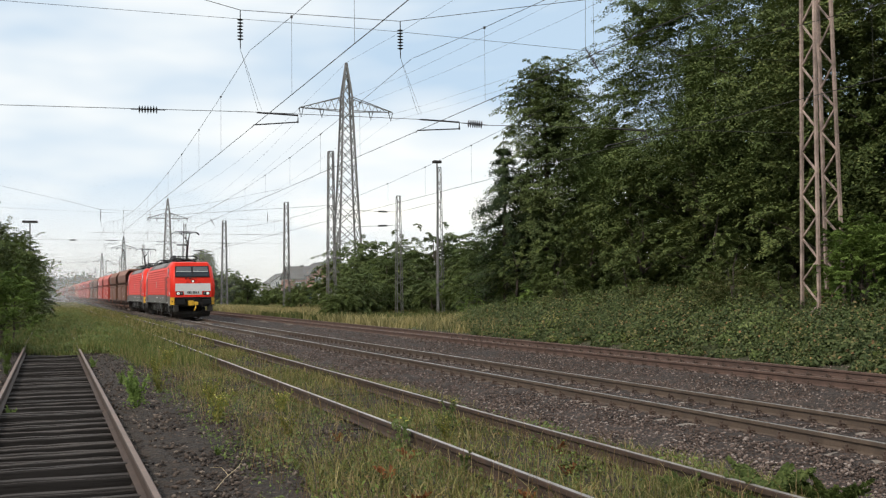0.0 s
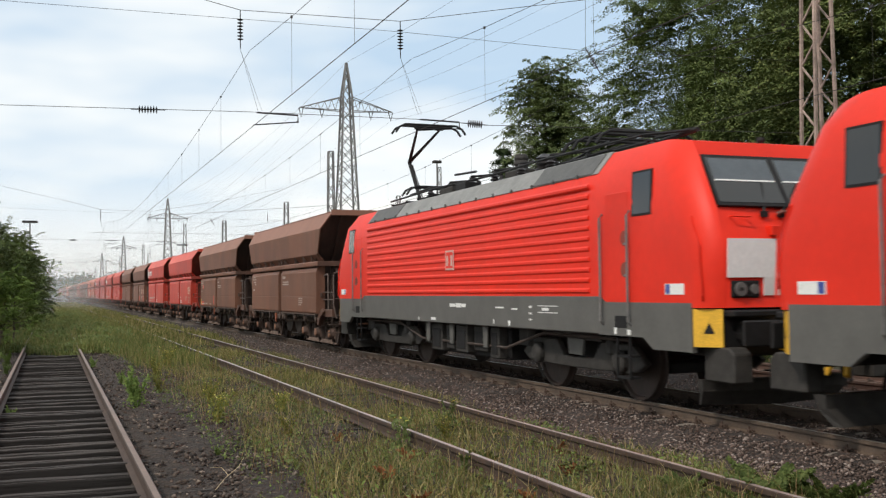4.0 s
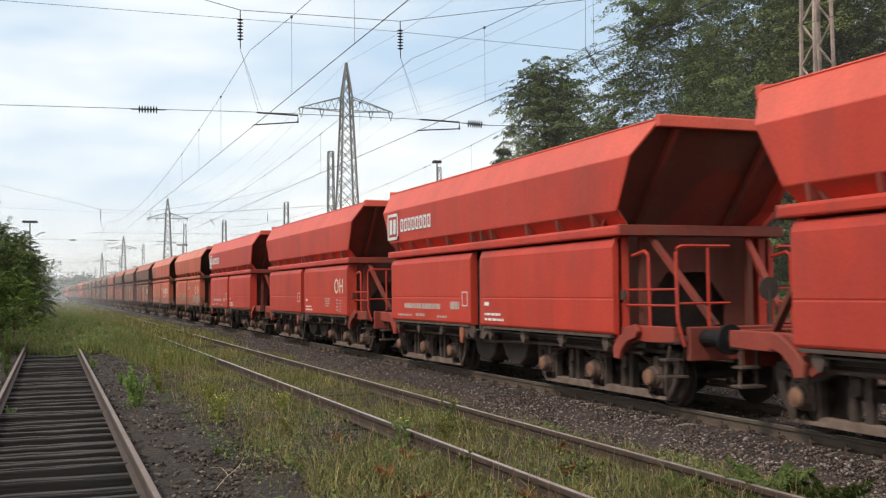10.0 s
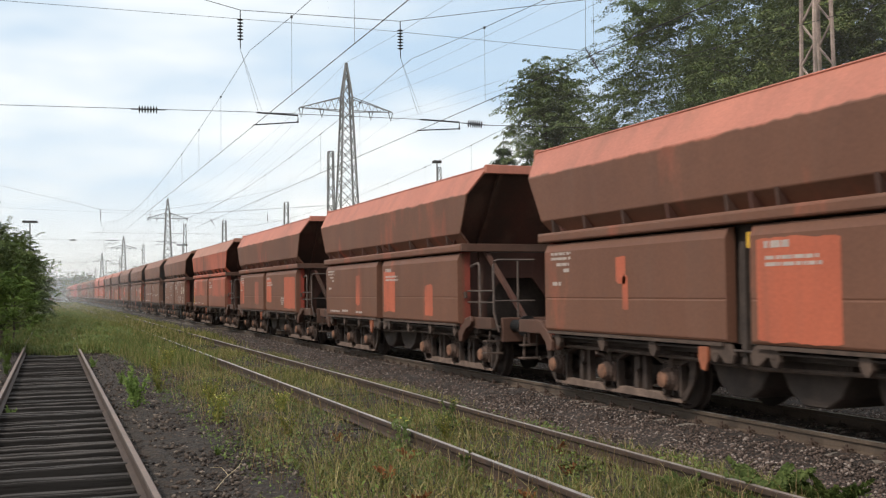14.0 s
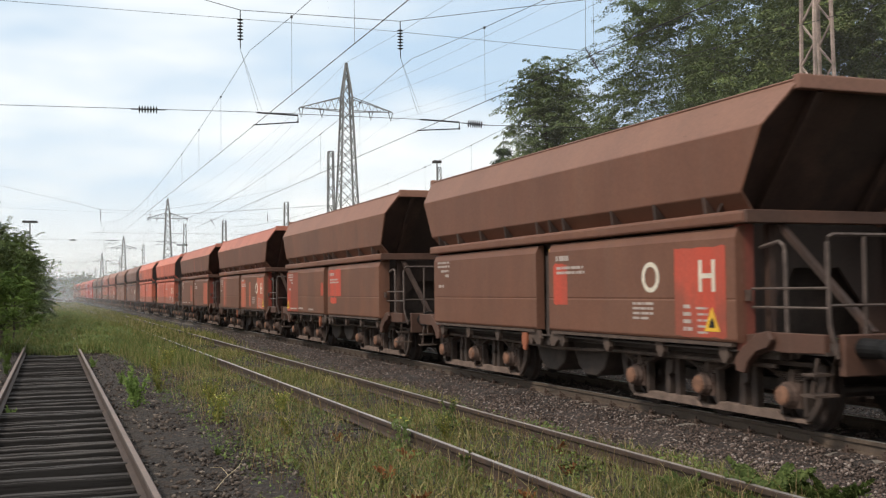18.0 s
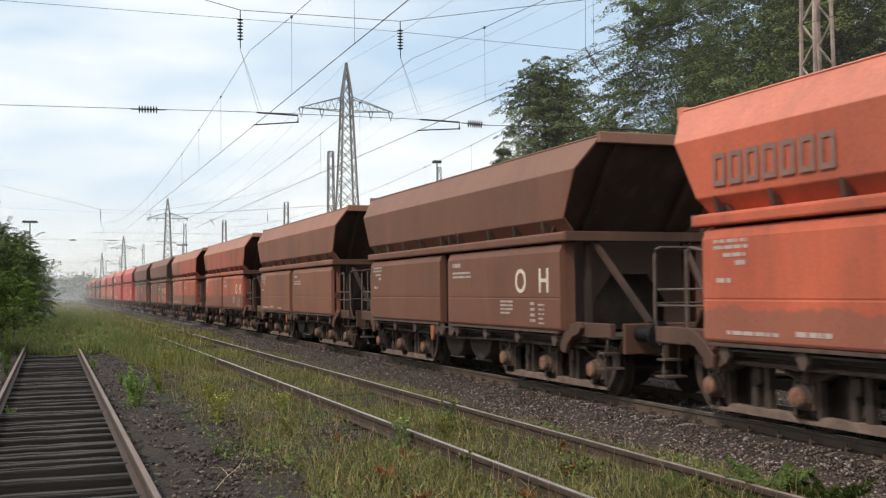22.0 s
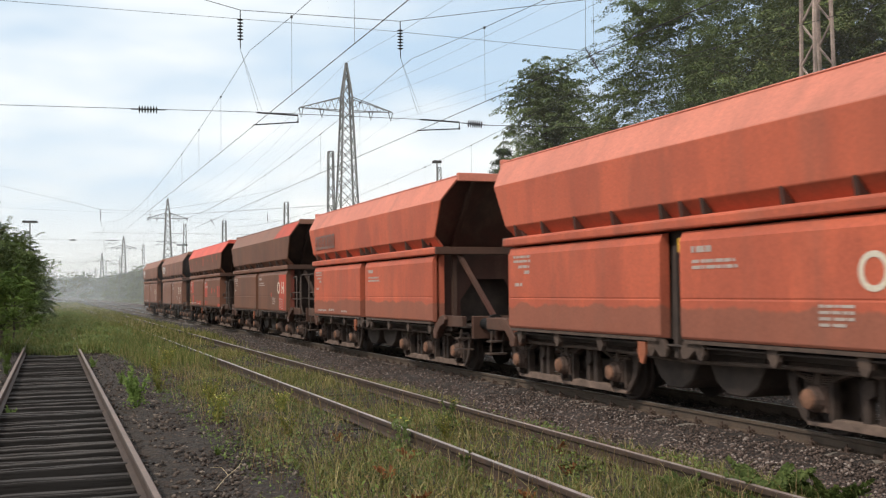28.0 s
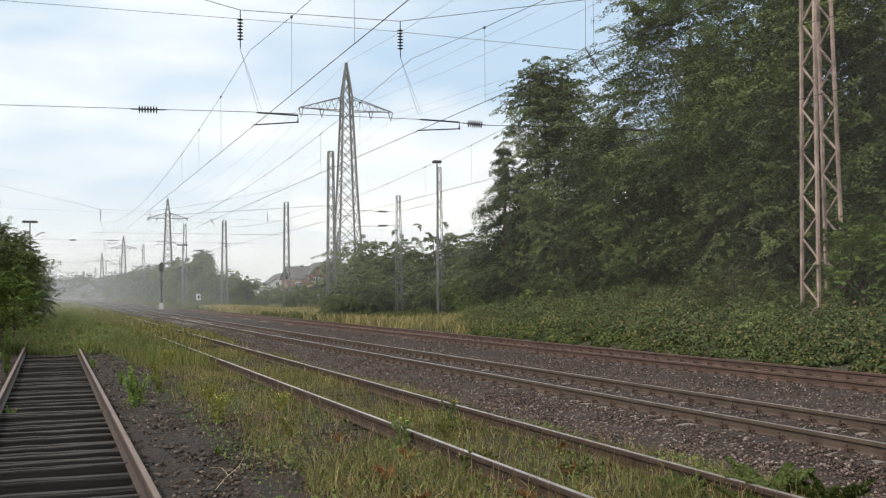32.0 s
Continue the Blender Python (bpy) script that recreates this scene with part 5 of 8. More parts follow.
        for q, w2, z0, d2 in ((-2.05, 0.42, 0.42, 0.06), (-1.35, 0.70, 0.52, 0.0), (-0.45, 0.62, 0.46, 0.08), (0.35, 0.55, 0.50, 0.02), (1.05, 0.60, 0.44, 0.07), (1.80, 0.50, 0.56, 0.0)):
            bx = part("equipment_box", MB().box(s * 0.9, s * (1.22 + d2), q, q + w2, z0, 1.04), M_DKGREY, L, bevel=0.02)
            part("cover_plate", MB().box(s * (1.22 + d2), s * (1.235 + d2), q + 0.08, q + w2 - 0.08, z0 + 0.08, 0.92), M_BLACK, bx, bevel=0.01)
        for q in (-1.62, 0.22, 1.68):
            part("support_bracket", MB().ext_x([(q - 0.05, 1.06), (q + 0.20, 1.06), (q + 0.16, 0.62), (q + 0.0, 0.62)], s * 1.32, s * 1.36), M_LGREY, L, bevel=0.01)
        part("brake_pipe", MB().tube([(s * 1.25, -6.9, 0.98), (s * 1.27, -4.0, 1.0), (s * 1.27, -2.4, 0.66), (s * 1.25, 2.4, 0.66), (s * 1.27, 4.0, 1.0), (s * 1.25, 6.9, 0.98)], 0.028), M_UNDER, L)
        for k in range(14):
            yy = -5.6 + k * 0.86
            part("roof_clip", MB().box(s * 1.40, s * 1.43, yy, yy + 0.03, 3.57, 3.64), M_GRILLE, L)
        for y0, y1 in ((-H + 3.7, -H + 5.9), (H - 5.9, H - 3.7)):
            part("roof_window", MB().loft([[(s * 1.412, y0, 3.61), (s * 1.412, y1, 3.61), (s * 1.41, y1, 3.60), (s * 1.41, y0, 3.60)], [(s * 1.145, y0, 3.935), (s * 1.145, y1, 3.935), (s * 1.14, y1, 3.925), (s * 1.14, y0, 3.925)]]), M_GRILLE, L, "dark roof side grille")
    for e in (-1, 1):
        y = lambda u: e * (H - u)
        off = Vector((0, e * 0.012, 0.008))

        def pane(x0, x1, d=0.0):
            v = []
            for x, u, z in ((x0, 0.772, 2.915), (x1, 0.772, 2.915), (x1 * 0.975, 1.165, 3.565), (x0 * 0.975, 1.165, 3.565)):
                v.append(Vector((x, y(u), z)))
            return MB().loft([[tuple(p + off) for p in v], [tuple(p - off * 2) for p in v]])
        part("windscreen_seal", MB().loft([[tuple(Vector((x, y(u), z)) + off * q) for x, u, z in ((-1.15, 0.746, 2.87), (1.15, 0.746, 2.87), (1.12, 1.192, 3.61), (-1.12, 1.192, 3.61))] for q in (0.7, -2)]), M_BLACK, L)
        part("windscreen", pane(-1.11, -0.035), M_GLASS, L)
        part("windscreen", pane(0.035, 1.11), M_GLASS, L)
        for a, c in ((-1.06, -0.07), (0.07, 1.06)):
            part("sun_blind", MB().loft([[tuple(Vector((x, y(u), z)) + off * q) for x, u, z in ((a, 0.965, 3.235), (c, 0.965, 3.235), (c * 0.98, 1.155, 3.55), (a * 0.98, 1.155, 3.55))] for q in (1.35, 0.9)]), M_BLIND, L)
            part("blind_rail", MB().loft([[tuple(Vector((x, y(u), z)) + off * q) for x, u, z in ((a, 0.955, 3.217), (c, 0.955, 3.217), (c, 0.966, 3.236), (a, 0.966, 3.236))] for q in (1.7, 0.9)]), M_WHITE, L)
        part("front_panel", MB().loft([[(x, y(u) + e * q, z) for x, u, z in ((-1.18, 0.535, 1.90), (-0.60, 0.535, 1.90), (-0.60, 0.548, 1.66), (0.60, 0.548, 1.66), (0.60, 0.535, 1.90), (1.18, 0.535, 1.90), (1.16, 0.55, 2.42), (-1.16, 0.55, 2.42))] for q in (0.012, -0.01)]), M_LWHITE, L, "white front panel")
        for k, x in enumerate((-0.34, -0.24, -0.14, 0.02, 0.12, 0.22, 0.36)):
            part("number_bar", MB().box(x - 0.036, x + 0.036, *sorted((y(0.545), y(0.522))), 1.74, 1.89), M_BLACK, L)
        # dark red tube stands in for the shaded oval recess below the windscreen
        part("centre_grip", MB().tube([(-0.26, y(0.66), 2.76), (-0.22, y(0.62), 2.79), (0.22, y(0.62), 2.79), (0.26, y(0.66), 2.76)], 0.03), M_CHUTE_R, L)
        part("top_light", MB().lathe([(0, 0.12), (e * 0.05, 0.11)], "y", (0, y(0.64), 2.56), 16), M_BLACK, L)
        part("top_light_lens", MB().lathe([(0, 0.085), (e * 0.07, 0.075)], "y", (0, y(0.64), 2.56), 16), M_LAMP if (not second and e < 0) else M_STEEL, L)
        part("wiper_centre", MB().bar((0.0, y(0.76), 2.90), (0.0, y(1.18), 3.60), 0.07, 0.03), M_BLACK, L)
        part("front_beam", MB().box(-1.25, 1.25, *sorted((y(0.60), y(1.3))), 0.85, 1.50), M_BLACK, L, bevel=0.03)
        [part("front_step", MB().box(q, q + 0.77, *sorted((y(0.36), y(0.66))), 1.38, 1.47), M_BLACK, L, bevel=0.02) for q in (-1.22, 0.45)]
        part("coupler", MB().box(-0.34, -0.02, *sorted((y(0.1), y(0.6))), 0.92, 1.26).tube([(0.05, y(0.55), 1.1), (0.12, y(0.15), 0.95), (0.1, y(0.1), 0.75), (0.05, y(0.15), 0.6)], 0.05), M_YELLOW, L, "yellow coupling cover", bevel=0.03)
        part("coupler_hook", MB().box(0.02, 0.30, *sorted((y(0.12), y(0.6))), 0.95, 1.18), M_YELLOW, L, bevel=0.03)
        part("air_hose", MB().tube([(-0.5, y(0.6), 1.2), (-0.48, y(0.3), 1.40), (-0.15, y(0.2), 1.45), (0.1, y(0.35), 1.30)], 0.03), M_BLACK, L)
        part("air_hose", MB().tube([(0.55, y(0.6), 1.1), (0.60, y(0.35), 0.85), (0.56, y(0.25), 0.5), (0.5, y(0.3), 0.42)], 0.03), M_BLACK, L)
        part("snow_plough", MB().loft([[(-1.15, y(1.25), 0.16), (0, y(1.05), 0.14), (1.15, y(1.25), 0.16), (1.1, y(1.35), 0.16), (0, y(1.15), 0.14), (-1.1, y(1.35), 0.16)], [(-1.22, y(1.08), 0.36), (0, y(0.90), 0.36), (1.22, y(1.08), 0.36), (1.2, y(1.2), 0.36), (0, y(1.02), 0.36), (-1.2, y(1.2), 0.36)], [(-1.25, y(1.05), 0.52), (0, y(0.92), 0.52), (1.25, y(1.05), 0.52), (1.22, y(1.2), 0.52), (0, y(1.05), 0.52), (-1.22, y(1.2), 0.52)]]), M_DKGREY, L)
        part("roof_horn", MB().lathe([(0, 0.04), (0.05, 0.06), (0.1, 0.05)], "z", (0.3, y(1.7), 3.88), 10), M_BLACK, L)
        loco_bogie(L, e * 4.95)
    # roof gear
    for k in range(12):
        yy, xx = -3.6 + 0.66 * k, -0.55 if k % 2 else -0.1
        part("roof_insulator", MB().lathe([(0, 0.06), (0.03, 0.12), (0.07, 0.06), (0.10, 0.12), (0.14, 0.06), (0.17, 0.115), (0.21, 0.06), (0.24, 0.10), (0.28, 0.05), (0.36, 0.05)], "z", (xx, yy, 3.95), 10), M_INSUL, L)
    part("roof_busbar", MB().tube([(-0.55, -5.2, 4.28)] + [(-0.55 if k % 2 else -0.1, -3.6 + 0.66 * k, 4.33) for k in range(12)] + [(-0.55, 5.2, 4.28)], 0.028), M_BLACK, L)
    part("roof_busbar", MB().tube([(-0.7, -6.4, 4.20), (-0.7, -3.0, 4.24), (-0.62, 0.0, 4.22), (-0.7, 3.0, 4.24), (-0.7, 6.4, 4.20)], 0.024), M_BLACK, L)
    part("circuit_breaker", MB().box(-0.5, 0.4, -1.5, -0.7, 3.95, 4.24).lathe([(0, 0.16), (0.10, 0.13), (0.12, 0.17), (0.22, 0.13), (0.24, 0.16), (0.34, 0.12)], "z", (-0.3, -1.1, 4.24), 14), M_DKGREY, L, bevel=0.02)
    part("surge_arrester", MB().lathe([(0, 0.14), (0.04, 0.20), (0.10, 0.13), (0.14, 0.20), (0.20, 0.13), (0.24, 0.20), (0.30, 0.13), (0.36, 0.19), (0.44, 0.08)], "z", (-0.5, -2.6, 3.95), 16), M_INSUL, L)
    part("disconnector", MB().box(-0.75, -0.35, 0.9, 1.5, 3.98, 4.20).tube([(-0.6, 0.6, 4.40), (-0.6, 1.9, 4.46)], 0.03), M_BLACK, L, bevel=0.02)
    part("roof_resistor", MB().box(-0.7, 0.5, 1.9, 2.7, 3.95, 4.20), M_DKGREY, L, bevel=0.03)
    for yc, up, d in ((-5.85, not second, -1), (-3.9, False, 1), (3.9, False, -1), (6.0, second, 1)):
        pantograph(L, yc, up, d)
    return L


TRAIN.append((locomotive(False), LOCO * 0.5 - 0.30))
TRAIN.append((locomotive(True), LOCO * 1.5 - 0.20))


# ---------------------------------------------------------------- overhead line
def support_y(x, y0):
    return y0 - 0.20 * (x - 4.9)


SPANS = [-42.5, 27.6, 97.5, 167.0, 237.0, 307.0, 377.0, 450.0]
LINES = [(X2 + 0.22, A2, 6.10, 8.18), (X3 - 0.25, 0.0, 6.03, 8.06), (X4, 0.0, 5.68, 7.76)]


def insulator(b, top, bottom, r=0.085, n=10):
    t, q = Vector(top), Vector(bottom)
    b.tube([t, q], 0.014, 5)
    k = 7
    for i in range(k):
        c = t.lerp(q, 0.25 + 0.5 * i / (k - 1))
        d = (q - t).normalized() * 0.018
        b.tube([c - d, c, c + d], [r * 0.5, r, r * 0.5], n)


def overhead():
    for xc, ang, zc, zm in LINES:
        line = thing("overhead_wire", "dark thin overhead contact line above a track", "overhead line", "overhead contact lines")
        cpts, mpts = [], []
        for i in range(len(SPANS) - 1):
            ya, yb = support_y(xc, SPANS[i]), support_y(xc, SPANS[i + 1])
            xa, xb = xc + ang * ya, xc + ang * yb
            n = 14
            for k in range(n):
                q = k / n
                x, y, z = xa + (xb - xa) * q, ya + (yb - ya) * q, zm - (zm - zc - 0.75) * 4 * q * (1 - q)
                mpts.append((x, y, z))
                if k == 0:
                    cpts.append((x, y, zc))
                elif i < 3:
                    part("dropper", MB().tube([(x, y, z), (x, y, zc)], 0.0035, 4), M_WIRE, line)
                    part("clamp", MB().box(x - 0.02, x + 0.02, y - 0.03, y + 0.03, z - 0.03, z + 0.02), M_WIRE, line)
        part("contact_wire", MB().tube(cpts, 0.0085, 5), M_WIRE, line)
        part("carrying_wire", MB().tube(mpts, 0.0065, 5), M_WIRE, line)


overhead()


def head_span(y0, near):
    sp = thing("cross_span", "steel cross wires with insulators carrying the overhead line", "cross span", "cross spans over the tracks")

    def at(x, z):
        return (x, support_y(x, y0), z)
    part("upper_span_wire", MB().tube([at(-7, 12.2), at(2.5, 9.88), at(4.89, 9.24), at(9.07, 9.08), at(14.2, 9.86), at(20.5, 11.2)], 0.009, 5), M_WIRE, sp)
    part("middle_span_wire", MB().tube([at(-7, 9.6), at(-1, 9.28), at(6.0, 8.95), at(9.07, 8.79), at(14.2, 8.42), at(20.5, 8.3)], 0.006, 5), M_WIRE, sp)
    part("lower_span_wire", MB().tube([at(-7, 6.75), at(-1, 6.60), at(5.3, 6.53), at(9.6, 6.41), at(11.4, 6.28), at(20.5, 6.2)], 0.008, 5), M_WIRE, sp)
    for x, zt, zb in ((4.89, 9.24, 8.20), (9.07, 9.08, 8.08)):
        b = MB()
        insulator(b, at(x, zt), at(x, zb))
        part("hanging_insulator", b, M_INSUL, sp)
        part("hanger", MB().tube([at(x, zb), at(x + 0.45, 6.55)], 0.004, 4).tube([at(x, zb), at(x + 0.55, 6.55)], 0.004, 4), M_WIRE, sp)
    if not near:
        b = MB()
        insulator(b, at(19.2, 9.0), at(19.2, 8.05))
        part("hanging_insulator", b, M_INSUL, sp)
    b = MB()
    insulator(b, at(14.18, 8.50), at(14.60, 7.78), 0.09)
    part("hanging_insulator", b, M_INSUL, sp)
    part("hanger", MB().tube([at(14.2, 9.86), at(14.18, 8.50)], 0.006, 4), M_WIRE, sp)
    for a, c in (((2.15, 6.55), (3.0, 6.54)), ((10.72, 6.33), (11.42, 6.28))):
        b = MB()
        insulator(b, at(*a), at(*c), 0.11)
        part("strain_insulator", b, M_INSUL, sp)
    for x, zu, zc in ((5.18, 6.52, 6.13), (9.46, 6.41, 6.05), (14.7, 6.25, 5.70)):
        part("registration_arm", MB().tube([at(x + 0.12, zu), at(x + 1.18, zu - 0.06), at(x + 1.18, zu - 0.26)], 0.024, 6), M_INSUL, sp)
        part("steady_arm", MB().tube([at(x, zc), at(x + 0.05, zc + 0.06), at(x + 1.16, zu - 0.24)], 0.018, 6), M_INSUL, sp)


for k, yy in enumerate(SPANS[1:]):
    head_span(yy, k == 0)


def lattice_mast(name, x, y, z0, h, wb, wt, mat, label, group, panels, depth=1.0, brace=0.035, leg=0.07, depth_top=None, faces=(0, 1, 2, 3)):
    t = thing(name, label, "mast", group, pose(x, y, z0))

    def corner(i, z):
        w = (wb + (wt - wb) * z / h) / 2
        q = depth + ((depth_top or depth) - depth) * z / h
        return Vector(((-w if i in (0, 3) else w) * q, -w if i < 2 else w, z))
    for i in range(4):
        part("leg", MB().bar(corner(i, -0.4), corner(i, h), leg), mat, t)
    for f in faces:
        a, c = f, (f + 1) % 4
        for k in range(panels):
            za, zb = h * k / panels, h * (k + 1) / panels
            p, q = (corner(a, za), corner(c, zb)) if k % 2 == 0 else (corner(c, za), corner(a, zb))
            part("brace", MB().bar(p, q, brace), mat, t)
    part("cap_plate", MB().box(-wt / 2 * depth, wt / 2 * depth, -wt / 2, wt / 2, h, h + 0.03), mat, t)
    part("footing", MB().box(-wb * 0.7, wb * 0.7, -wb * 0.7, wb * 0.7, -1.2, 0.05), M_CONC, t, bevel=0.03)
    return t


lattice_mast("lattice_mast", 20.50, 23.75, 0.7, 12.8, 0.70, 0.46, M_MASTR, "rusty pale lattice steel mast beside the embankment", "catenary masts", 21, depth=1.28, brace=0.045, leg=0.08, depth_top=1.0, faces=(1, 3))
lattice_mast("lattice_mast", -7.0, 30.0, 0.0, 12.6, 0.98, 0.44, M_MASTR, "tall lattice steel mast beyond the disused track", "catenary masts", 17)
lattice_mast("lattice_mast", 20.5, 77.2, 0.0, 12.4, 0.62, 0.36, M_STEEL, "tall dark lattice catenary mast with a lamp arm", "catenary masts", 16, brace=0.04, leg=0.075)
lattice_mast("lattice_mast", 21.0, 95.0, 0.0, 10.0, 0.55, 0.34, M_STEEL, "grey lattice catenary mast", "catenary masts", 13, brace=0.04, leg=0.07)
lattice_mast("lattice_mast", 21.0, 130.0, 0.0, 10.6, 0.75, 0.38, M_STEEL, "grey lattice catenary mast", "catenary masts", 13, brace=0.05, leg=0.1)
lattice_mast("lattice_mast", 23.0, 68.6, 0.0, 8.3, 0.42, 0.24, M_STEEL, "slim grey lattice mast in the tall grass", "catenary masts", 13, brace=0.02, leg=0.04, faces=(0, 2))
lattice_mast("lattice_mast", 25.8, 68.0, 0.0, 10.3, 0.42, 0.22, M_STEEL, "slim grey lattice lamp mast", "catenary masts", 16, brace=0.02, leg=0.04, faces=(0, 2))


def far_mast(x, y):
    t = thing("far_mast", "slim lattice catenary mast far down the line", "mast", "catenary masts", pose(x, y, 0))
    part("legs", MB().bar((-0.35, 0, -0.3), (-0.16, 0, 12.4), 0.12).bar((0.35, 0, -0.3), (0.16, 0, 12.4), 0.12), M_STEEL, t)
    b = MB()
    for k in range(10):
        q, r = 0.35 - 0.019 * k, 0.35 - 0.019 * (k + 1)
        sgn = 1 if k % 2 else -1
        b.bar((-q * sgn, 0, 1.24 * k), (r * sgn, 0, 1.24 * (k + 1)), 0.06)
    part("bracing", b, M_STEEL, t)


for far_y in SPANS[3:]:
    for far_x in (-7.0, 20.5):
        far_mast(far_x, support_y(far_x, far_y))


def small_wires():
    t = thing("cross_wire", "thin cross wires with dark insulators between the masts", "wire")
    for p, q in (((20.5, 77.2, 8.0), (23.0, 68.6, 7.2)), ((20.5, 77.2, 6.6), (23.0, 68.6, 6.3)), ((23.0, 68.6, 7.2), (25.8, 68.0, 7.9)), ((10, 90, 8.3), (20.5, 77.2, 8.3)), ((4, 94, 7.0), (21, 95, 7.0))):
        part("wire", MB().tube([p, q], 0.012, 5), M_WIRE, t)
    for p, q in (((22.2, 71.4, 7.45), (22.7, 69.6, 7.28)), ((22.2, 71.4, 6.40), (22.7, 69.6, 6.33))):
        b = MB()
        insulator(b, p, q, 0.07)
        part("strain_insulator", b, M_INSUL, t)


small_wires()


def pylon(x, y, s, w=1.0):
    t = thing("power_pylon", "grey lattice power pylon with one crossarm", "pylon", "power pylons", pose(x, y, 0))
    hw = [(0, 1.75), (6, 1.30), (14, 0.92), (22.4, 0.58), (24.2, 0.52), (28.0, 0.04)]

    def half(z):
        return float(np.interp(z, *zip(*hw)))

    def corner(i, z):
        a = half(z)
        return Vector(((-a, a, a, -a)[i], (-a, -a, a, a)[i], z))
    th = 0.09 * w
    for i in range(4):
        part("leg", MB().loft([[tuple(corner(i, z) + Vector(d) * th) for d in ((-1, -1, 0), (1, -1, 0), (1, 1, 0), (-1, 1, 0))] for z, _ in hw]), M_STEEL, t)
    zs = [0, 2.6, 5.0, 7.2, 9.3, 11.3, 13.2, 15.0, 16.7, 18.3, 19.8, 21.2, 22.4, 24.2, 25.6, 26.8]
    for f in range(4):
        b = MB()
        for za, zb in zip(zs, zs[1:]):
            a, c = f, (f + 1) % 4
            b.bar(corner(a, za), corner(c, zb), 0.07 * w).bar(corner(c, za), corner(a, zb), 0.07 * w)
        tagged(part("face_bracing", b, M_STEEL, t), kind="stuff")
    for sx in (-1, 1):
        b = MB()
        tip = Vector((sx * 5.5, 0, 22.55))
        for yy in (-0.5, 0.5):
            b.bar((sx * 0.5, yy, 22.4), tip, 0.08 * w).bar((sx * 0.5, yy, 24.0), tip, 0.08 * w)
        for k in range(6):
            q = k / 6
            x0, x1 = 0.5 + 5.0 * q, 0.5 + 5.0 * (k + 1) / 6
            b.bar((sx * x0, 0, 22.4), (sx * (x0 + x1) / 2, 0, 24.0 - 1.45 * (q + 1 / 12)), 0.05 * w)
            b.bar((sx * (x0 + x1) / 2, 0, 24.0 - 1.45 * (q + 1 / 12)), (sx * x1, 0, 22.45), 0.05 * w)
        part("crossarm", b, M_STEEL, t)
        for xx in (5.3, 2.9):
            part("insulator_string", MB().tube([(sx * xx - 0.25, 0, 22.5), (sx * xx, 0, 21.5), (sx * xx + 0.25, 0, 22.5)], 0.07 * w, 6), M_INSUL, t)
    return t


for k, (px, py) in enumerate(((32.6, 115.6), (32.7, 298.5), (35.0, 498.0), (36.0, 700.0))):
    pylon(px, py, k, 1.0 + 0.5 * k)
pylon(120.0, 440.0, 5, 2.0)


def conductors():
    t = thing("power_line", "thin power conductors strung between the pylons", "wire")
    P = [(32.0, -80.0), (32.6, 115.6), (32.7, 298.5), (35.0, 498.0)]
    for dx in (-5.3, -2.9, 2.9, 5.3):
        pts = []
        for (xa, ya), (xb, yb) in zip(P, P[1:]):
            for k in range(10):
                q = k / 10
                pts.append((xa + (xb - xa) * q + dx, ya + (yb - ya) * q, 21.5 - 16 * q * (1 - q)))
        part("conductor", MB().tube(pts, 0.008, 5), M_WIRE, t)
    part("earth_wire", MB().tube([(xa + (xb - xa) * q, ya + (yb - ya) * q, 28 - 12 * q * (1 - q)) for (xa, ya), (xb, yb) in zip(P, P[1:]) for q in (0, .1, .2, .3, .4, .5, .6, .7, .8, .9)], 0.012, 5), M_WIRE, t)


conductors()


def lamp_post(x, y, h, head, label):
    t = thing("yard_lamp", label, "lamp post", "yard lamps", pose(x, y, 0))
    part("pole", MB().tube([(0, 0, -0.3), (0, 0, h)], [0.09, 0.05], 8), M_STEEL, t)
    part("lamp_head", MB().box(-head, head, -0.18, 0.18, h, h + 0.18), M_DKGREY, t, bevel=0.04)


lamp_post(-0.85, 90.0, 7.5, 0.58, "yard lamp with a flat double head")
lamp_post(18.4, 150.0, 8.4, 0.75, "yard lamp with a flat double head")
lamp_post(24.0, 175.0, 8.6, 0.7, "yard lamp with a flat double head")
lamp_post(25.5, 67.6, 10.55, 0.3, "flat lamp on top of the slim lattice mast")


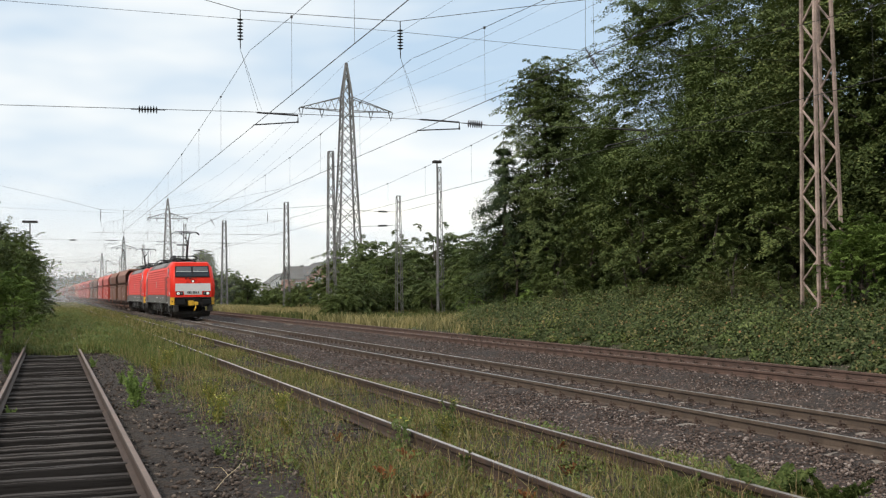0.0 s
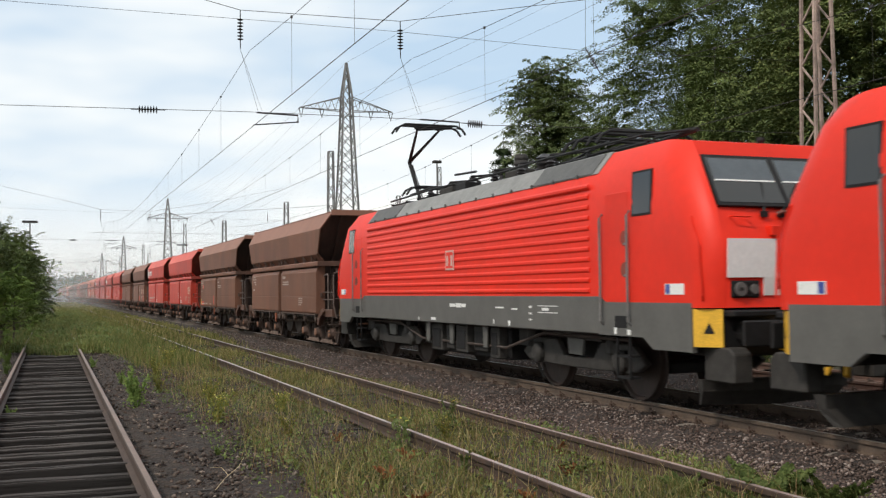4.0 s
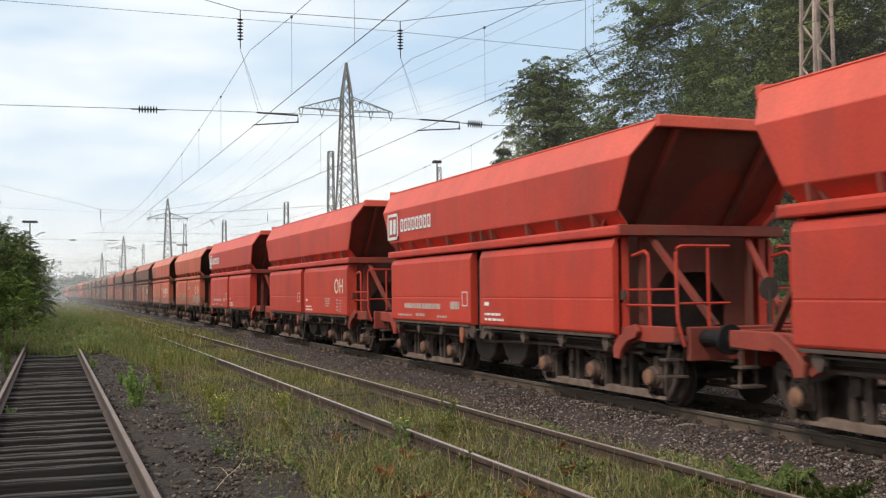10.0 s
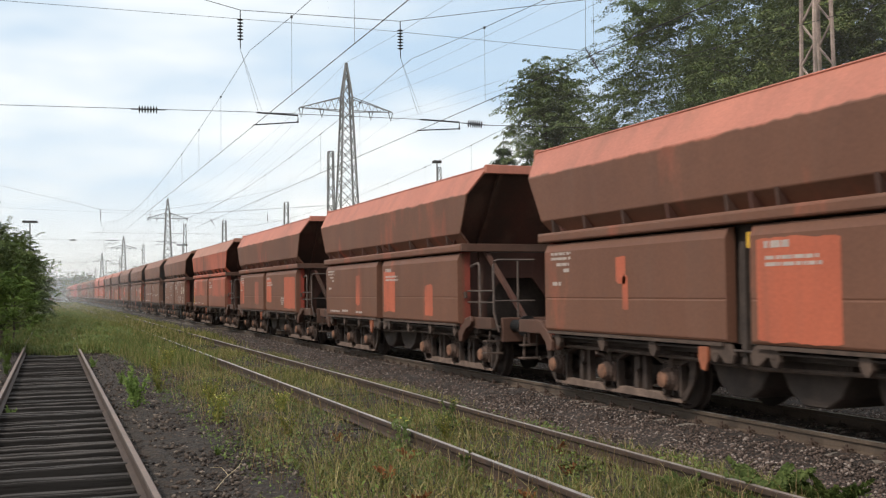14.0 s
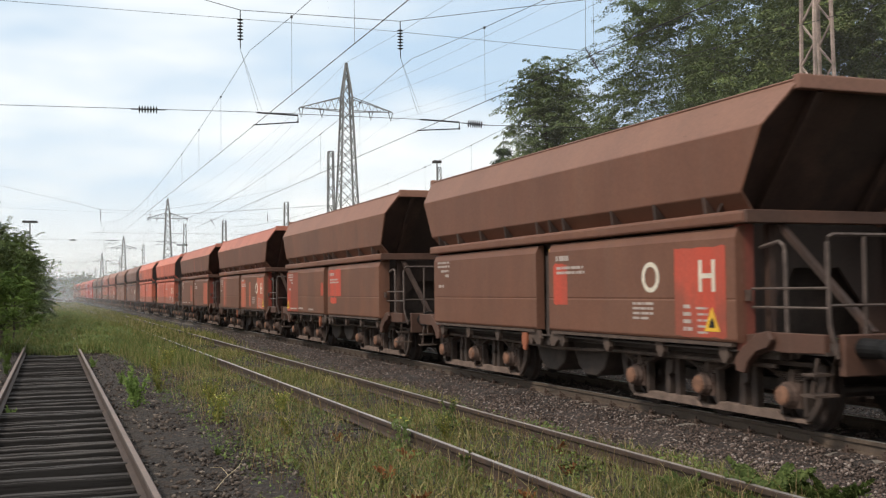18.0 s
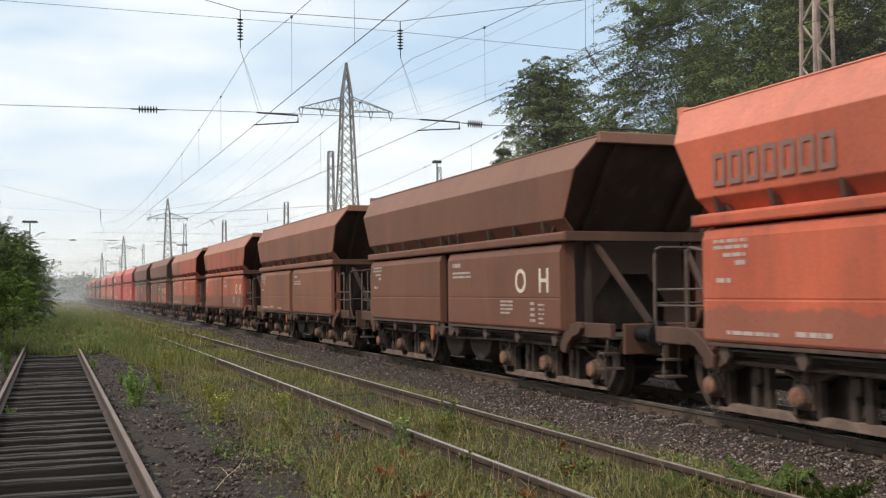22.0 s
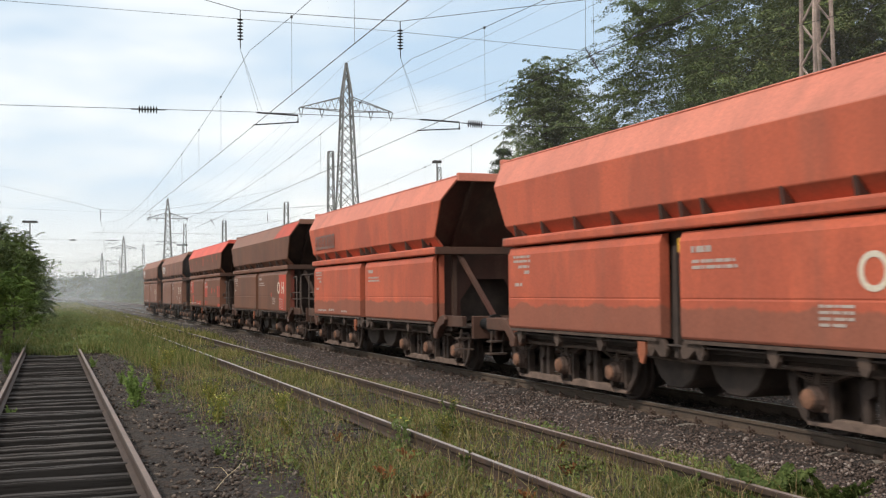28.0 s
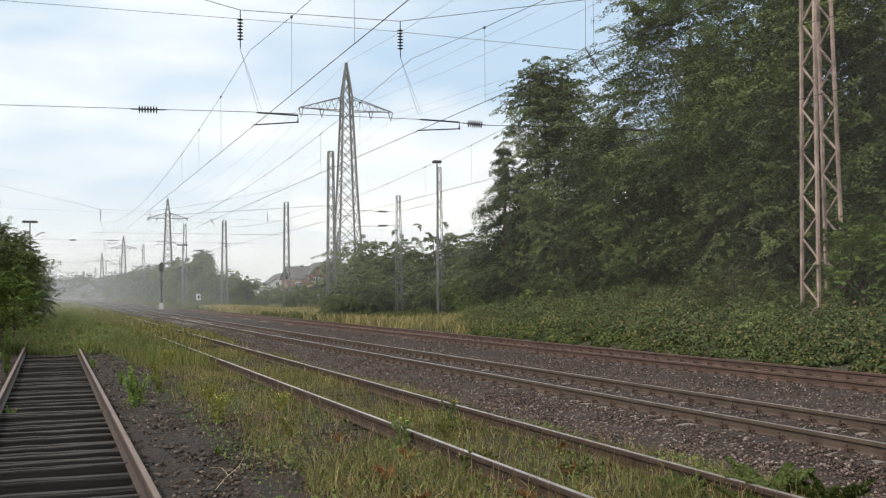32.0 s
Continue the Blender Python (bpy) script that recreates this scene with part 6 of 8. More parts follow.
def signals():
    s = thing("main_signal", "dark signal mast on a white concrete base", "signal", m=pose(13.6, 131.0, -0.1))
    part("post", MB().box(-0.09, 0.09, -0.08, 0.08, 0.0, 4.8), M_DKGREY, s)
    part("signal_head", MB().box(-0.26, 0.26, -0.10, 0.10, 4.5, 5.5).ext_y([(-0.16, 5.5), (0.16, 5.5), (0.0, 5.75)], -0.08, 0.08), M_BLACK, s, bevel=0.03)
    part("base", MB().loft([[(-0.27, -0.25, -0.2), (0.27, -0.25, -0.2), (0.27, 0.25, -0.2), (-0.27, 0.25, -0.2)], [(-0.19, -0.2, 0.72), (0.19, -0.2, 0.72), (0.19, 0.2, 0.72), (-0.19, 0.2, 0.72)]]), M_PALE, s, "pale concrete base")
    g = thing("sign_board", "small white line-side sign board on a post", "sign", m=pose(22.0, 160.0, -0.1))
    part("post", MB().tube([(0, 0, 0), (0, 0, 0.9)], 0.05), M_STEEL, g)
    part("board", MB().box(-0.3, 0.3, -0.03, 0.03, 0.8, 1.7), M_WHITE, g)
    part("symbol", MB().box(-0.13, 0.13, -0.045, -0.03, 1.0, 1.5), M_BLACK, g)
    k = thing("marker_post", "white marker post in the tall grass", "post", m=pose(28.4, 112.0, 0.0))
    part("post", MB().box(-0.1, 0.1, -0.1, 0.1, 0, 1.1), M_BLACK, k)
    part("head", MB().box(-0.3, 0.05, -0.14, -0.1, 0.7, 1.6), M_WHITE, k)


signals()


# ---------------------------------------------------------------- far houses
M_BRICK = plain("red_brick", (0.34, 0.13, 0.085), 0.85, var=0.25, scale=2.0)
M_TILE = plain("dark_roof_tile", (0.075, 0.062, 0.058), 0.8, var=0.25, scale=2.0)
M_PLASTER = plain("pale_plaster", (0.62, 0.60, 0.56), 0.85, var=0.1)
M_BLUE = plain("blue_container_paint", (0.03, 0.10, 0.30), 0.6)


def house(x, y, w, d, eave, ridge, wall, gable_front, label):
    t = thing("house", label, "house", "far houses", pose(x, y, 0))
    part("wall", MB().box(-w / 2, w / 2, 0, d, -0.5, eave), wall, t)
    if gable_front:
        part("gable", MB().ext_y([(-w / 2, eave), (w / 2, eave), (0, ridge)], 0.0, d), wall, t)
        for s in (-1, 1):
            part("roof", MB().loft([[(0, -0.3, ridge + 0.15), (s * (w / 2 + 0.35), -0.3, eave - 0.15), (s * (w / 2 + 0.35), -0.3, eave + 0.05), (0, -0.3, ridge + 0.35)], [(0, d + 0.3, ridge + 0.15), (s * (w / 2 + 0.35), d + 0.3, eave - 0.15), (s * (w / 2 + 0.35), d + 0.3, eave + 0.05), (0, d + 0.3, ridge + 0.35)]]), M_TILE, t)
        wins = [(-1.4, 1.6), (1.4, 1.6), (-1.4, 3.6), (1.4, 3.6), (0, 5.2)]
    else:
        for y0, y1 in ((-0.4, d / 2), (d + 0.4, d / 2)):
            part("roof", MB().loft([[(-w / 2 - 0.3, y0, eave - 0.1), (-w / 2 - 0.3, y1, ridge), (-w / 2 - 0.3, y1, ridge + 0.2), (-w / 2 - 0.3, y0, eave + 0.1)], [(w / 2 + 0.3, y0, eave - 0.1), (w / 2 + 0.3, y1, ridge), (w / 2 + 0.3, y1, ridge + 0.2), (w / 2 + 0.3, y0, eave + 0.1)]]), M_TILE, t)
        part("chimney", MB().box(-0.3, 0.3, d / 2 - 0.3, d / 2 + 0.3, ridge - 0.3, ridge + 0.45), M_TILE, t)
        wins = [(-w / 2 + 1.2 + 2.2 * k, 2.8) for k in range(int(w / 2.4))]
    for a, z in wins:
        f = part("window", MB().box(a - 0.55, a + 0.55, -0.06, 0.02, z - 0.6, z + 0.7), M_WHITE, t, "white framed window")
        part("pane", MB().box(a - 0.42, a + 0.42, -0.08, -0.05, z - 0.48, z + 0.58), M_GLASS, f)
        part("frame_bar", MB().box(a - 0.04, a + 0.04, -0.09, -0.07, z - 0.48, z + 0.58), M_WHITE, f)


house(45.8, 176.0, 5.6, 9.0, 4.6, 6.6, M_BRICK, True, "red brick house with a dark tiled gable roof")
house(43.2, 179.0, 5.6, 8.0, 4.0, 6.1, M_BRICK, False, "brick house with a long dark tiled roof")
house(52.3, 240.0, 6.0, 8.0, 3.8, 5.8, M_PLASTER, True, "pale house with a dark gable roof")
g = thing("container", "blue steel container half hidden by bushes", "container", m=pose(36.9, 150.0, 0.6))
part("box", MB().box(-0.75, 0.75, 0, 1.2, 0, 1.7), M_BLUE, g, bevel=0.05)
for k in range(5):
    part("corrugation", MB().box(-0.70 + k * 0.30, -0.58 + k * 0.30, -0.04, 0.0, 0.1, 1.6), M_BLUE, g)


# ---------------------------------------------------------------- plants
M_BARK = plain("bark", (0.075, 0.058, 0.045), 0.95, var=0.35, scale=5.0, bumps=0.6)
G_ROBINIA = [(0.0, (0.076, 0.108, 0.040)), (0.5, (0.112, 0.150, 0.054)), (1.0, (0.158, 0.194, 0.076))]
G_MAPLE = [(0.0, (0.074, 0.102, 0.038)), (0.6, (0.108, 0.138, 0.050)), (1.0, (0.160, 0.182, 0.070))]
G_DARK = [(0.0, (0.031, 0.052, 0.026)), (1.0, (0.074, 0.103, 0.048))]
G_BUSH = [(0.0, (0.095, 0.130, 0.048)), (0.6, (0.135, 0.174, 0.064)), (1.0, (0.185, 0.222, 0.090))]
G_BRIGHT = [(0.0, (0.11, 0.17, 0.045)), (1.0, (0.22, 0.30, 0.09))]
G_BRAMBLE = [(0.0, (0.046, 0.066, 0.030)), (0.55, (0.085, 0.112, 0.048)), (0.88, (0.150, 0.170, 0.078)), (0.95, (0.230, 0.200, 0.100)), (1.0, (0.30, 0.165, 0.095))]
L_ROBINIA, L_MAPLE, L_DARK = leafy("robinia_leaves", G_ROBINIA, trans=0.12, scale=0.35), leafy("maple_leaves", G_MAPLE, trans=0.12, scale=0.35), leafy("spruce_needles", G_DARK, trans=0.08)
L_BUSH, L_BRIGHT, L_BRAMBLE = leafy("bush_leaves", G_BUSH), leafy("bright_leaves", G_BRIGHT, trans=0.35), leafy("bramble_leaves", G_BRAMBLE, scale=0.9)
L_PALE = leafy("pale_robinia_leaves", [(0.0, (0.095, 0.128, 0.055)), (0.5, (0.130, 0.168, 0.072)), (1.0, (0.175, 0.210, 0.095))], trans=0.15, scale=0.35)
L_GRASS = leafy("grass_blades", [(0.0, (0.080, 0.108, 0.033)), (0.5, (0.150, 0.178, 0.058)), (0.8, (0.23, 0.225, 0.095)), (1.0, (0.34, 0.27, 0.14))], trans=0.3, scale=0.7)
L_VERGE = leafy("verge_blades", [(0.0, (0.070, 0.090, 0.033)), (0.6, (0.120, 0.138, 0.052)), (1.0, (0.26, 0.225, 0.11))], trans=0.3, scale=0.25)
L_WEED = leafy("weed_leaves", [(0.0, (0.065, 0.092, 0.030)), (0.6, (0.105, 0.140, 0.046)), (1.0, (0.165, 0.195, 0.070))], trans=0.3)
L_STRAW = leafy("dry_grass", [(0.0, (0.18, 0.17, 0.075)), (0.5, (0.34, 0.29, 0.155)), (1.0, (0.48, 0.41, 0.24))], trans=0.3, scale=0.6)
L_MEADOW = leafy("meadow_blades", [(0.0, (0.082, 0.094, 0.028)), (0.45, (0.165, 0.172, 0.055)), (0.75, (0.260, 0.240, 0.105)), (1.0, (0.42, 0.34, 0.19))], trans=0.3, scale=0.9)
L_STALK = leafy("withered_stalks", [(0.0, (0.075, 0.045, 0.025)), (0.4, (0.20, 0.125, 0.065)), (1.0, (0.40, 0.31, 0.19))], trans=0.2, scale=0.8)
L_FLOWER = leafy("yellow_flowers", [(0.0, (0.55, 0.50, 0.10)), (1.0, (0.72, 0.68, 0.22))], trans=0.2)
L_GOLD = leafy("goldenrod_leaves", [(0.0, (0.11, 0.13, 0.035)), (0.7, (0.20, 0.205, 0.055)), (1.0, (0.36, 0.31, 0.07))], trans=0.3)
L_ROSETTE = leafy("red_brown_weeds", [(0.0, (0.16, 0.06, 0.03)), (1.0, (0.32, 0.13, 0.05))], trans=0.2)


def leaf_mesh(c, out, size, rng, aspect=0.5, droop=0.25, loose=0.32):
    """folded four-cornered leaves at points c that face more or less along out"""
    n = len(c)
    nrm = out + rng.normal(0, loose, (n, 3))
    nrm /= np.linalg.norm(nrm, axis=1, keepdims=True) + 1e-9
    a = rng.normal(0, 1, (n, 3))
    a[:, 2] -= droop
    a -= nrm * (a * nrm).sum(1, keepdims=True)
    a /= np.linalg.norm(a, axis=1, keepdims=True) + 1e-9
    b = np.cross(nrm, a)
    s = np.asarray(size).reshape(-1, 1)
    v = np.stack([c - a * s * 0.5, c + b * s * aspect * 0.5 + nrm * s * 0.08, c + a * s * 0.5 - nrm * s * 0.10, c - b * s * aspect * 0.5 + nrm * s * 0.08], 1).reshape(-1, 3)
    f = np.arange(n * 4).reshape(-1, 4)
    return v, f


def limbs(rng, h, r, z0, n, lean=0.0):
    b = MB()
    pts = [(0, 0, -0.4)]
    for k in range(1, 6):
        pts.append((rng.uniform(-0.12, 0.12) * k * 0.5 + lean * k, rng.uniform(-0.12, 0.12) * k * 0.5, h * 0.82 * k / 5))
    rad = [0.022 * h * (1 - 0.16 * k) for k in range(6)]
    b.tube(pts, rad, 8)
    for k in range(n):
        q = rng.uniform(0.25, 0.95)
        i = min(4, int(q * 5))
        p = Vector(pts[i]).lerp(Vector(pts[i + 1]), q * 5 - i)
        a = rng.uniform(0, 6.28)
        L = r * rng.uniform(0.55, 0.95) * (1.1 - 0.5 * q)
        d = Vector((math.cos(a), math.sin(a), rng.uniform(0.25, 0.8)))
        r0 = 0.008 * h * (1.1 - q)
        m = p + d * L * 0.5 + Vector((0, 0, 0.1 * L))
        b.tube([p, m, p + d * L + Vector((rng.uniform(-.2, .2), rng.uniform(-.2, .2), 0))], [r0, r0 * 0.6, r0 * 0.2], 5)
    return b


def broadleaf(name, label, cat, h, r, seed, mat, leaves, size, clumps, low=0.12, sub=7, group="", aspect=0.45, fat=1.0, cone=0.28, lift=0.05):
    """trunk with limbs; crown of clumps that are themselves made of smaller sprays of leaves"""
    rng, nr = random.Random(seed), np.random.default_rng(seed)
    t = thing(name, label, cat, group)
    part("trunk", limbs(rng, h, r, 0, 12 if h > 5 else 7), M_BARK, t)
    cs, os_, ss = [], [], []
    per = max(6, leaves // (clumps * sub))
    zc = h * (low + (1 - low) * 0.5)
    lobes = []
    for k in range(max(7, clumps // (9 if h > 13 else 5))):
        # limbs end in lobes that fill an uneven egg
        while True:
            p = np.array([rng.uniform(-1, 1) for _ in range(3)])
            if 0.35 < np.linalg.norm(p) < 1.0:
                break
        lobes.append(p)
    for k in range(clumps):
        p = lobes[k % len(lobes)] + nr.normal(0, 0.22 if h > 13 else 0.27, 3)
        p /= max(1.0, np.linalg.norm(p) / rng.uniform(0.92, 1.04))
        if low < 0.025 and p[2] < 0:
            p[:2] *= min(1.7, 1 / math.sqrt(max(0.2, 1.0 - p[2] ** 2)))
        taper = 1.0 - cone * (max(0, p[2]) if cone < 0.4 else 0.5 + 0.5 * p[2])
        c = np.array([p[0] * r * 0.82 * taper, p[1] * r * 0.82 * taper, zc + p[2] * h * (1 - low) * 0.46])
        away = p + np.array([0, 0, 0.15])
        R = r * rng.uniform(0.27, 0.44) * fat
        for j in range(sub):
            # a spray: leaflets on both sides of a twig that arches over and hangs
            d = nr.normal(0, 0.75, 3) + away
            d /= np.linalg.norm(d) + 1e-9
            d[2] = d[2] * 0.6 + lift
            side = np.cross(d, [0, 0, 1.0])
            side /= np.linalg.norm(side) + 1e-9
            L = R * rng.uniform(0.7, 1.25)
            start = c + nr.normal(0, 0.30, 3) * R
            u = nr.uniform(0.0, 1.0, (per, 1)) ** 0.8
            wid = L * 0.30 * np.sqrt(np.clip(1.06 - u, 0, 1)) * (0.25 + u)
            pts = start + d * L * u + side * wid * nr.uniform(-1, 1, (per, 1))
            pts[:, 2] -= ((0.42 * u ** 2) * L)[:, 0] + np.abs(nr.normal(0, 0.05, per)) * L
            cs.append(pts)
            up = np.array([0, 0, 1.0]) + d * 0.45 + nr.normal(0, 0.12, 3)
            os_.append(np.tile(up, (per, 1)) + side * nr.uniform(-0.5, 0.5, (per, 1)))
            ss.append(nr.uniform(0.55, 1.25, per) * size)
    v, f = leaf_mesh(np.concatenate(cs), np.concatenate(os_), np.concatenate(ss), nr, aspect, 0.6)
    raw("crown", v, f, mat, t)
    return t


def conifer(name, label, h, r, seed, leaves, size):
    rng, nr = random.Random(seed), np.random.default_rng(seed)
    t = thing(name, label, "tree", "line-side trees")
    b = MB().tube([(0, 0, -0.4), (0, 0, h * 0.5), (0, 0, h)], [0.02 * h, 0.012 * h, 0.01], 8)
    tiers = int(h * 2.2)
    cs, os_, ss = [], [], []
    per = leaves // (tiers * 7)
    for k in range(tiers):
        q = k / tiers
        z = h * (0.06 + 0.92 * q)
        R = r * (1 - q) ** 0.75 * rng.uniform(0.75, 1.1) + 0.15
        for j in range(7):
            a = rng.uniform(0, 6.283)
            L = R * rng.uniform(0.7, 1.1)
            tip = np.array([math.cos(a) * L, math.sin(a) * L, z - 0.30 * L + 0.16 * max(0, L - 1)])
            b.tube([(0, 0, z), tuple(tip * np.array([0.6, 0.6, 1]) + np.array([0, 0, -0.05])), tuple(tip)], [0.02, 0.012, 0.004], 4)
            u = nr.uniform(0.15, 1.05, (per, 1))
            side = nr.normal(0, 0.12, (per, 3)) * (0.4 + L * 0.25)
            pts = np.array([0, 0, z]) * (1 - u) + tip * u + side
            pts[:, 2] -= np.abs(nr.normal(0, 0.22, per)) * (0.3 + 0.3 * L)
            cs.append(pts)
            os_.append(np.tile(np.array([math.cos(a) * 0.5, math.sin(a) * 0.5, 0.6]), (per, 1)))
            ss.append(nr.uniform(0.6, 1.2, per) * size)
    part("trunk", b, M_BARK, t)
    v, f = leaf_mesh(np.concatenate(cs), np.concatenate(os_), np.concatenate(ss), nr, 0.35, 1.2)
    raw("crown", v, f, L_DARK, t)
    return t


def put(t, x, y, s=1.0, rot=0.0, z=None):
    zz = float(ground_z(x, y)) if z is None else z
    t.matrix_basis = pose(x, y, zz - 0.05, 0, 0, rot) @ Matrix.Diagonal((s, s, s, 1))
    return t


def copied(t, x, y, s=1.0, rot=0.0, label=""):
    c = copy_thing(t, Matrix.Identity(4))
    put(c, x, y, s, rot)
    if label:
        tagged(c, label)
    return c


# the tall wood on the embankment
TALL = "tall leafy tree in the dense wood on the embankment"
t1 = put(broadleaf("tree", TALL, "tree", 15.2, 5.0, 11, L_ROBINIA, 120000, 0.145, 128, 0.06, 12, "line-side trees", 0.42, cone=0.16), 27.6, 40.2)
t2 = put(broadleaf("tree", TALL, "tree", 17.5, 5.3, 12, L_ROBINIA, 120000, 0.145, 128, 0.06, 12, "line-side trees", 0.42, cone=0.15), 27.6, 33.5)
t3 = put(broadleaf("tree", TALL, "tree", 15.0, 4.8, 13, L_MAPLE, 92000, 0.135, 96, 0.03, 12, "line-side trees", 0.55), 26.6, 27.0)
t4 = put(broadleaf("tree", "tall narrow leafy tree beside the drooping spruce", "tree", 12.9, 3.6, 14, L_PALE, 110000, 0.15, 190, 0.03, 9, "line-side trees", 0.42, 1.0, 0.40), 25.9, 51.6, 1.09)
copied(t1, 28.5, 21.0, 1.1, 130)
copied(t2, 33.6, 43.5, 0.92, 75)
copied(t3, 33.0, 36.0, 1.15, 200)
copied(t1, 34.0, 29.0, 1.2, 40)
copied(t2, 30.0, 14.5, 1.05, 240)
copied(t3, 33.4, 48.0, 0.82, 100)
copied(t4, 29.6, 52.0, 0.86, 150)
copied(t4, 31.2, 57.0, 0.80, 30)
spruce = put(conifer("spruce", "dark spruce with drooping branches at the wood's edge", 8.8, 2.5, 15, 30000, 0.13), 23.3, 51.5, 1.12)
copied(spruce, 28.8, 64.5, 0.62, 60, "small dark conifer among the bushes")
copied(spruce, 26.6, 55.5, 1.05, 200, "dark spruce at the foot of the tall trees")

# shrubs under the trees, on the bank and farther down the line
SHRUB = "dense green shrub on the embankment"
s1 = put(broadleaf("shrub", SHRUB, "shrub", 4.6, 2.2, 21, L_MAPLE, 16000, 0.12, 28, 0.0, 6, "line-side shrubs"), 23.4, 38.0)
s2 = put(broadleaf("shrub", SHRUB, "shrub", 3.6, 1.9, 22, L_BUSH, 13000, 0.11, 24, 0.0, 6, "line-side shrubs"), 22.6, 44.0)
s3 = put(broadleaf("shrub", "bright green shrub on the embankment", "shrub", 3.2, 1.7, 23, L_BRIGHT, 12000, 0.11, 22, 0.0, 6, "line-side shrubs"), 22.4, 19.5)
for x, y, s, r, src in ((23.6, 33.0, 1.0, 50, s1), (23.8, 27.5, 1.1, 120, s1), (24.2, 21.5, 1.2, 200, s1), (23.0, 49.5, 0.9, 260, s1), (23.6, 55.0, 0.85, 310, s1), (22.5, 30.5, 0.75, 10, s2),
                        (24.8, 59.5, 1.0, 80, s2), (23.2, 24.8, 0.7, 140, s2), (21.8, 36.5, 0.55, 210, s2), (23.6, 16.8, 1.1, 20, s3), (21.6, 41.5, 0.45, 330, s2), (22.2, 47.0, 0.5, 15, s3), (24.5, 40.5, 1.25, 160, s1), (25.0, 30.5, 1.3, 220, s1), (25.5, 46.0, 1.15, 300, s1), (25.0, 25.0, 1.3, 20, s1),
                        (25.4, 36.0, 1.4, 20, s1), (26.8, 31.5, 1.7, 70, s1), (27.0, 38.5, 1.7, 170, s1), (27.2, 44.5, 1.6, 20, s1), (27.5, 26.0, 1.7, 130, s1), (24.6, 53.5, 1.2, 30, s1), (27.5, 54.0, 1.5, 220, s1), (25.8, 50.5, 1.1, 85, s1), (26.5, 21.0, 1.4, 285, s1)):
    copied(src, x, y, s, r)

olive = put(broadleaf("shrub", "olive-green feathery shrub on the embankment", "shrub", 2.4, 1.3, 24, L_VERGE, 12000, 0.07, 30, 0.0, 8, "line-side shrubs", lift=0.5), 20.1, 27.2, 0.85)
copied(olive, 20.6, 33.5, 0.6, 90)
copied(olive, 19.9, 38.5, 0.55, 200)
for x, y, s, r in ((21.0, 22.7, 0.80, 15), (22.3, 24.2, 0.75, 150), (20.7, 50.5, 0.55, 80), (20.9, 43.0, 0.50, 200)):
    copied(s3, x, y, s, r)
for x, y, s, r in ((20.3, 30.4, 0.34, 30), (19.6, 35.0, 0.30, 120), (20.9, 40.0, 0.42, 210), (19.4, 43.0, 0.30, 300), (21.4, 29.0, 0.5, 77), (20.2, 25.2, 0.4, 160)):
    copied(s1, x, y, s, r)
for k in range(9):
    copied(s1, 36.0 + 1.5 * (k % 3), 14.0 + 6.5 * k, 2.3, 47.0 * k, "dense green shrub deep in the wood")
for k in range(13):
    deep = copied(s1, 31.0 + 1.3 * (k % 2), 24.0 + 3.4 * k, 1.5 + 0.25 * (k % 3), 61.0 * k, "dense green shrub deep in the wood")
    deep.location.z -= 0.75
BUSHROW = "leafy bush in the row behind the grass verge"
m1 = put(broadleaf("bush", BUSHROW, "bush", 6.0, 3.0, 31, L_PALE, 26000, 0.19, 56, 0.0, 8, "bushes behind the verge"), 28.0, 74.0)
m2 = put(broadleaf("bush", BUSHROW, "bush", 5.5, 3.1, 32, L_BUSH, 26000, 0.19, 56, 0.0, 8, "bushes behind the verge"), 27.6, 82.0)
for x, y, s, r, src in ((28.6, 68.0, 0.80, 70, m2), (29.5, 78.5, 1.15, 40, m1), (28.2, 89.0, 1.15, 200, m1), (27.0, 95.0, 1.1, 120, m2), (29.0, 100.0, 1.2, 300, m1), (27.4, 106.0, 0.42, 20, m2), (30.5, 64.5, 0.8, 200, m1), (31.0, 80.0, 1.2, 330, m1),
                        (30.5, 71.0, 1.0, 150, m1), (19.3, 70.0, 0.44, 30, m2), (19.8, 70.5, 0.52, 300, m1), (21.3, 71.5, 0.58, 190, m1), (22.8, 74.0, 0.60, 280, m2), (24.6, 76.0, 0.75, 75, m1), (26.0, 80.0, 0.85, 160, m2), (21.6, 92.0, 0.45, 10, m2), (18.9, 69.5, 0.3, 80, m2), (26.8, 88.5, 0.6, 10, m2), (26.4, 76.5, 0.45, 90, m2), (31.5, 92.0, 1.05, 250, m2), (26.4, 71.5, 0.4, 250, m2), (29.5, 84.5, 1.05, 110, m1)):
    copied(src, x, y, s, r)
FARTREE = "distant leafy tree beside the railway"
f1 = put(broadleaf("tree", FARTREE, "tree", 7.0, 3.3, 33, L_MAPLE, 7200, 0.42, 40, 0.0, 6, "distant trees"), 26.0, 118.0, 0.34)
f2 = put(broadleaf("tree", FARTREE, "tree", 6.6, 3.4, 34, L_BUSH, 7200, 0.42, 40, 0.0, 6, "distant trees"), 25.5, 126.0, 0.42)
for k in range(52):
    rr = random.Random(400 + k)
    y = 130 + k * 5.6 + rr.uniform(-2.5, 2.5)
    copied((f1, f2)[k % 2], 23.4 + rr.uniform(-0.8, 3.4) + max(0, y - 200) * 0.012, y, (rr.uniform(0.50, 0.62) if y < 142 else rr.uniform(0.64, 0.80) if y < 172 else rr.uniform(1.0, 1.35)) * (1.0 + max(0, y - 240) / 900), rr.uniform(0, 360), FARTREE)
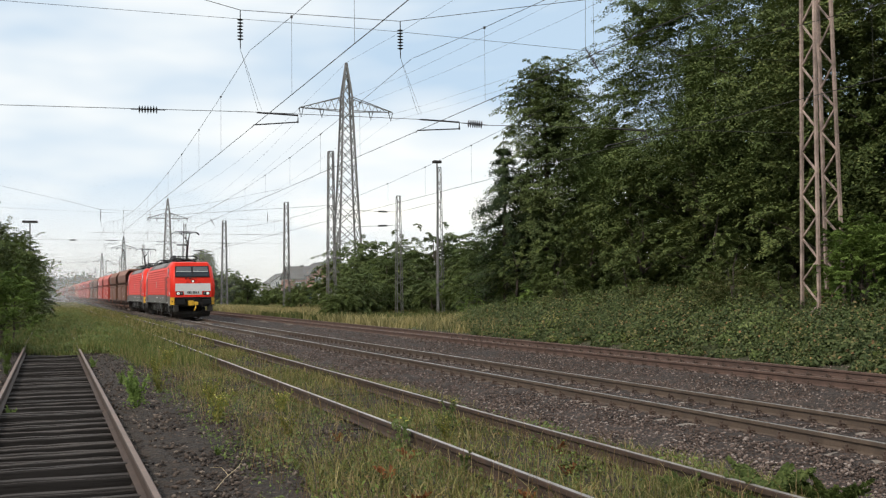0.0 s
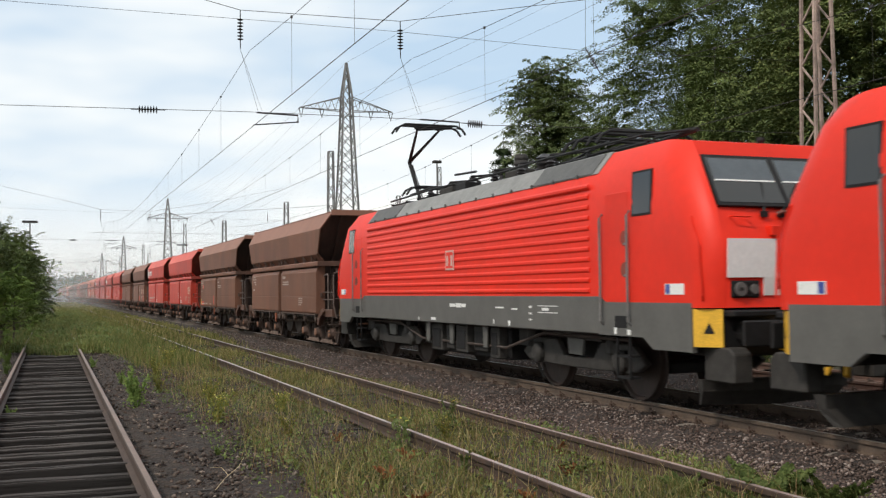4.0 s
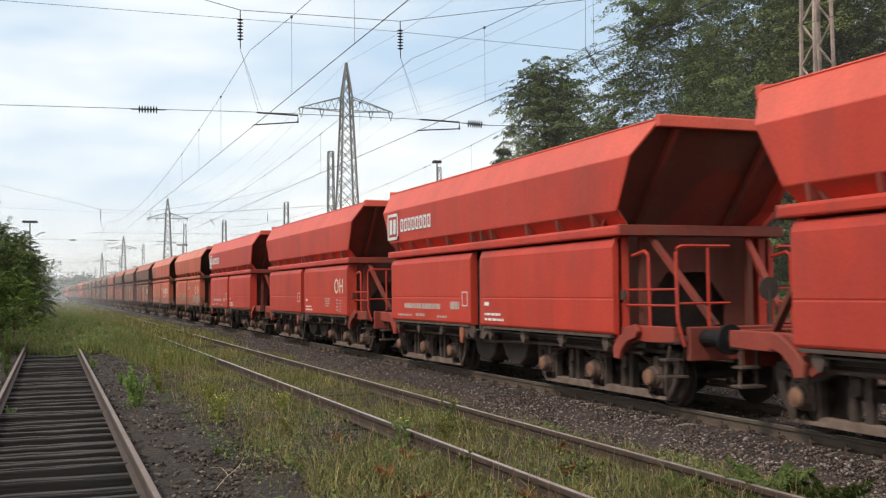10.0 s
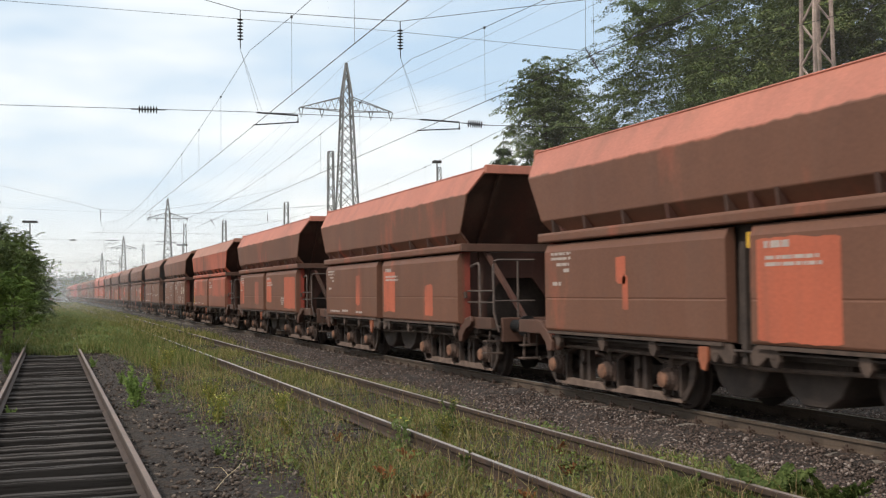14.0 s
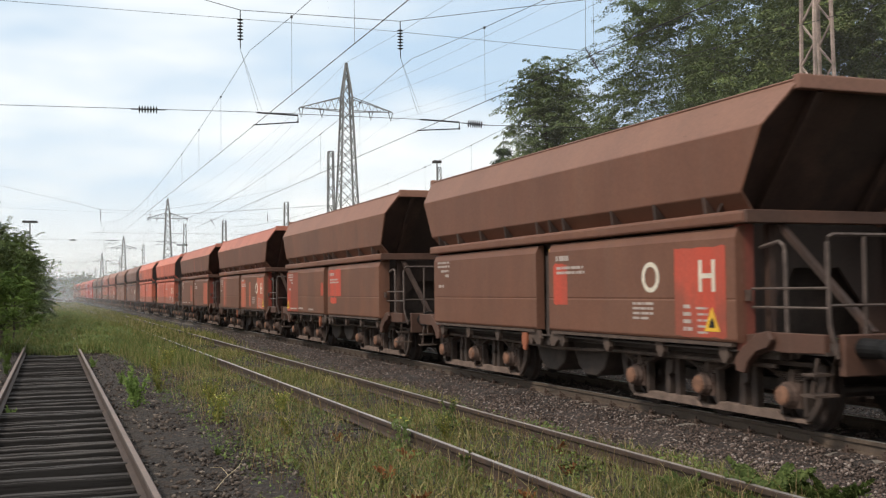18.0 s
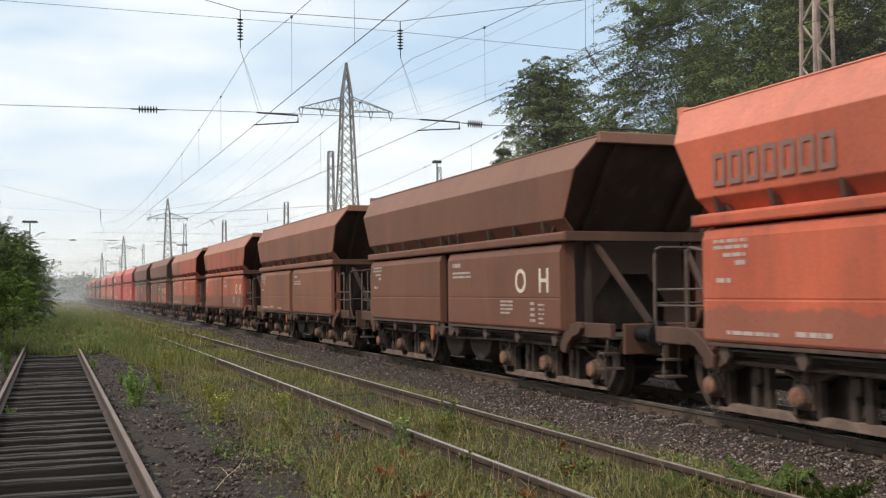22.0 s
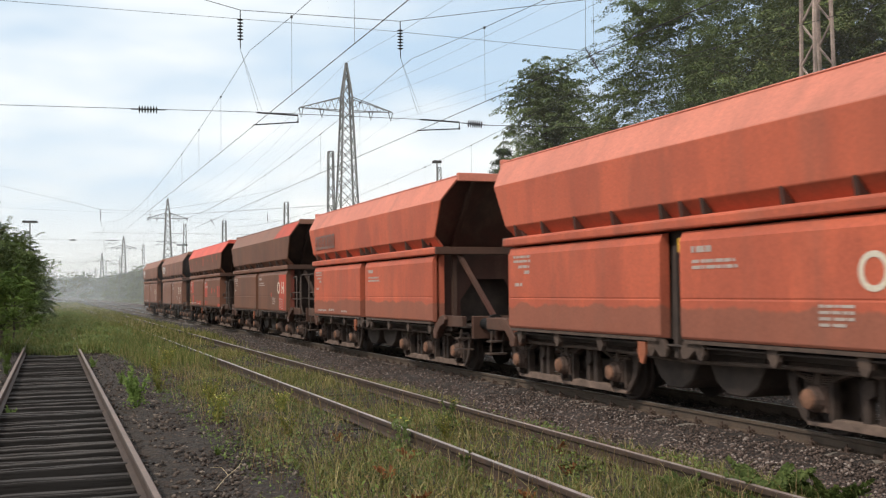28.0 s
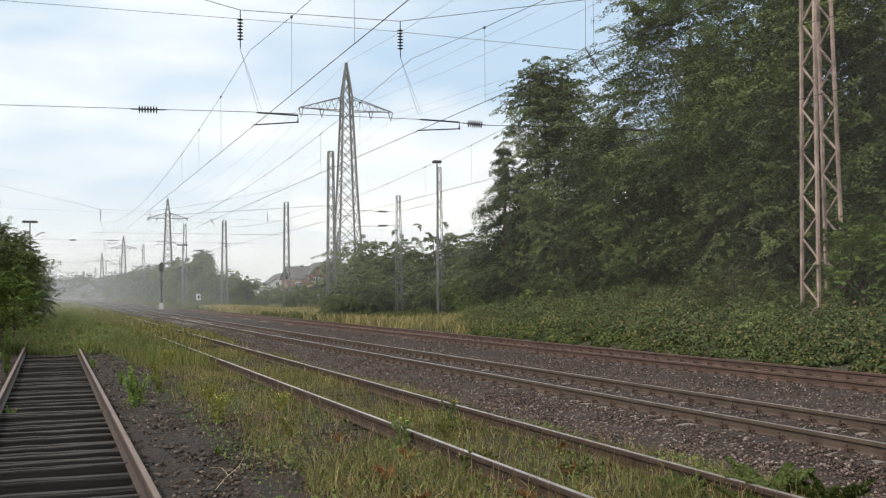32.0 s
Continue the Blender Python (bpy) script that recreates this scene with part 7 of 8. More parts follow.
for k in range(6):
    copied((f2, f1)[k % 2], 24.6 + 1.25 * k, 119.0 + 1.5 * (k % 2), 0.40 + 0.04 * (k % 3), 70.0 * k, "low leafy bush beside the railway")
for k in range(8):
    copied((f2, f1)[k % 2], 22.2 + 0.9 * (k % 3), 100.0 + 4.2 * k, 0.24 + 0.05 * (k % 3), 50.0 * k, "low leafy bush beside the railway")
copied(t4, 26.5, 186.0, 0.72, 20, FARTREE)
copied(t4, 28.0, 192.0, 0.66, 200, FARTREE)
for k in range(16):
    rr = random.Random(500 + k)
    y = 420 + k * 24
    copied(f1, 30 - k * 1.0 + rr.uniform(-4, 10), y, rr.uniform(1.3, 1.9), rr.uniform(0, 360), FARTREE)
for k in range(18):
    rr = random.Random(600 + k)
    copied((f2, f1)[k % 2], -35 + k * 4.2 + rr.uniform(-2, 2), 760 + rr.uniform(-30, 40), rr.uniform(1.9, 2.7), rr.uniform(0, 360), FARTREE)

# hedge on the left of the disused track
HEDGE = "leafy hedge bush beside the disused track"
h1 = put(broadleaf("hedge_bush", HEDGE, "bush", 5.4, 1.95, 41, L_BUSH, 30000, 0.11, 60, 0.0, 9, "hedge bushes", lift=0.45), -2.0, 45.0, 0.95)
h2 = put(broadleaf("hedge_bush", HEDGE, "bush", 5.6, 2.0, 42, L_MAPLE, 30000, 0.11, 60, 0.0, 9, "hedge bushes", lift=0.45), -1.75, 51.0, 0.92)
for x, y, s, r, src in ((-2.7, 39.5, 0.92, 60, h2), (-1.5, 57.0, 0.92, 100, h2), (-1.25, 64.0, 0.95, 160, h1), (-1.1, 72.0, 0.88, 220, h2), (-1.1, 81.0, 0.80, 30, h2), (-1.1, 92.0, 0.76, 300, h1), (-1.0, 106.0, 0.72, 250, h2), (-5.5, 46.0, 1.1, 40, h2), (-5.5, 60.0, 1.1, 90, h1), (-2.9, 32.0, 0.8, 15, h2)):
    copied(src, x, y, s, r)
hb = put(broadleaf("hedge_bush", "bright green bush at the edge of the disused track", "bush", 2.7, 1.0, 43, L_BRIGHT, 12000, 0.08, 30, 0.0, 8, "hedge bushes", lift=0.4), -1.05, 34.6, 1.0)
copied(hb, -0.80, 37.5, 0.8, 70)
copied(hb, -1.35, 32.5, 0.9, 270)
for x, y, s, r in ((20.25, 22.3, 0.85, 30), (20.75, 22.0, 1.0, 130), (21.1, 22.9, 1.1, 220)):
    copied(hb, x, y, s, r, "bright green bush on the embankment beside the mast")


# ---------------------------------------------------------------- low growth, too many to count
def blades(name, label, xs, ys, hts, mat, seed, width=0.007, lean=0.35):
    rng = np.random.default_rng(seed)
    n = len(xs)
    z = ground_z(xs, ys) - 0.01
    a = rng.uniform(0, 2 * np.pi, n)
    d = np.stack([np.cos(a), np.sin(a)], -1)
    w = (width * rng.uniform(0.6, 1.4, n) * (1 + np.maximum(0, ys - 15) / 35))[:, None]
    b = np.stack([xs, ys], -1)
    ln = (hts * lean * rng.uniform(0.1, 1.0, n))[:, None]
    e = rng.uniform(0, 2 * np.pi, n)
    ld = np.stack([np.cos(e), np.sin(e)], -1) * ln
    v = np.empty((n, 5, 3))
    v[:, 0, :2], v[:, 1, :2] = b - d * w, b + d * w
    v[:, 2, :2], v[:, 3, :2] = b + ld * 0.35 + d * w * 0.8, b + ld * 0.35 - d * w * 0.8
    v[:, 4, :2] = b + ld
    v[:, 0, 2] = v[:, 1, 2] = z
    v[:, 2, 2] = v[:, 3, 2] = z + hts * 0.6
    v[:, 4, 2] = z + hts
    k = (np.arange(n) * 5)[:, None]
    f = np.concatenate([k + [0, 1, 2], k + [0, 2, 3], k + [3, 2, 4]])
    ob = raw(name, v.reshape(-1, 3), f, mat)
    return tagged(ob, label, "grass", kind="stuff")


def smooth_noise(x, y, s, o=0.0):
    """cheap patchy pattern from sines, between 0 and 1"""
    return 0.5 + 0.25 * (np.sin(x * s * 1.7 + o) * np.cos(y * s * 0.9 + 1.3 * o) + np.sin((x + y) * s * 0.61 + 2.1 * o) + 0.6 * np.sin((x * 2.3 - y * 0.7) * s + 3.3 * o)) / 1.3


def in_strip(rng, n, x0, x1, y0, y1, near=2.2):
    """points along a strip, thinning out with distance"""
    u = rng.uniform(0, 1, n)
    y = y0 * (y1 / y0) ** (u ** (1 / 1.0)) if near else y0 + (y1 - y0) * u
    return rng.uniform(x0, x1, n), y


def low_growth():
    rng = np.random.default_rng(77)
    # verge between the disused track and the siding
    x, y = in_strip(rng, 84000, 1.5, 4.6, 6.5, 75.0)
    edge = 1.75 + 0.9 * smooth_noise(x * 0 + 1, y, 0.55) + 0.35 * smooth_noise(x, y, 2.0)
    keep = (x + A2 * y > edge - np.clip((y - 26) / 20, 0, 1.2)) & (smooth_noise(x, y, 1.3, 2.0) + rng.uniform(-0.25, 0.25, len(x)) > 0.40)
    x, y = x[keep] + A2 * y[keep], y[keep]
    hh = rng.uniform(0.03, 0.15, len(x)) * (0.45 + rng.uniform(0, 1, len(x)) ** 3) * (0.55 + 0.8 * smooth_noise(x, y, 0.8, 1.0)) * np.clip(0.6 + (x - 1.6) * 0.5, 0.6, 1.2)
    blades("verge_grass", "uneven yellow-green grass and weeds beside the track", x, y, hh, L_MEADOW, 1, 0.0040, 1.3)
    # between and beside the siding's rails
    x, y = in_strip(rng, 30000, 4.2, 5.75, 6.5, 110.0)
    keep = smooth_noise(x, y, 1.1, 4.0) + rng.uniform(-0.3, 0.3, len(x)) > 0.40
    x, y = x[keep] + A2 * y[keep], y[keep]
    blades("siding_grass", "weeds and grass growing between the siding's rails", x, y, rng.uniform(0.05, 0.22, len(x)) * (0.5 + 0.8 * smooth_noise(x, y, 0.9, 3.0)), L_MEADOW, 2, 0.0040, 1.2)
    x, y = in_strip(rng, 16000, 5.75, 6.9, 6.5, 90.0)
    keep = smooth_noise(x, y, 0.9, 6.0) + rng.uniform(-0.25, 0.25, len(x)) > 0.50 + 0.22 * (x - 5.75)
    x, y = x[keep] + A2 * y[keep], y[keep]
    blades("shoulder_grass", "sparse grass at the edge of the ballast", x, y, rng.uniform(0.05, 0.18, len(x)), L_MEADOW, 3, 0.0040, 1.2)
    # dry stalks
    x, y = in_strip(rng, 5200, 1.9, 5.8, 6.5, 70.0)
    x = x + A2 * y
    blades("dry_stalks", "straw-coloured dry stalks in the verge", x, y, rng.uniform(0.12, 0.42, len(x)), L_STALK, 4, 0.0024, 0.6)
    x, y = in_strip(rng, 7000, 2.0, 4.0, 26.0, 80.0)
    blades("far_dry_grass", "tall grass beside the siding", x + A2 * y, y, rng.uniform(0.15, 0.5, len(x)), L_GRASS, 6, 0.005, 0.4)
    # the siding is overgrown farther down the line
    n = 34000
    x, y = rng.uniform(1.2, 7.0, n), 36.0 * (230.0 / 36.0) ** rng.uniform(0, 1, n)
    keep = smooth_noise(x, y, 0.5, 8.0) + rng.uniform(-0.3, 0.3, n) > 0.30 + 0.35 * np.clip((44 - y) / 8, 0, 1)
    x, y = x[keep], y[keep]
    blades("overgrown_siding_grass", "grass and weeds grown over the far siding", x, y, rng.uniform(0.10, 0.42, len(x)), L_MEADOW, 14, 0.007, 0.8)
    # low broad-leaved weeds among the grass
    for nm, mat, n, sd in (("weed_leaves", L_BUSH, 30000, 11), ("dark_weed_leaves", L_BRAMBLE, 18000, 12), ("pale_weed_leaves", L_BRIGHT, 8000, 13)):
        x, y = in_strip(rng, n, 1.5, 6.6, 6.5, 60.0)
        keep = (smooth_noise(x, y, 1.9, float(sd)) + rng.uniform(-0.15, 0.15, n) > 0.52) & (x > 1.45 + 0.6 * smooth_noise(x * 0 + 1, y, 0.55))
        x, y = x[keep] + A2 * y[keep], y[keep]
        c = np.stack([x, y, ground_z(x, y) + rng.uniform(0.01, 0.20, len(x)) * smooth_noise(x, y, 2.4, 1.0 + sd)], -1)
        v, f = leaf_mesh(c, np.tile([0, -0.2, 0.9], (len(c), 1)), rng.uniform(0.025, 0.065, len(c)), rng, 0.45, loose=0.6)
        tagged(raw(nm, v, f, mat), "low broad-leaved weeds among the verge grass", "weeds", kind="stuff")
    # grass verge beyond the second line
    n = 70000
    x, y = rng.uniform(17.0, 27.5, n), rng.uniform(38, 125, n)
    keep = smooth_noise(x, y, 0.35, 5.0) + rng.uniform(-0.3, 0.3, n) > 0.3
    x, y = x[keep], y[keep]
    dry = smooth_noise(x, y, 0.16, 1.0) + rng.uniform(-0.16, 0.16, len(x)) + 0.16 * (x < 20.5) > 0.64
    blades("far_verge_grass", "tall grass verge beyond the lines", x[~dry], y[~dry], rng.uniform(0.12, 0.5, (~dry).sum()), L_VERGE, 7, 0.010, 0.7)
    blades("far_verge_straw", "dry pale grass patches beyond the lines", x[dry], y[dry], rng.uniform(0.25, 0.65, dry.sum()), L_STRAW, 8, 0.010, 0.6)
    x, y = rng.uniform(16.8, 24, 30000), rng.uniform(110, 330, 30000)
    blades("distant_grass", "distant grass beside the railway", x, y, rng.uniform(0.12, 0.45, len(x)), L_VERGE, 9, 0.012)
    # herbs over the lost end of the disused track
    n = 40000
    x, y = rng.uniform(-2.5, 3.2, n), 29.0 + 70 * rng.uniform(0, 1, n) ** 1.9
    keep = y > 30.0 + 5.0 * smooth_noise(x, x * 0.3, 1.1, 1.0) + rng.uniform(-1.5, 1.5, n)
    x, y = x[keep], y[keep]
    n = len(x)
    top = 0.10 + 0.55 * smooth_noise(x, y, 0.8, 2.0) * np.clip((y - 28) / 8, 0.15, 1)
    c = np.stack([x, y, ground_z(x, y) + top * rng.uniform(0.2, 1.0, n)], -1)
    v, f = leaf_mesh(c, np.tile([0, -0.3, 1.0], (n, 1)), rng.uniform(0.04, 0.12, n), rng, 0.5)
    tagged(raw("herb_carpet", v, f, L_BUSH), "fresh green herbs over the end of the disused track", "weeds", kind="stuff")
    x, y = rng.uniform(-1.5, 3.0, 16000), 29.5 + 55 * rng.uniform(0, 1, 16000) ** 1.5
    y = y + 5.0 * smooth_noise(x, x * 0.3, 1.1, 1.0)
    blades("carpet_grass", "grass mixed with herbs over the disused track", x, y, rng.uniform(0.15, 0.55, len(x)), L_GRASS, 17, 0.006, 0.7)
    n = 9000
    x, y = -0.98 - np.abs(rng.normal(0, 0.30, n)), rng.uniform(14, 42, n)
    c = np.stack([x, y, ground_z(x, y) + rng.uniform(0.02, 0.40, n) * smooth_noise(x, y, 1.3)], -1)
    v, f = leaf_mesh(c, np.tile([0, 0, 1.0], (n, 1)), rng.uniform(0.04, 0.10, n), rng, 0.6)
    tagged(raw("edge_herbs", v, f, L_BUSH), "low weeds along the edge of the disused track", "weeds", kind="stuff")
    # bramble cover of the bank: overlapping mounds of small leaves
    for nm, mat, m, per, sd, lab in (("bramble_thicket", L_BRAMBLE, 560, 420, 21, "dense bramble thicket covering the embankment slope"),
                                     ("creeper_thicket", L_BUSH, 80, 360, 22, "lighter green creepers among the brambles"),
                                     ("yellowed_creeper", L_GRASS, 60, 260, 23, "yellowish leafy creepers among the brambles")):
        r2 = np.random.default_rng(sd)
        cx = 16.95 + 7.0 * r2.uniform(0, 1, m) ** 1.1
        cy = 14 + (27 + 2.2 * (cx - 16.95)) * r2.uniform(0, 1, m)
        cr = r2.uniform(0.45, 1.15, m) * np.clip((cx - 16.6) / 1.6, 0.36, 1.2)
        g = r2.normal(0, 1, (m, per, 3))
        g /= np.linalg.norm(g, axis=2, keepdims=True)
        g[..., 2] = np.abs(g[..., 2])
        q = np.stack([cx, cy, ground_z(cx, cy)], -1)[:, None] + g * (cr[:, None] * r2.uniform(0.75, 1.05, (m, per)))[..., None] * np.array([1, 1, 0.68])
        q[..., 2] += 0.04 * np.sin(q[..., 0] * 9 + q[..., 1] * 7) + r2.normal(0, 0.03, (m, per))
        c = q.reshape(-1, 3)
        gz = ground_z(c[:, 0], c[:, 1])
        c[:, 2] = np.maximum(c[:, 2], gz + 0.03)
        o = g.reshape(-1, 3) + np.array([0, -0.1, 0.35])
        keep = c[:, 0] > 16.5 + 0.2 * np.sin(c[:, 1] * 1.7)
        v, f = leaf_mesh(c[keep], o[keep], r2.uniform(0.05, 0.115, keep.sum()), r2, 0.65, loose=0.5)
        tagged(raw(nm, v, f, mat), lab, "brambles", kind="stuff")


low_growth()


def herb(name, label, h, n, seed, mat, size, stalks=5, flowers=0, spread=0.5):
    rng, nr = random.Random(seed), np.random.default_rng(seed)
    t = thing(name, label, "weed", "single weeds")
    b = MB()
    cs, fl = [], []
    for k in range(stalks):
        a = rng.uniform(0, 6.28)
        tip = Vector((math.cos(a) * h * spread * rng.uniform(0.2, 1), math.sin(a) * h * spread * rng.uniform(0.2, 1), h * rng.uniform(0.7, 1.0)))
        mid = Vector((tip.x * 0.35, tip.y * 0.35, tip.z * 0.55))
        b.tube([(0, 0, 0), mid, tip], [0.007, 0.005, 0.002], 4)
        m = n // stalks
        q = nr.uniform(0.15, 1.0, (m, 1))
        p = np.where(q < 0.5, np.array(mid) * (q / 0.5), np.array(mid) + (np.array(tip) - np.array(mid)) * ((q - 0.5) / 0.5))
        cs.append(p + nr.normal(0, 0.10 * h, (m, 3)) * (1.15 - q))
        fl.append(np.array(tip) + nr.normal(0, 0.03, (flowers, 3)))
    tagged(part("stem", b, mat, t), kind="stuff")
    c = np.concatenate(cs)
    c[:, 2] = np.maximum(c[:, 2], 0.02)
    v, f = leaf_mesh(c, np.tile([-0.3, -0.7, 0.6], (len(c), 1)), nr.uniform(0.6, 1.3, len(c)) * size, nr, 0.45)
    raw("leaves", v, f, mat, t)
    if flowers:
        c = np.concatenate(fl)
        v, f = leaf_mesh(c, np.tile([0, -0.4, 0.8], (len(c), 1)), nr.uniform(0.018, 0.032, len(c)), nr, 0.9)
        raw("flowers", v, f, L_FLOWER, t)
    return t


weed = put(herb("weed_bush", "bright green weed growing beside the rusty rail", 0.66, 1000, 61, L_BRIGHT, 0.05, 8, 0, 0.45), 1.36, 16.6)
for x, y, s, r in ((-0.42, 17.2, 0.40, 40), (-0.70, 24.5, 0.5, 120), (-0.78, 28.0, 0.6, 220), (1.15, 26.0, 0.45, 10), (1.45, 21.0, 0.5, 300), (1.8, 11.6, 0.22, 80)):
    copied(weed, x, y, s, r)
ev = put(herb("evening_primrose", "tall weed with pale yellow flowers", 0.55, 150, 62, L_BUSH, 0.06, 3, 5, 0.25), 3.95, 11.7)
copied(ev, 5.15, 13.2, 1.0, 80)
copied(ev, 4.0, 9.9, 0.6, 200)
big = put(herb("leafy_weed", "broad leafy weed beside the ballast", 0.34, 2400, 63, L_WEED, 0.05, 12, 0, 1.5), 5.95, 7.6, 1.1)
copied(big, 6.35, 7.35, 1.0, 140)
copied(big, 5.5, 8.2, 0.7, 320)
copied(big, 5.55, 7.2, 0.8, 50)
copied(big, 5.05, 9.6, 0.45, 220)
copied(big, 4.55, 10.6, 0.5, 90)
gold = put(herb("goldenrod_weed", "yellow-green weed in the verge", 0.50, 380, 64, L_GOLD, 0.05, 9, 2, 0.5), 2.25, 14.6)
for x, y, s, r in ((2.6, 17.5, 0.9, 40), (2.0, 19.5, 0.9, 90), (2.9, 13.0, 0.7, 140), (3.4, 15.8, 0.8, 10), (4.6, 11.9, 0.8, 77), (2.3, 23.0, 1.0, 60), (2.9, 26.5, 1.1, 20)):
    copied(gold, x, y, s, r)
red = put(herb("dock_weed", "reddish brown withered weed", 0.22, 90, 65, L_ROSETTE, 0.06, 6, 0, 0.8), 3.1, 9.6)
for x, y, s, r in ((3.7, 10.8, 1.0, 40), (4.9, 9.4, 0.9, 90), (2.9, 8.3, 0.9, 140), (4.0, 8.4, 0.8, 10), (3.4, 12.5, 0.8, 77), (5.4, 10.6, 0.9, 200)):
    copied(red, x, y, s, r)
stalk = thing("dry_stalk", "dark dry bent stalk in the verge", "weed", "single weeds", pose(2.25, 9.0, -0.02))
part("stem", MB().tube([(0, 0, 0), (-0.01, 0.02, 0.2), (-0.05, 0.05, 0.38), (-0.11, 0.07, 0.50)], [0.006, 0.005, 0.004, 0.002], 5), M_BARK, stalk)
for x, y, s, r in ((2.55, 9.4, 0.8, 30), (1.95, 13.4, 0.9, 200), (2.05, 14.2, 1.1, 10), (2.9, 10.6, 0.7, 150), (3.6, 9.2, 0.6, 300), (4.2, 12.6, 0.8, 70), (2.4, 17.0, 1.0, 240), (1.75, 12.2, 0.8, 40)):
    copied(stalk, x, y, s, r)
M_STRAWSTEM = plain("bleached_straw", (0.42, 0.33, 0.20), 0.8, var=0.2)
straw = thing("fallen_straw", "pale fallen straw stem lying over the cinders", "weed", "single weeds", pose(1.55, 9.6, 0.05))
part("stem", MB().tube([(-0.12, -0.25, 0.0), (0.0, 0.0, 0.05), (0.18, 0.30, 0.10), (0.30, 0.62, 0.16)], [0.0035, 0.0035, 0.003, 0.0015], 5), M_STRAWSTEM, straw)
part("side_stem", MB().tube([(0.05, 0.08, 0.06), (0.0, 0.20, 0.12), (-0.08, 0.34, 0.10)], [0.0025, 0.002, 0.001], 5), M_STRAWSTEM, straw)


# ---------------------------------------------------------------- loose stones
def stone_mat(name, stops):
    m, n, l, b = tree(name)
    g = n.new("ShaderNodeNewGeometry")
    r = ramp(n, stops)
    l.new(g.outputs["Random Per Island"], r.inputs["Fac"])
    l.new(r.outputs["Color"], b.inputs["Base Color"])
    b.inputs["Roughness"].default_value = 0.9
    return m


M_LOOSE = stone_mat("loose_ballast", [(0.0, (0.030, 0.019, 0.014)), (0.45, (0.082, 0.054, 0.042)), (0.85, (0.160, 0.112, 0.090)), (1.0, (0.33, 0.27, 0.235))])
M_CINDER = stone_mat("cinder", [(0.0, (0.016, 0.011, 0.008)), (0.5, (0.050, 0.034, 0.025)), (0.85, (0.105, 0.075, 0.056)), (1.0, (0.24, 0.19, 0.15))])



def stones(name, label, x, y, size, seed, lift=0.3, mat=None):
    rng = np.random.default_rng(seed)
    n = len(x)
    base = np.array([(1, 0, 0), (-1, 0, 0), (0, 1, 0), (0, -1, 0), (0, 0, 1), (0, 0, -1)], dtype=float)
    tri = np.array([(0, 2, 4), (2, 1, 4), (1, 3, 4), (3, 0, 4), (2, 0, 5), (1, 2, 5), (3, 1, 5), (0, 3, 5)])
    q = rng.normal(0, 1, (n, 3, 3))
    u = q[:, 0] / np.linalg.norm(q[:, 0], axis=1, keepdims=True)
    w = np.cross(u, q[:, 1])
    w /= np.linalg.norm(w, axis=1, keepdims=True)
    R = np.stack([u, w, np.cross(u, w)], 1)
    loc = base[None] * rng.uniform(0.55, 1.15, (n, 6, 1)) + rng.normal(0, 0.12, (n, 6, 3))
    v = np.einsum("nij,njk->nik", loc, R) * size[:, None, None]
    v[..., 2] *= 0.75
    v += np.stack([x, y, ground_z(x, y) + size * lift], -1)[:, None, :]
    f = (np.arange(n) * 6)[:, None, None] + tri[None]
    return tagged(raw(name, v.reshape(-1, 3), f.reshape(-1, 3), mat or M_LOOSE), label, "ballast", kind="stuff")


def ballast():
    rng = np.random.default_rng(91)
    x, y = in_strip(rng, 72000, 6.4, 13.2, 7.0, 60.0)
    rail = (np.abs(np.abs(x - X3) - 0.7525) < 0.09) | ((np.abs(((y - 0.1985 + 0.3) % 0.6) - 0.3) < 0.13) & (np.abs(x - X3) < 1.25))
    x, y = x[~rail], y[~rail]
    stones("ballast_stones", "grey-brown crushed stone ballast along the main line", x, y, rng.uniform(0.013, 0.032, len(x)), 1)
    x, y = in_strip(rng, 46000, -1.6, 3.9, 5.5, 42.0)
    rail = (np.abs(np.abs(x - XL - AL * y) - 0.7525) < 0.09) | ((np.abs(x - XL - AL * y) < 1.3) & (np.abs(((y + 1.76 + 0.31) % 0.62) - 0.31) < 0.12) & (rng.uniform(0, 1, len(x)) < 0.93))
    x, y = x[~rail], y[~rail]
    stones("cinder_stones", "dark cinders and stones along the disused track", x, y, 0.009 + 0.032 * rng.uniform(0, 1, len(x)) ** 2.5, 2, 0.2, M_CINDER)
    x, y = in_strip(rng, 14000, 13.2, 17.2, 14.0, 60.0)
    x, y = x[np.abs(np.abs(x - X4) - 0.7525) > 0.09], y[np.abs(np.abs(x - X4) - 0.7525) > 0.09]
    stones("far_ballast_stones", "grey-brown ballast along the second line", x, y, rng.uniform(0.016, 0.036, len(x)), 3)


ballast()


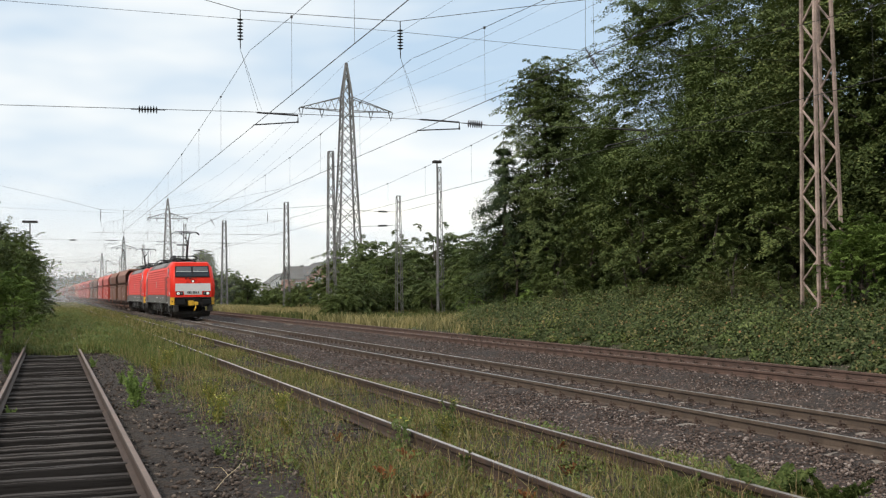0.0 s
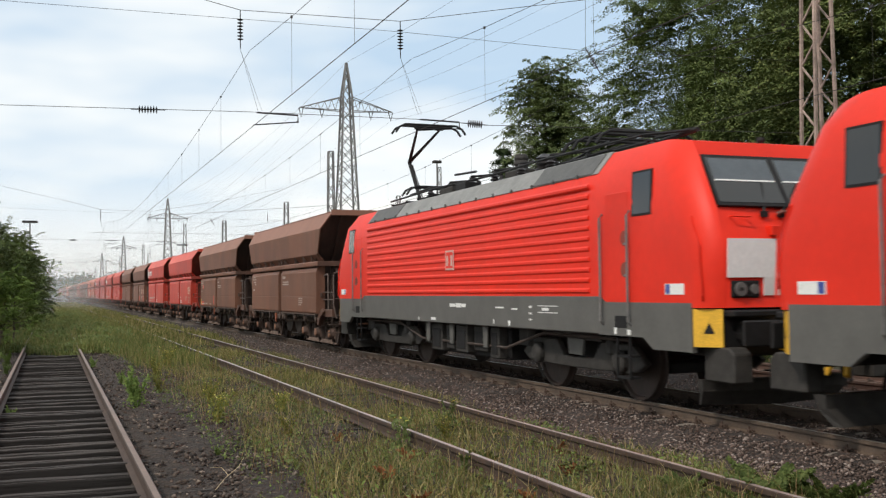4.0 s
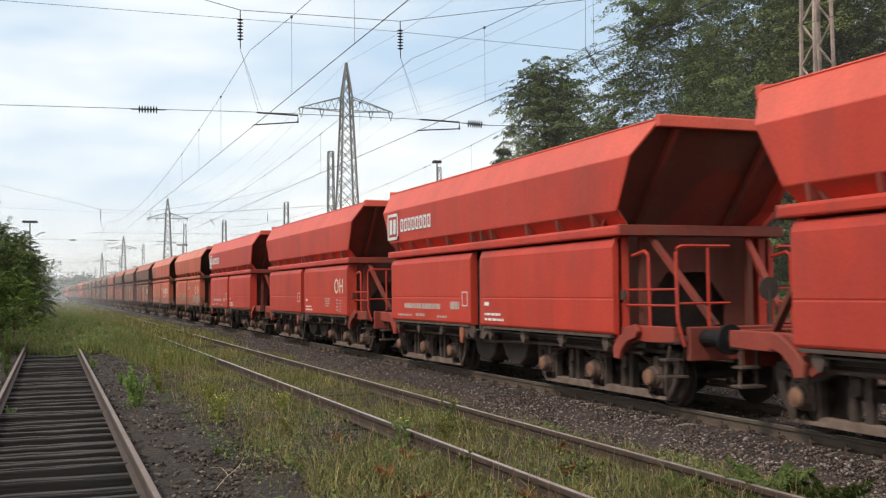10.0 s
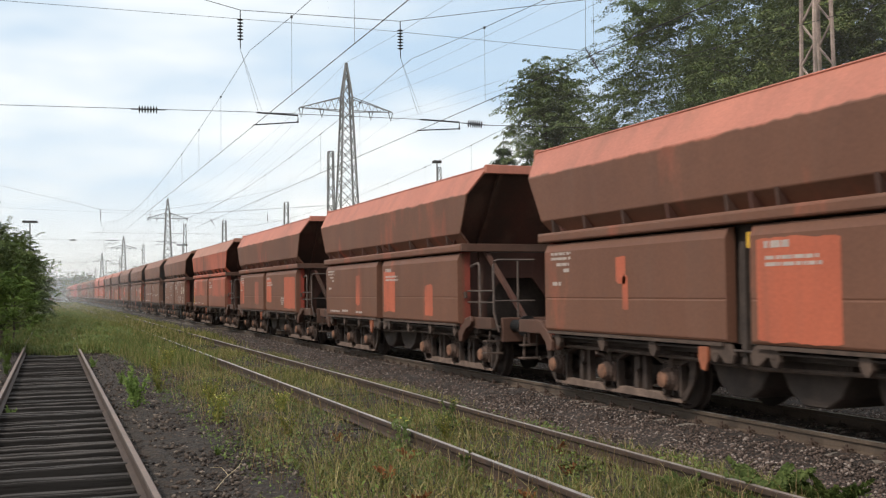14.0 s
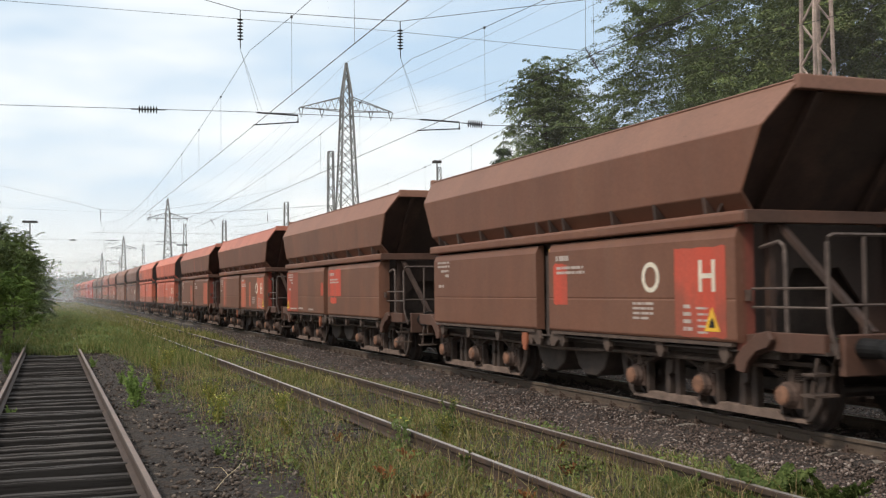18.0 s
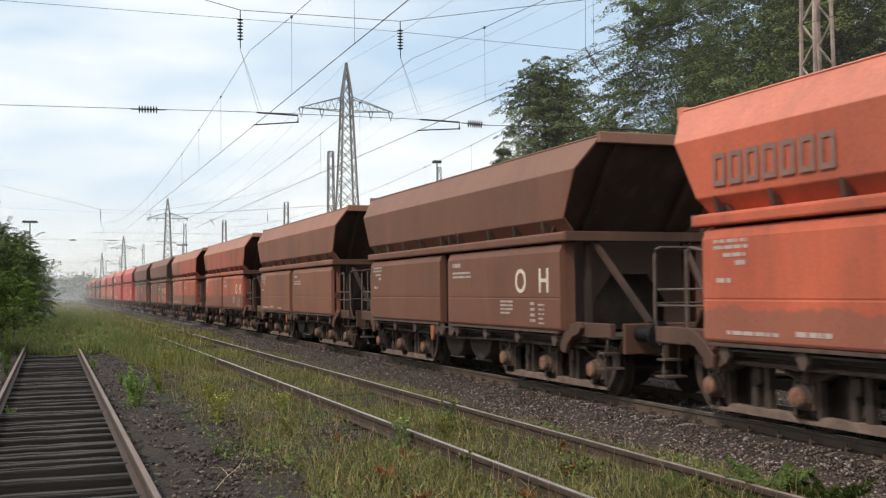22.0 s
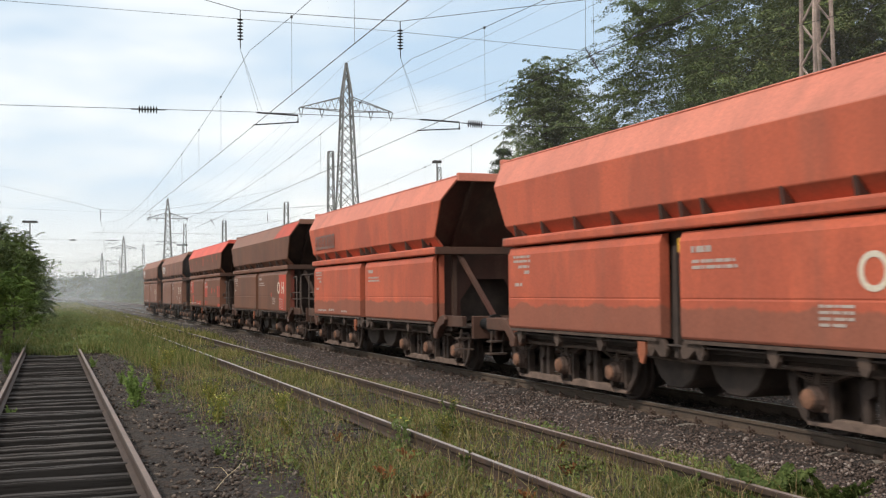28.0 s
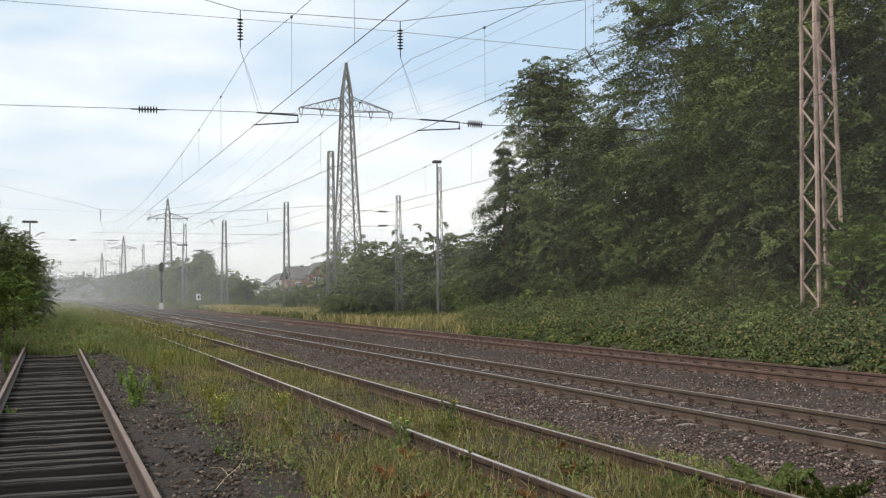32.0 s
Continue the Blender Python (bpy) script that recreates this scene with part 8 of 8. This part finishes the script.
# ---------------------------------------------------------------- dust and haze sheets that hang over the line
def dust_haze_mat(peak):
    m, n, l, b = tree("dust_haze_veil")
    n.remove(b)
    tc = n.new("ShaderNodeTexCoord")
    sep = n.new("ShaderNodeSeparateXYZ")
    l.new(tc.outputs["Object"], sep.inputs[0])
    t = noise_tex(n, l, 0.07, 4.0, 0.55, stretch=(1, 1, 2.2))
    r = ramp(n, [(0.25, (0.45, 0.45, 0.45)), (0.75, (1, 1, 1))])
    l.new(t.outputs["Fac"], r.inputs["Fac"])
    mz = n.new("ShaderNodeMapRange")
    mz.interpolation_type = "SMOOTHSTEP"
    l.new(sep.outputs["Z"], mz.inputs["Value"])
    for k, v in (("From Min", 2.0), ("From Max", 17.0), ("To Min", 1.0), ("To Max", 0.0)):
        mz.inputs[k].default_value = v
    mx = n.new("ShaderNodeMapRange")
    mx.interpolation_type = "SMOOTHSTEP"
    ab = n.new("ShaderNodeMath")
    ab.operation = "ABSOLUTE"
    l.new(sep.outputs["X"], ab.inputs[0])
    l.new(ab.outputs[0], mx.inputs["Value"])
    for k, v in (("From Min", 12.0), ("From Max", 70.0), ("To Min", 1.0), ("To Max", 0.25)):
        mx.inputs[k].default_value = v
    f = None
    for s in (r.outputs["Color"], mz.outputs["Result"], mx.outputs["Result"]):
        if f is None:
            f = s
            continue
        mu = n.new("ShaderNodeMath")
        mu.operation = "MULTIPLY"
        l.new(f, mu.inputs[0])
        l.new(s, mu.inputs[1])
        f = mu.outputs[0]
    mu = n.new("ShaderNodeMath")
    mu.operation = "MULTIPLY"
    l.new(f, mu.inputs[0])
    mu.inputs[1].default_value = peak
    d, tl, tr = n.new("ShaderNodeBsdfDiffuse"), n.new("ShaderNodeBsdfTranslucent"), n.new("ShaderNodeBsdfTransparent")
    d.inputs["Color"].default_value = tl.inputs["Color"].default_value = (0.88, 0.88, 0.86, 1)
    m1_, m2_ = n.new("ShaderNodeMixShader"), n.new("ShaderNodeMixShader")
    m1_.inputs[0].default_value = 0.5
    l.new(d.outputs[0], m1_.inputs[1])
    l.new(tl.outputs[0], m1_.inputs[2])
    l.new(mu.outputs[0], m2_.inputs[0])
    l.new(tr.outputs[0], m2_.inputs[1])
    l.new(m1_.outputs[0], m2_.inputs[2])
    l.new(m2_.outputs[0], n["Material Output"].inputs["Surface"])
    return m


def dust_bank(y, peak, seed):
    """one drifting bank of fine dust and distance haze, drawn as a pale bulging veil across the line"""
    rng = np.random.default_rng(seed)
    xs, zs = np.linspace(-80, 110, 60), np.linspace(-0.5, 18, 14)
    gx, gz = np.meshgrid(xs, zs)
    gy = 4.0 * np.sin(gx * 0.07 + seed) + 2.5 * np.sin(gx * 0.19 + gz * 0.3 + seed)
    v = np.stack([gx, gy, gz], -1).reshape(-1, 3)
    i = (np.arange(13)[:, None] * 60 + np.arange(59)[None]).ravel()
    ob = raw("dust_bank", v, np.stack([i, i + 1, i + 61, i + 60], -1), dust_haze_mat(peak))
    ob.location = (8, y, 0)
    ob.visible_shadow = False
    tagged(ob, "pale dust and distance haze over the tracks, drawn as a veil", "dust", kind="stuff")
    return ob


# each pale sheet whitens what lies beyond, so the haze grows with distance
DUST_HAZE = [dust_bank(y, p, k) for k, (y, p) in enumerate(((70, 0.06), (92, 0.09), (114, 0.11), (145, 0.15), (200, 0.19), (275, 0.27), (390, 0.40)))]


def dust_trail():
    """thin dust that the train draws along the line, hanging before the wood"""
    m, n, l, b = tree("thin_dust")
    n.remove(b)
    tc = n.new("ShaderNodeTexCoord")
    sep = n.new("ShaderNodeSeparateXYZ")
    l.new(tc.outputs["Object"], sep.inputs[0])
    t = noise_tex(n, l, 0.10, 3.0, 0.5)
    f = ramp(n, [(0.25, (0.6, 0.6, 0.6)), (0.75, (1, 1, 1))])
    l.new(t.outputs["Fac"], f.inputs["Fac"])
    f = f.outputs["Color"]
    for axis, lo, hi, a, c in (("Z", 4.0, 22.0, 1.0, 0.0), ("Y", -75.0, -45.0, 0.0, 1.0), ("Y", 45.0, 75.0, 1.0, 0.0), ("Z", -0.5, 2.5, 0.0, 0.058)):
        mr = n.new("ShaderNodeMapRange")
        mr.interpolation_type = "SMOOTHSTEP"
        l.new(sep.outputs[axis], mr.inputs["Value"])
        for k, v in (("From Min", lo), ("From Max", hi), ("To Min", a), ("To Max", c)):
            mr.inputs[k].default_value = v
        mu = n.new("ShaderNodeMath")
        mu.operation = "MULTIPLY"
        l.new(f, mu.inputs[0])
        l.new(mr.outputs["Result"], mu.inputs[1])
        f = mu.outputs[0]
    d, tl, tr = n.new("ShaderNodeBsdfDiffuse"), n.new("ShaderNodeBsdfTranslucent"), n.new("ShaderNodeBsdfTransparent")
    d.inputs["Color"].default_value = tl.inputs["Color"].default_value = (0.86, 0.83, 0.80, 1)
    a, c = n.new("ShaderNodeMixShader"), n.new("ShaderNodeMixShader")
    a.inputs[0].default_value = 0.5
    for p, q in ((d.outputs[0], a.inputs[1]), (tl.outputs[0], a.inputs[2]), (f, c.inputs[0]), (tr.outputs[0], c.inputs[1]), (a.outputs[0], c.inputs[2]), (c.outputs[0], n["Material Output"].inputs["Surface"])):
        l.new(p, q)
    ys, zs = np.linspace(-76, 76, 50), np.linspace(-0.5, 22, 10)
    gy, gz = np.meshgrid(ys, zs)
    v = np.stack([0.5 * np.sin(gy * 0.11) + 0.3 * np.sin(gy * 0.31 + gz), gy, gz], -1).reshape(-1, 3)
    i = (np.arange(9)[:, None] * 50 + np.arange(49)[None]).ravel()
    ob = raw("dust_trail", v, np.stack([i, i + 1, i + 51, i + 50], -1), m)
    ob.visible_shadow = False
    return tagged(ob, "thin pale dust drawn along the line by the train", "dust", kind="stuff")


TRAIL = dust_trail()


# ---------------------------------------------------------------- what moves
def way(t):
    """place of the leading buffers at a time, straight between the rows"""
    return float(np.interp(t, *zip(*FRONT)))


def roll(ob, u):
    """the wheelsets turn as the vehicle passes the camera"""
    times, places = zip(*FRONT)
    ta, tb = (float(np.interp(-(q - u), [-p for p in places], times)) for q in (30.0, 4.0))
    n = max(2, int((tb - ta) / 0.033))
    for part_ in ob.children_recursive:
        if part_.name.split(".")[0] == "wheelset":
            r, y = part_.location.z, part_.location.y
            rows = [(ta + (tb - ta) * k / n, pose(0, y, r, math.degrees((way(ta) - way(ta + (tb - ta) * k / n)) / r))) for k in range(n + 1)]
            if ta > 0:
                rows = [(0.0, rows[0][1])] + rows
            walk(part_, rows + ([(32.0, rows[-1][1])] if tb < 32 else []))


def motions():
    for ob, u in TRAIN:
        walk(ob, [(t, pose(X3, f + u, 0)) for t, f in FRONT])
    for ob, u in TRAIN:
        roll(ob, u)
    for k, ob in enumerate(DUST_HAZE):
        y = ob.location.y
        walk(ob, [(0, pose(8, y + max(6, 60 - 10 * k), 0)), (4, pose(8, y + max(5, 45 - 8 * k), 0)), (10, pose(9, y + 3, 0)), (32, pose(11, y - 6, 0))])
    walk(TRAIL, [(0, pose(17.4, 190, 0)), (3, pose(17.4, 150, 0)), (8, pose(17.4, 62, 0)), (14, pose(17.4, 40, 0)), (32, pose(17.4, 28, 0))])


motions()
